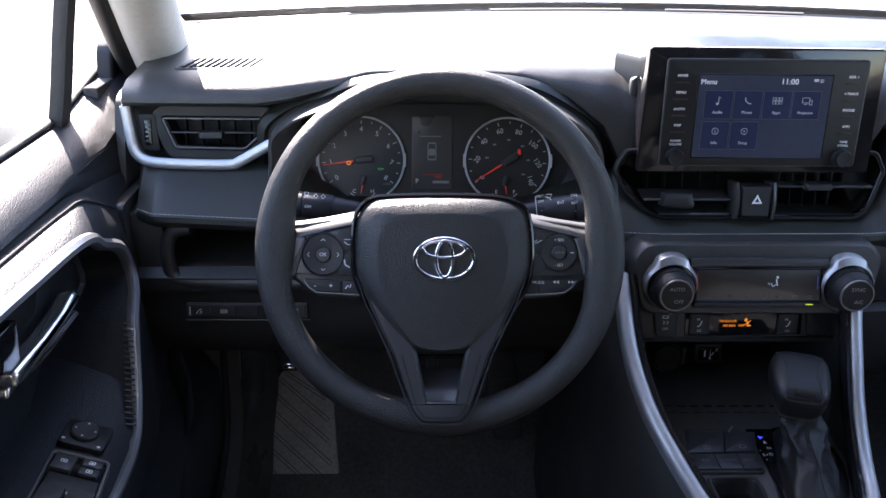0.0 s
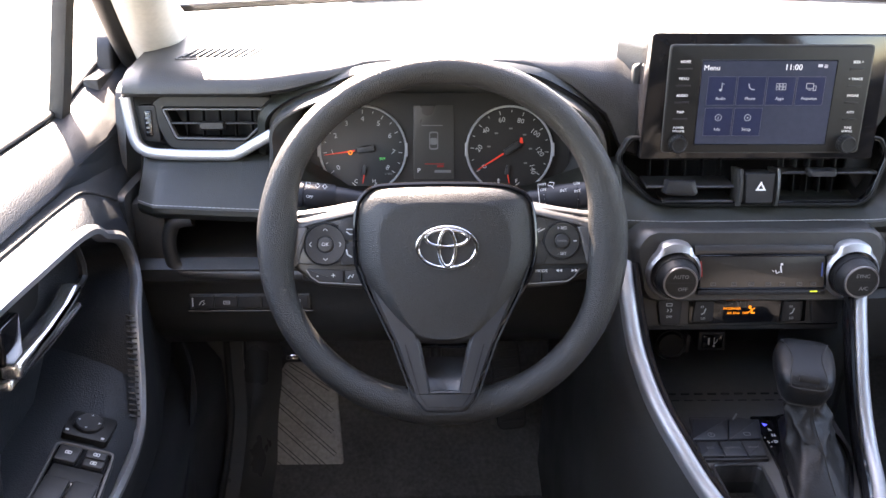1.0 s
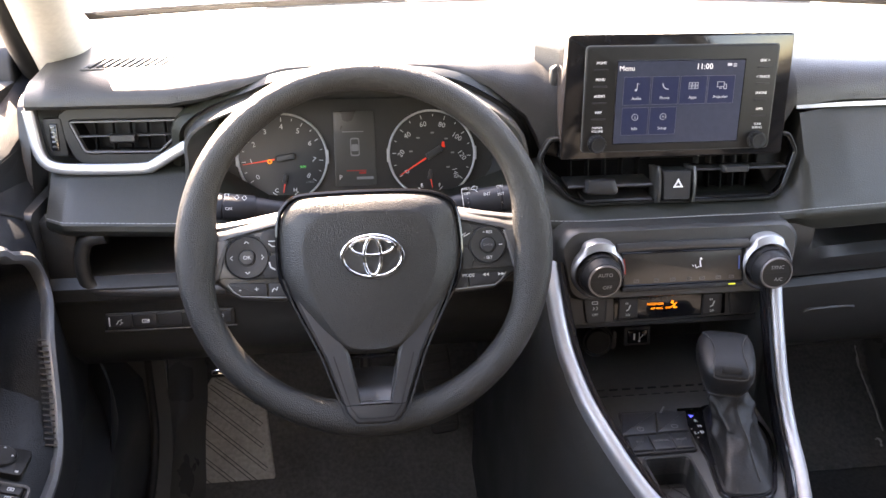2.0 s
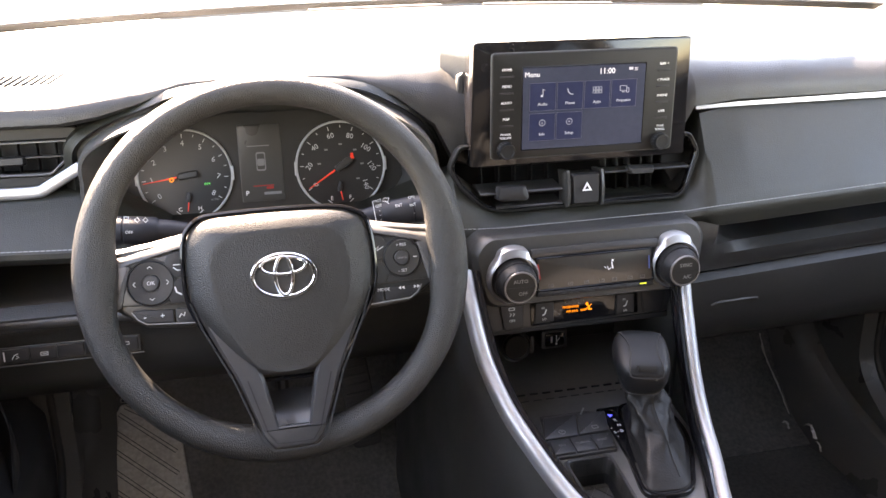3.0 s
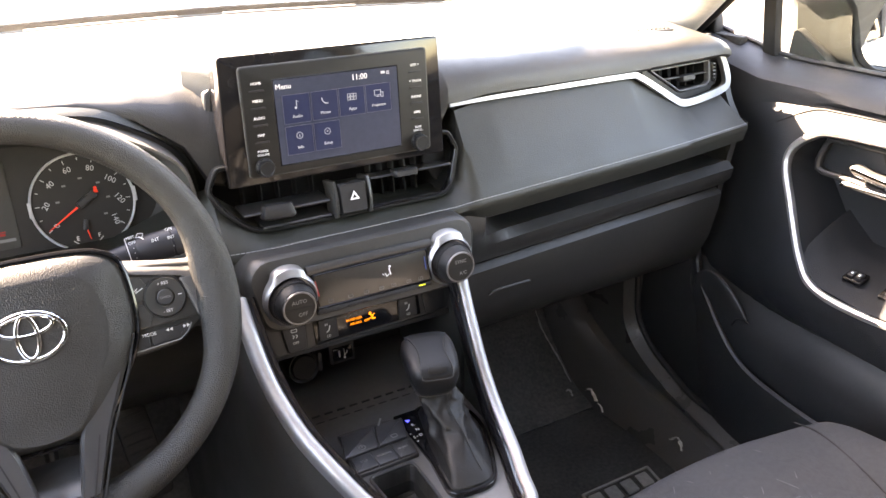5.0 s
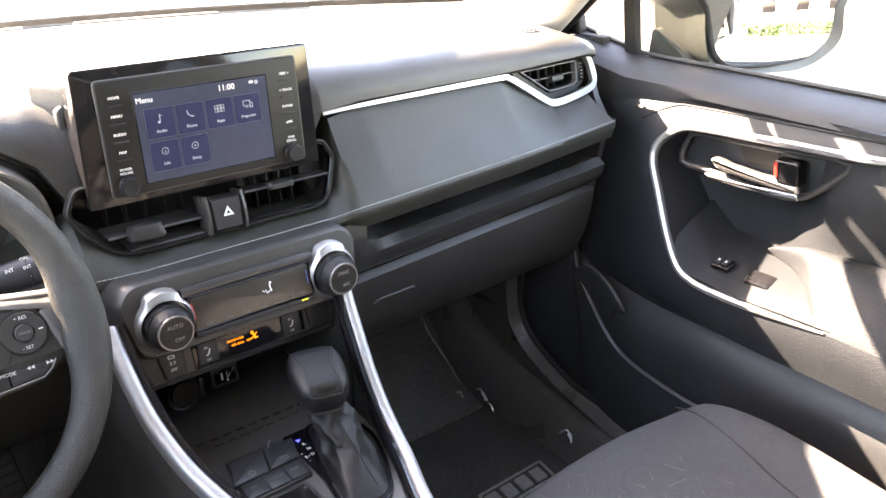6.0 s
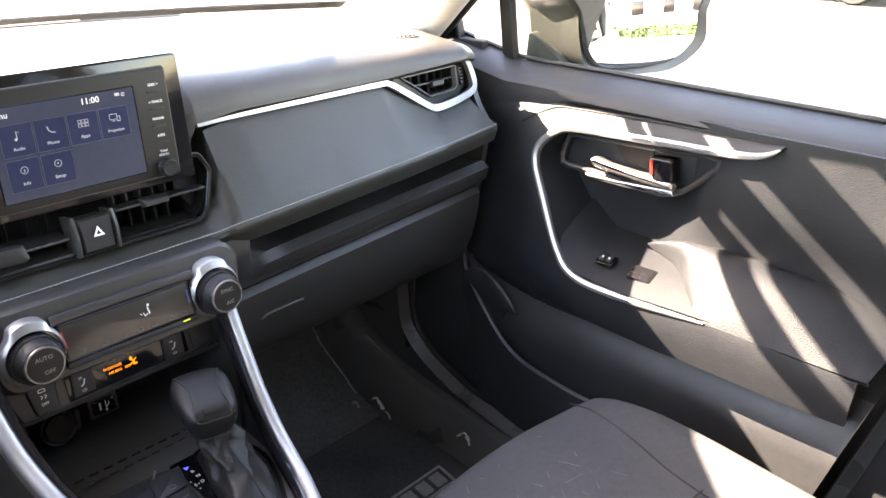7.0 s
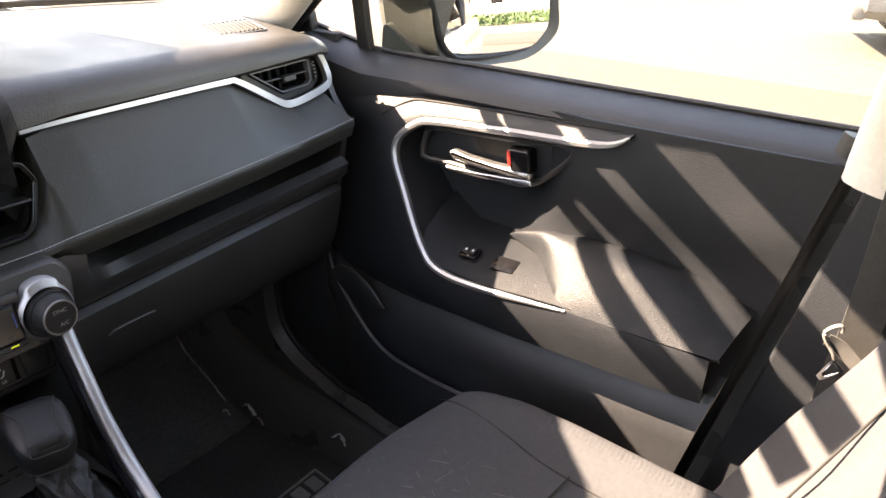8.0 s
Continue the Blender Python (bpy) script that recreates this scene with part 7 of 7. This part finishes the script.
for y, z, k in fine:
    row = []
    for i in range(65):
        u = -1 + i / 32
        au = abs(u)
        x = 0.74 + 0.262 * k * (u if au < 0.9 else (0.9 + (au - 0.9) * 0.55) * (1 if u > 0 else -1))
        bol = 0.018 * max(0, min(1, (au - 0.52) / 0.2)) * min(1, max(0, (-y - 0.1) / 0.15))
        fall = -0.20 * max(0, (au - 0.80) / 0.20) ** 2.6
        curve = 0.06 * au ** 3 * max(0, 1 - (-y - 0.095) / 0.10)
        row.append((x, y - curve * 0.9, z + bol + (fall if z > 0.3 else fall * 0.4) + 0.004 * math.cos(u * 4)))
    rows.append(row)
rows = [r + [(x, y - 0.03, min(z, r[0][2]) - 0.05) for x, y, z in r[::-4]] for r in rows]
cush = part("cushion", stack(rows), FABRIC2, seat, "dark grey cloth cushion", angle=60)
for s in (-1, 1):
    pts = []
    for y, u in ((-0.125, 0.70), (-0.16, 0.665), (-0.20, 0.63), (-0.26, 0.57), (-0.33, 0.50), (-0.42, 0.46), (-0.55, 0.44)):
        i = max(j for j in range(len(SEC)) if SEC[j][0] >= y - 1e-6)
        i = min(i, len(SEC) - 2)
        t = (y - SEC[i][0]) / (SEC[i + 1][0] - SEC[i][0])
        z = SEC[i][1] + (SEC[i + 1][1] - SEC[i][1]) * t
        bol = 0.018 * max(0, min(1, (u - 0.52) / 0.2)) * min(1, max(0, (-y - 0.1) / 0.15))
        pts.append((0.74 + s * 0.262 * u, y, z + bol + 0.004 * math.cos(u * 4) + 0.0006))
    part("seam", sweep(smooth_path(pts, 5), oval(0.0014, 0.0012, 6)), DKSEAM, cush)
part("seam", sweep([(0.74 + 0.262 * u, -0.36 - 0.02 * abs(u), 0.3525) for u in np.linspace(-0.48, 0.48, 9)], oval(0.0014, 0.0014, 6)), DKSEAM, cush)
# stitched triangles on the cushion's middle
random.seed(7)
pat = []


def cushion_z(x, y):
    z = lerp_rows([(-a, b) for a, b, k in SEC], -y)[0]
    u = abs(x - 0.74) / 0.262
    return z + 0.018 * max(0, min(1, (u - 0.52) / 0.2)) * min(1, max(0, (-y - 0.1) / 0.15)) + 0.004 * math.cos(u * 4) + 0.0003


for a in range(-4, 5):
    for b in range(-1, 7):
        px, py = 0.74 + 0.062 * (a + 0.5 * (b % 2)), -0.130 - 0.054 * b
        for ang in (8, 68, 128):
            q0, q1 = random.uniform(0.10, 0.25), random.uniform(0.6, 0.85)
            c, s = math.cos(radians(ang)) * 0.062, math.sin(radians(ang)) * 0.062
            pts = [(px + c * q, py - s * q) for q in np.linspace(q0, q1, 5)]
            if random.random() < 0.12 or any(abs(x - 0.72) > 0.115 or y > -0.125 or y < -0.36 for x, y in pts):
                continue
            pat.append(sweep([(x, y, cushion_z(x, y)) for x, y in pts], [(-0.0005, -0.0004), (0.0005, -0.0004), (0.0003, 0.0003), (-0.0003, 0.0003)]))
tagged(part("stitched_pattern", join(*pat), surf("pale_grey_thread", (0.098, 0.098, 0.101), 0.8, var=0.2), cush, "pale stitched triangle pattern"), kind="stuff")
# backrest
rows = []
for k in range(31):
    t = k / 30
    y0, z0 = -0.605 - 0.26 * t, 0.335 + 0.62 * t
    w = 0.255 - 0.03 * t - 0.05 * max(0, t - 0.85) / 0.15 + 0.034 * math.exp(-((t - 0.20) / 0.13) ** 2)
    row = []
    for i in range(57):
        u = -1 + i / 28
        au = abs(u)
        bol = 0.085 * max(0, min(1, (au - 0.5) / 0.35)) * (1 - 0.6 * t) - 0.12 * max(0, (au - 0.82) / 0.18) ** 2
        row.append((0.74 + w * u * (1 + 0.02 * bol), y0 + bol, z0))
    rows.append(row)
back = part("backrest", sheet(rows, 0.05), FABRIC, seat, "dark grey cloth backrest with raised bolsters", angle=60)
part("seam", sweep([(0.74 + (0.255 - 0.03 * t) * 0.60, -0.605 - 0.26 * t + 0.085 * 0.29 * (1 - 0.6 * t) + 0.001, 0.335 + 0.62 * t) for t in np.linspace(0.02, 0.9, 12)], oval(0.0016, 0.0016, 6), Vector((0, 1, 0))), DKSEAM, back)
part("base", box((0.74, -0.36, 0.12), (0.44, 0.46, 0.20), 0.02), DARK, seat)
# belt tongue and strap by the pillar
WEB = surf("belt_web", (0.045, 0.044, 0.042), 0.8, grain=1500, bump=0.4, kind="weave")
belt = thing("seat_belt", "dark seat belt with a pale metal tongue", "seat belt", (1.07, -0.62, 0.45))
part("strap", sweep(smooth_path([(1.075, -0.62, 0.28), (1.085, -0.625, 0.46), (1.09, -0.64, 0.60), (1.08, -0.66, 0.95), (1.05, -0.69, 1.10)], 5), [(-0.023, 0.0008), (0.023, 0.0008), (0.023, -0.0008), (-0.023, -0.0008)], Vector((1, 0.3, 0))), WEB, belt)
part("lower_strap", sweep(smooth_path([(1.050, -0.606, 0.552), (1.052, -0.622, 0.546), (1.050, -0.645, 0.528), (1.046, -0.675, 0.50)], 4), [(-0.011, 0.0008), (0.011, 0.0008), (0.011, -0.0008), (-0.011, -0.0008)], Vector((1, 0, 0.4))), WEB, belt, "lit lower strap")
tg = part("tongue", join(sweep(smooth_path([(1.050, -0.609, 0.545), (1.048, -0.602, 0.559), (1.049, -0.608, 0.569), (1.051, -0.618, 0.574), (1.052, -0.620, 0.566)], 5), oval(0.0030, 0.0028, 10)), sweep(smooth_path([(1.050, -0.609, 0.545), (1.050, -0.616, 0.536), (1.050, -0.619, 0.528)], 5), oval(0.0028, 0.0026, 10))), surf("tongue_grey", (0.13, 0.127, 0.122), 0.4, var=0.08), belt, "pale grey tongue")
BL = Matrix(((0, 0, -1, 1.050), (1, 0, 0, 0), (0, 1, 0, 0), (0, 0, 0, 1)))
part("blade", rim_of(rounded([(-0.617, 0.531), (-0.634, 0.515), (-0.609, 0.494), (-0.603, 0.499)], 0.002), rounded([(-0.618, 0.523), (-0.628, 0.514), (-0.612, 0.501), (-0.609, 0.504)], 0.001), 0.002, BL, 0.0, 0.0004), CHROME, tg, "bright slotted blade")

# ---- pedals, mats and what lies on them ----
fr = thing("foot_rest", "dark rubber foot rest in a lightened colour, with slanting ribs", "foot rest", (-0.24, 0.5, 0.02))
FR = Matrix.Translation((-0.244, 0.525, 0.110)) @ Matrix.Rotation(radians(45), 4, "X")
fo = rounded([(-0.0715, -0.1160), (0.0775, -0.1090), (0.0585, 0.0457), (0.0345, 0.1005), (-0.0420, 0.1010), (-0.0500, 0.0843), (-0.0600, 0.0463)], 0.006)
pad = part("pad", prism(fo, 0.03, FR, 0.004), PEDAL, fr)
for a, b in (((-0.0338, 0.0953), (0.0441, 0.0458)), ((-0.044, 0.0830), (0.051, 0.0051)), ((-0.053, 0.0549), (0.0525, -0.0338)), ((-0.0542, 0.0216), (0.0592, -0.0752)), ((-0.0541, -0.0144), (0.0424, -0.0975)), ((-0.0552, -0.0467), (0.0061, -0.0982)), ((-0.0572, -0.0816), (-0.0331, -0.102))):
    d = (Vector(b) - Vector(a)).normalized()
    n = Vector((-d.y, d.x)) * 0.0030
    q = [Vector(a) + n, Vector(b) + n, Vector(b) - n, Vector(a) - n]
    part("rib", sweep([Vector((p.x, p.y, 0.0003)) for p in q], [(-0.0008, -0.001), (-0.0005, 0.0009), (0.0005, 0.0009), (0.0008, -0.001)], Vector((0, 0, 1)), FR, True), RUBBER, pad, "thin ribbed outline")
part("clip", box((-0.029, 0.107, 0.006), (0.026, 0.010, 0.008), 0.003, FR), CHROME, fr)
ac = thing("accelerator_pedal", "black ribbed rubber accelerator pedal", "pedal", (0.12, 0.42, 0.1))
AM = Matrix.Translation((0.122, 0.42, 0.255)) @ Matrix.Rotation(radians(62), 4, "X") @ Matrix.Rotation(radians(6), 4, "Z")
pd = part("plate", prism(rect(0.050, 0.150, 0, -0.01, 0.012, 5), 0.012, AM, 0.003), RUBBER, ac)
for i in range(9):
    part("rib", box((0, -0.07 + 0.015 * i, 0.001), (0.040, 0.005, 0.004), 0.001, AM), RUBBER, pd)
part("arm", sweep(smooth_path([(0.122, 0.45, 0.28), (0.125, 0.55, 0.36), (0.125, 0.70, 0.42)], 5), oval(0.010, 0.008, 10)), HARD, ac)
br = thing("brake_pedal", "black rubber brake pedal plate", "pedal", (0.0, 0.42, 0.2))
BM = Matrix.Translation((0.0, 0.40, 0.235)) @ Matrix.Rotation(radians(58), 4, "X")
part("plate", prism(rect(0.10, 0.060, 0, 0, 0.012, 5), 0.012, BM, 0.003), RUBBER, br)
part("arm", sweep(smooth_path([(0.0, 0.41, 0.25), (0.0, 0.50, 0.36), (0.0, 0.60, 0.55)], 5), oval(0.010, 0.012, 10)), HARD, br)
mt = thing("floor_mat", "black carpet floor mat before the passenger seat", "floor mat", (0.78, 0.15, 0.01))
part("carpet_pad", prism(rounded([(0.535, -0.30), (1.03, -0.30), (1.04, 0.30), (1.0, 0.43), (0.56, 0.43)], 0.05, 6), 0.010, Matrix.Translation((0, 0, 0.022)), 0.004), MATM, mt)
BADGEM = surf("grey_badge", (0.22, 0.22, 0.21), 0.6, var=0.2)
mo = rounded([(0.808, 0.135), (0.970, 0.135), (0.980, 0.190), (0.818, 0.190)], 0.004)
LM = Matrix.Translation((0, 0, 0.026))
lp = part("badge_frame", rim_of(mo, inset(mo, 0.005), 0.003, LM, 0, 0.0008), BADGEM, mt, "grey woven badge on the mat")
for i in range(4):
    x = 0.820 + i * 0.037
    part("badge_bar", prism(rounded([(x, 0.146), (x + 0.027, 0.146), (x + 0.032, 0.179), (x + 0.005, 0.179)], 0.003), 0.003, LM, 0.0008), BADGEM, lp)
md = thing("floor_mat", "black carpet floor mat in the driver's footwell", "floor mat", (0.0, 0.15, 0.01))
part("carpet_pad", prism(rounded([(-0.27, -0.30), (0.20, -0.30), (0.20, 0.42), (-0.15, 0.42), (-0.26, 0.36)], 0.05, 6), 0.010, Matrix.Translation((0, 0, 0.022)), 0.004), MATM, md)
# crumpled clear wrapping left on the passenger's mat
wrap = thing("plastic_wrap", "crumpled clear plastic wrapping on the mat", "plastic wrap", (0.8, 0.3, 0.03))
FILM = surf("clear_film", (0.80, 0.81, 0.80), 0.15, var=0.05)
FILM.node_tree.nodes["Principled BSDF"].inputs["Alpha"].default_value = 0.42
random.seed(11)
for pts, w in (([(0.998, 0.586, 0.172), (0.995, 0.547, 0.134), (1.002, 0.508, 0.098), (1.000, 0.452, 0.060)], 0.004), ([(1.008, 0.412, 0.058), (1.010, 0.398, 0.066), (1.006, 0.375, 0.052)], 0.010), ([(1.008, 0.372, 0.046), (1.006, 0.362, 0.050), (1.004, 0.350, 0.040)], 0.005), ([(0.985, 0.455, 0.036), (0.992, 0.445, 0.044), (0.992, 0.435, 0.036)], 0.008), ([(1.016, 0.175, 0.080), (1.020, 0.160, 0.092), (1.014, 0.142, 0.076)], 0.008)):
    path = smooth_path(pts, 5)
    rows = [[p + Vector((w * v * random.uniform(0.4, 1.0), random.uniform(-0.003, 0.003), random.uniform(0, 0.3) * w)) for v in (-0.5, -0.15, 0.2, 0.5)] for p in path]
    part("film", sheet(rows, 0.0004), FILM, wrap, angle=10)

# ---- outside ----
bm = bmesh.new()
bmesh.ops.create_grid(bm, x_segments=2, y_segments=2, size=1500)
bm.transform(Matrix.Translation((0, 0, -0.43)))
tagged(part("ground", bm, ASPHALT, None, flip=False), "pale sunlit concrete lot", "ground", kind="structure")


def parked_car(x, y, rot, mat, label):
    """A plain parked car: lofted body, glasshouse, wheels, bumper, lamps and plate-less tail."""
    m = pose(x, y, -0.43, 0, 0, rot)
    c = thing("parked_car", label, "car", (x, y, -0.43))
    SECT = [(-2.25, 0.80, 0.45, 0.72), (-2.20, 0.86, 0.36, 0.82), (-1.6, 0.91, 0.30, 0.93), (-0.6, 0.93, 0.28, 0.98), (0.8, 0.93, 0.28, 1.0), (1.7, 0.91, 0.32, 0.98), (2.15, 0.86, 0.38, 0.92), (2.22, 0.80, 0.46, 0.82)]
    rings = [[Vector((w * a, yy, lo + (hi - lo) * b)) for a, b in ((-0.80, 0.0), (-0.97, 0.18), (-1.0, 0.55), (-0.93, 0.92), (-0.80, 1.0), (0, 1.03), (0.80, 1.0), (0.93, 0.92), (1.0, 0.55), (0.97, 0.18), (0.80, 0.0))] for yy, w, lo, hi in SECT]
    part("body", stack(rings, m), mat, c, angle=30)
    g = [[Vector((w * a, yy, z)) for a in (-1, -0.5, 0, 0.5, 1)] for yy, w, z in ((-1.35, 0.78, 0.95), (-0.75, 0.66, 1.38), (0.2, 0.68, 1.45), (1.2, 0.66, 1.38), (1.75, 0.76, 0.97))]
    part("roof", sheet(g, 0.03, m), mat, c)
    for s in (-1, 1):
        part("side_window", sheet([[Vector((s * 0.80, yy, 0.97)), Vector((s * 0.69, yy * 0.78 + 0.1, 1.36))] for yy in (-1.2, -0.4, 0.5, 1.4)], 0.01, m), GLOSS, c)
        for yy in (-1.35, 1.35):
            wm = m @ Matrix.Translation((s * 0.86, yy, 0.33)) @ Matrix.Rotation(radians(90), 4, "Y")
            w = part("tyre", lathe([(0.20, -0.10), (0.30, -0.10), (0.325, -0.07), (0.33, 0.0), (0.325, 0.07), (0.30, 0.10), (0.20, 0.10)], wm, 32, False, False), TYRE, c)
            part("wheel_rim", lathe([(0.21, -0.09), (0.20, 0.06), (0.06, 0.08), (0.001, 0.08)], wm, 24, False), SILVER, w)
        part("tail_lamp", box((s * 0.70, -2.20, 0.72), (0.22, 0.10, 0.14), 0.03, m), RED, c)
    part("bumper", box((0, -2.24, 0.44), (1.56, 0.16, 0.20), 0.05, m), mat, c)
    part("number_plate", box((0, -2.275, 0.66), (0.32, 0.01, 0.15), 0.005, m), WHITE, c)
    return c


# paler ground added on the driver's side as a reflector for the cabin
tagged(part("pavement", box((-24.6, 0, -0.430), (48.0, 400, 0.008)), surf("pale_bounce_slab", (0.20, 0.185, 0.16), 0.9, grain=70, bump=0.4, var=0.12), None), "pale paving added on the driver's side to bounce light inside", "pavement", kind="structure")
tagged(part("pavement", box((3.302, 0, -0.430), (7.796, 400, 0.008)), surf("worn_pale_asphalt", (0.040, 0.0315, 0.0225), 0.9, grain=70, bump=0.5, var=0.15), None), "pale worn asphalt beside the car", "pavement", kind="structure")
parked_car(14.3, 4.75, 0, surf("dark_car_paint", (0.10, 0.10, 0.105), 0.3, var=0.04, coat=0.8), "dark grey car parked across the sunlit lot")
parked_car(10.42, -1.27, 202, surf("silver_car_paint", (0.115, 0.112, 0.11), 0.3, metal=0.2, var=0.04, coat=0.8), "silver car parked askew on the sunlit lot")

# what the door mirror shows behind the car
shell = thing("car_body", "grey painted outer body of the car on four wheels", "car body", (CX, 0, -0.43), kind="structure")
for r in (True, False):
    rows = [[(sideways(x, r), y, z) for y in np.linspace(-0.66, -2.42, 10)] for x, z in ((1.20, -0.20), (1.285, 0.0), (1.30, 0.35), (1.285, 0.60), (1.225, 0.765), (1.20, 0.76))]
    part("rear_flank", sheet(rows, 0.004), PAINT, shell)
    rows = [[(sideways(x - 0.12 * max(0, y - 1.3) ** 2, r), y, z + dz * (1 - 0.15 * max(0, y - 0.9))) for y in np.linspace(0.52, 2.02, 10)] for x, z, dz in ((1.22, -0.20, 0), (1.285, 0.0, 0), (1.30, 0.35, 0), (1.28, 0.60, 0), (1.20, 0.72, 0))]
    part("fender", sheet(rows, 0.004), PAINT, shell)
    rows = [[(sideways(x, r), y, z) for y in np.linspace(-1.46, -2.30, 5)] for x, z in ((1.195, 0.76), (1.16, 0.95), (1.08, 1.15), (0.97, 1.31))]
    part("quarter_glass", sheet(rows, 0.004), TINTED, shell)
    for y in (1.18, -1.62):
        wm = Matrix.Translation((sideways(1.19, r), y, -0.075)) @ Matrix.Rotation(radians(90), 4, "Y")
        w = part("tyre", lathe([(0.22, -0.10), (0.32, -0.10), (0.348, -0.07), (0.355, 0.0), (0.348, 0.07), (0.32, 0.10), (0.22, 0.10)], wm, 36, False, False), TYRE, shell)
        part("wheel_rim", lathe([(0.23, -0.09), (0.22, 0.0), (0.06, 0.02), (0.001, 0.02)], wm, 28, False), SILVER, w)
rows = [[(x, y, 1.372 - 0.06 * ((x - CX) / 0.57) ** 2 - 0.03 * max(0, -y - 1.6) ** 2) for x in np.linspace(-0.21, 0.95, 10)] for y in np.linspace(-0.07, -2.32, 10)]
part("roof_skin", sheet(rows, 0.01), PAINT, shell)
part("front_bumper", box((CX, 2.02, 0.20), (1.60, 0.10, 0.80), 0.04), PAINT, shell)
part("tailgate", box((CX, -2.42, 0.28), (1.68, 0.08, 0.96), 0.03), PAINT, shell)
part("tailgate_glass", sheet([[(x, y, z) for x in np.linspace(CX - w, CX + w, 5)] for y, z, w in ((-2.40, 0.77, 0.76), (-2.30, 1.29, 0.58))], 0.004), TINTED, shell)
tagged(part("planting_bed", box((10, -14.2, -0.41), (26, 4.8, 0.04), 0.01), surf("dark_gravel", (0.030, 0.026, 0.020), 0.95, grain=40, bump=1.0, var=0.4), None), "dark gravel planting bed behind the car", "planting bed", kind="structure")
tagged(part("kerb", box((10, -19.2, -0.36), (26, 5.0, 0.14), 0.02), surf("pale_kerb", (0.085, 0.08, 0.07), 0.9, grain=50, bump=0.4, var=0.1), None), "pale concrete kerb and path", "kerb", kind="structure")
random.seed(21)
hv = bmesh.new()
for n in range(2600):
    c = Vector((random.uniform(-3, 20), random.gauss(-27, 1.2), -0.43 + random.uniform(0.05, 0.75)))
    a, b = [Vector((random.uniform(-1, 1), random.uniform(-1, 1), random.uniform(-1, 1))).normalized() * 0.24 for _ in range(2)]
    hv.faces.new([hv.verts.new(c + p) for p in (a, b * 0.6, -a, -b * 0.6)])
hd = part("hedge", hv, LEAF, None, flip=False)
tagged(hd, "low green hedge beyond the kerb", "hedge", kind="stuff")
bg = thing("building", "pale stucco building far behind the hedge", "building", (12, -44, -0.43))
part("wall", box((12, -44, 2.6), (36, 6, 6), 0.05), STUCCO, bg)
part("roof", box((12, -44, 5.8), (37, 7, 0.4), 0.05), CLOTH, bg)
for n in range(8):
    w = part("window", box((-2 + 4 * n, -40.98, 2.2), (1.6, 0.10, 1.8), 0.02), GLOSS, bg)
    part("window_frame", rim_of(rect(1.8, 2.0, -2 + 4 * n, 0, 0.02), rect(1.6, 1.8, -2 + 4 * n, 0, 0.02), 0.1, Matrix(((1, 0, 0, 0), (0, 0, 1, -40.9), (0, 1, 0, 2.2), (0, 0, 0, 1)))), WHITE, w)
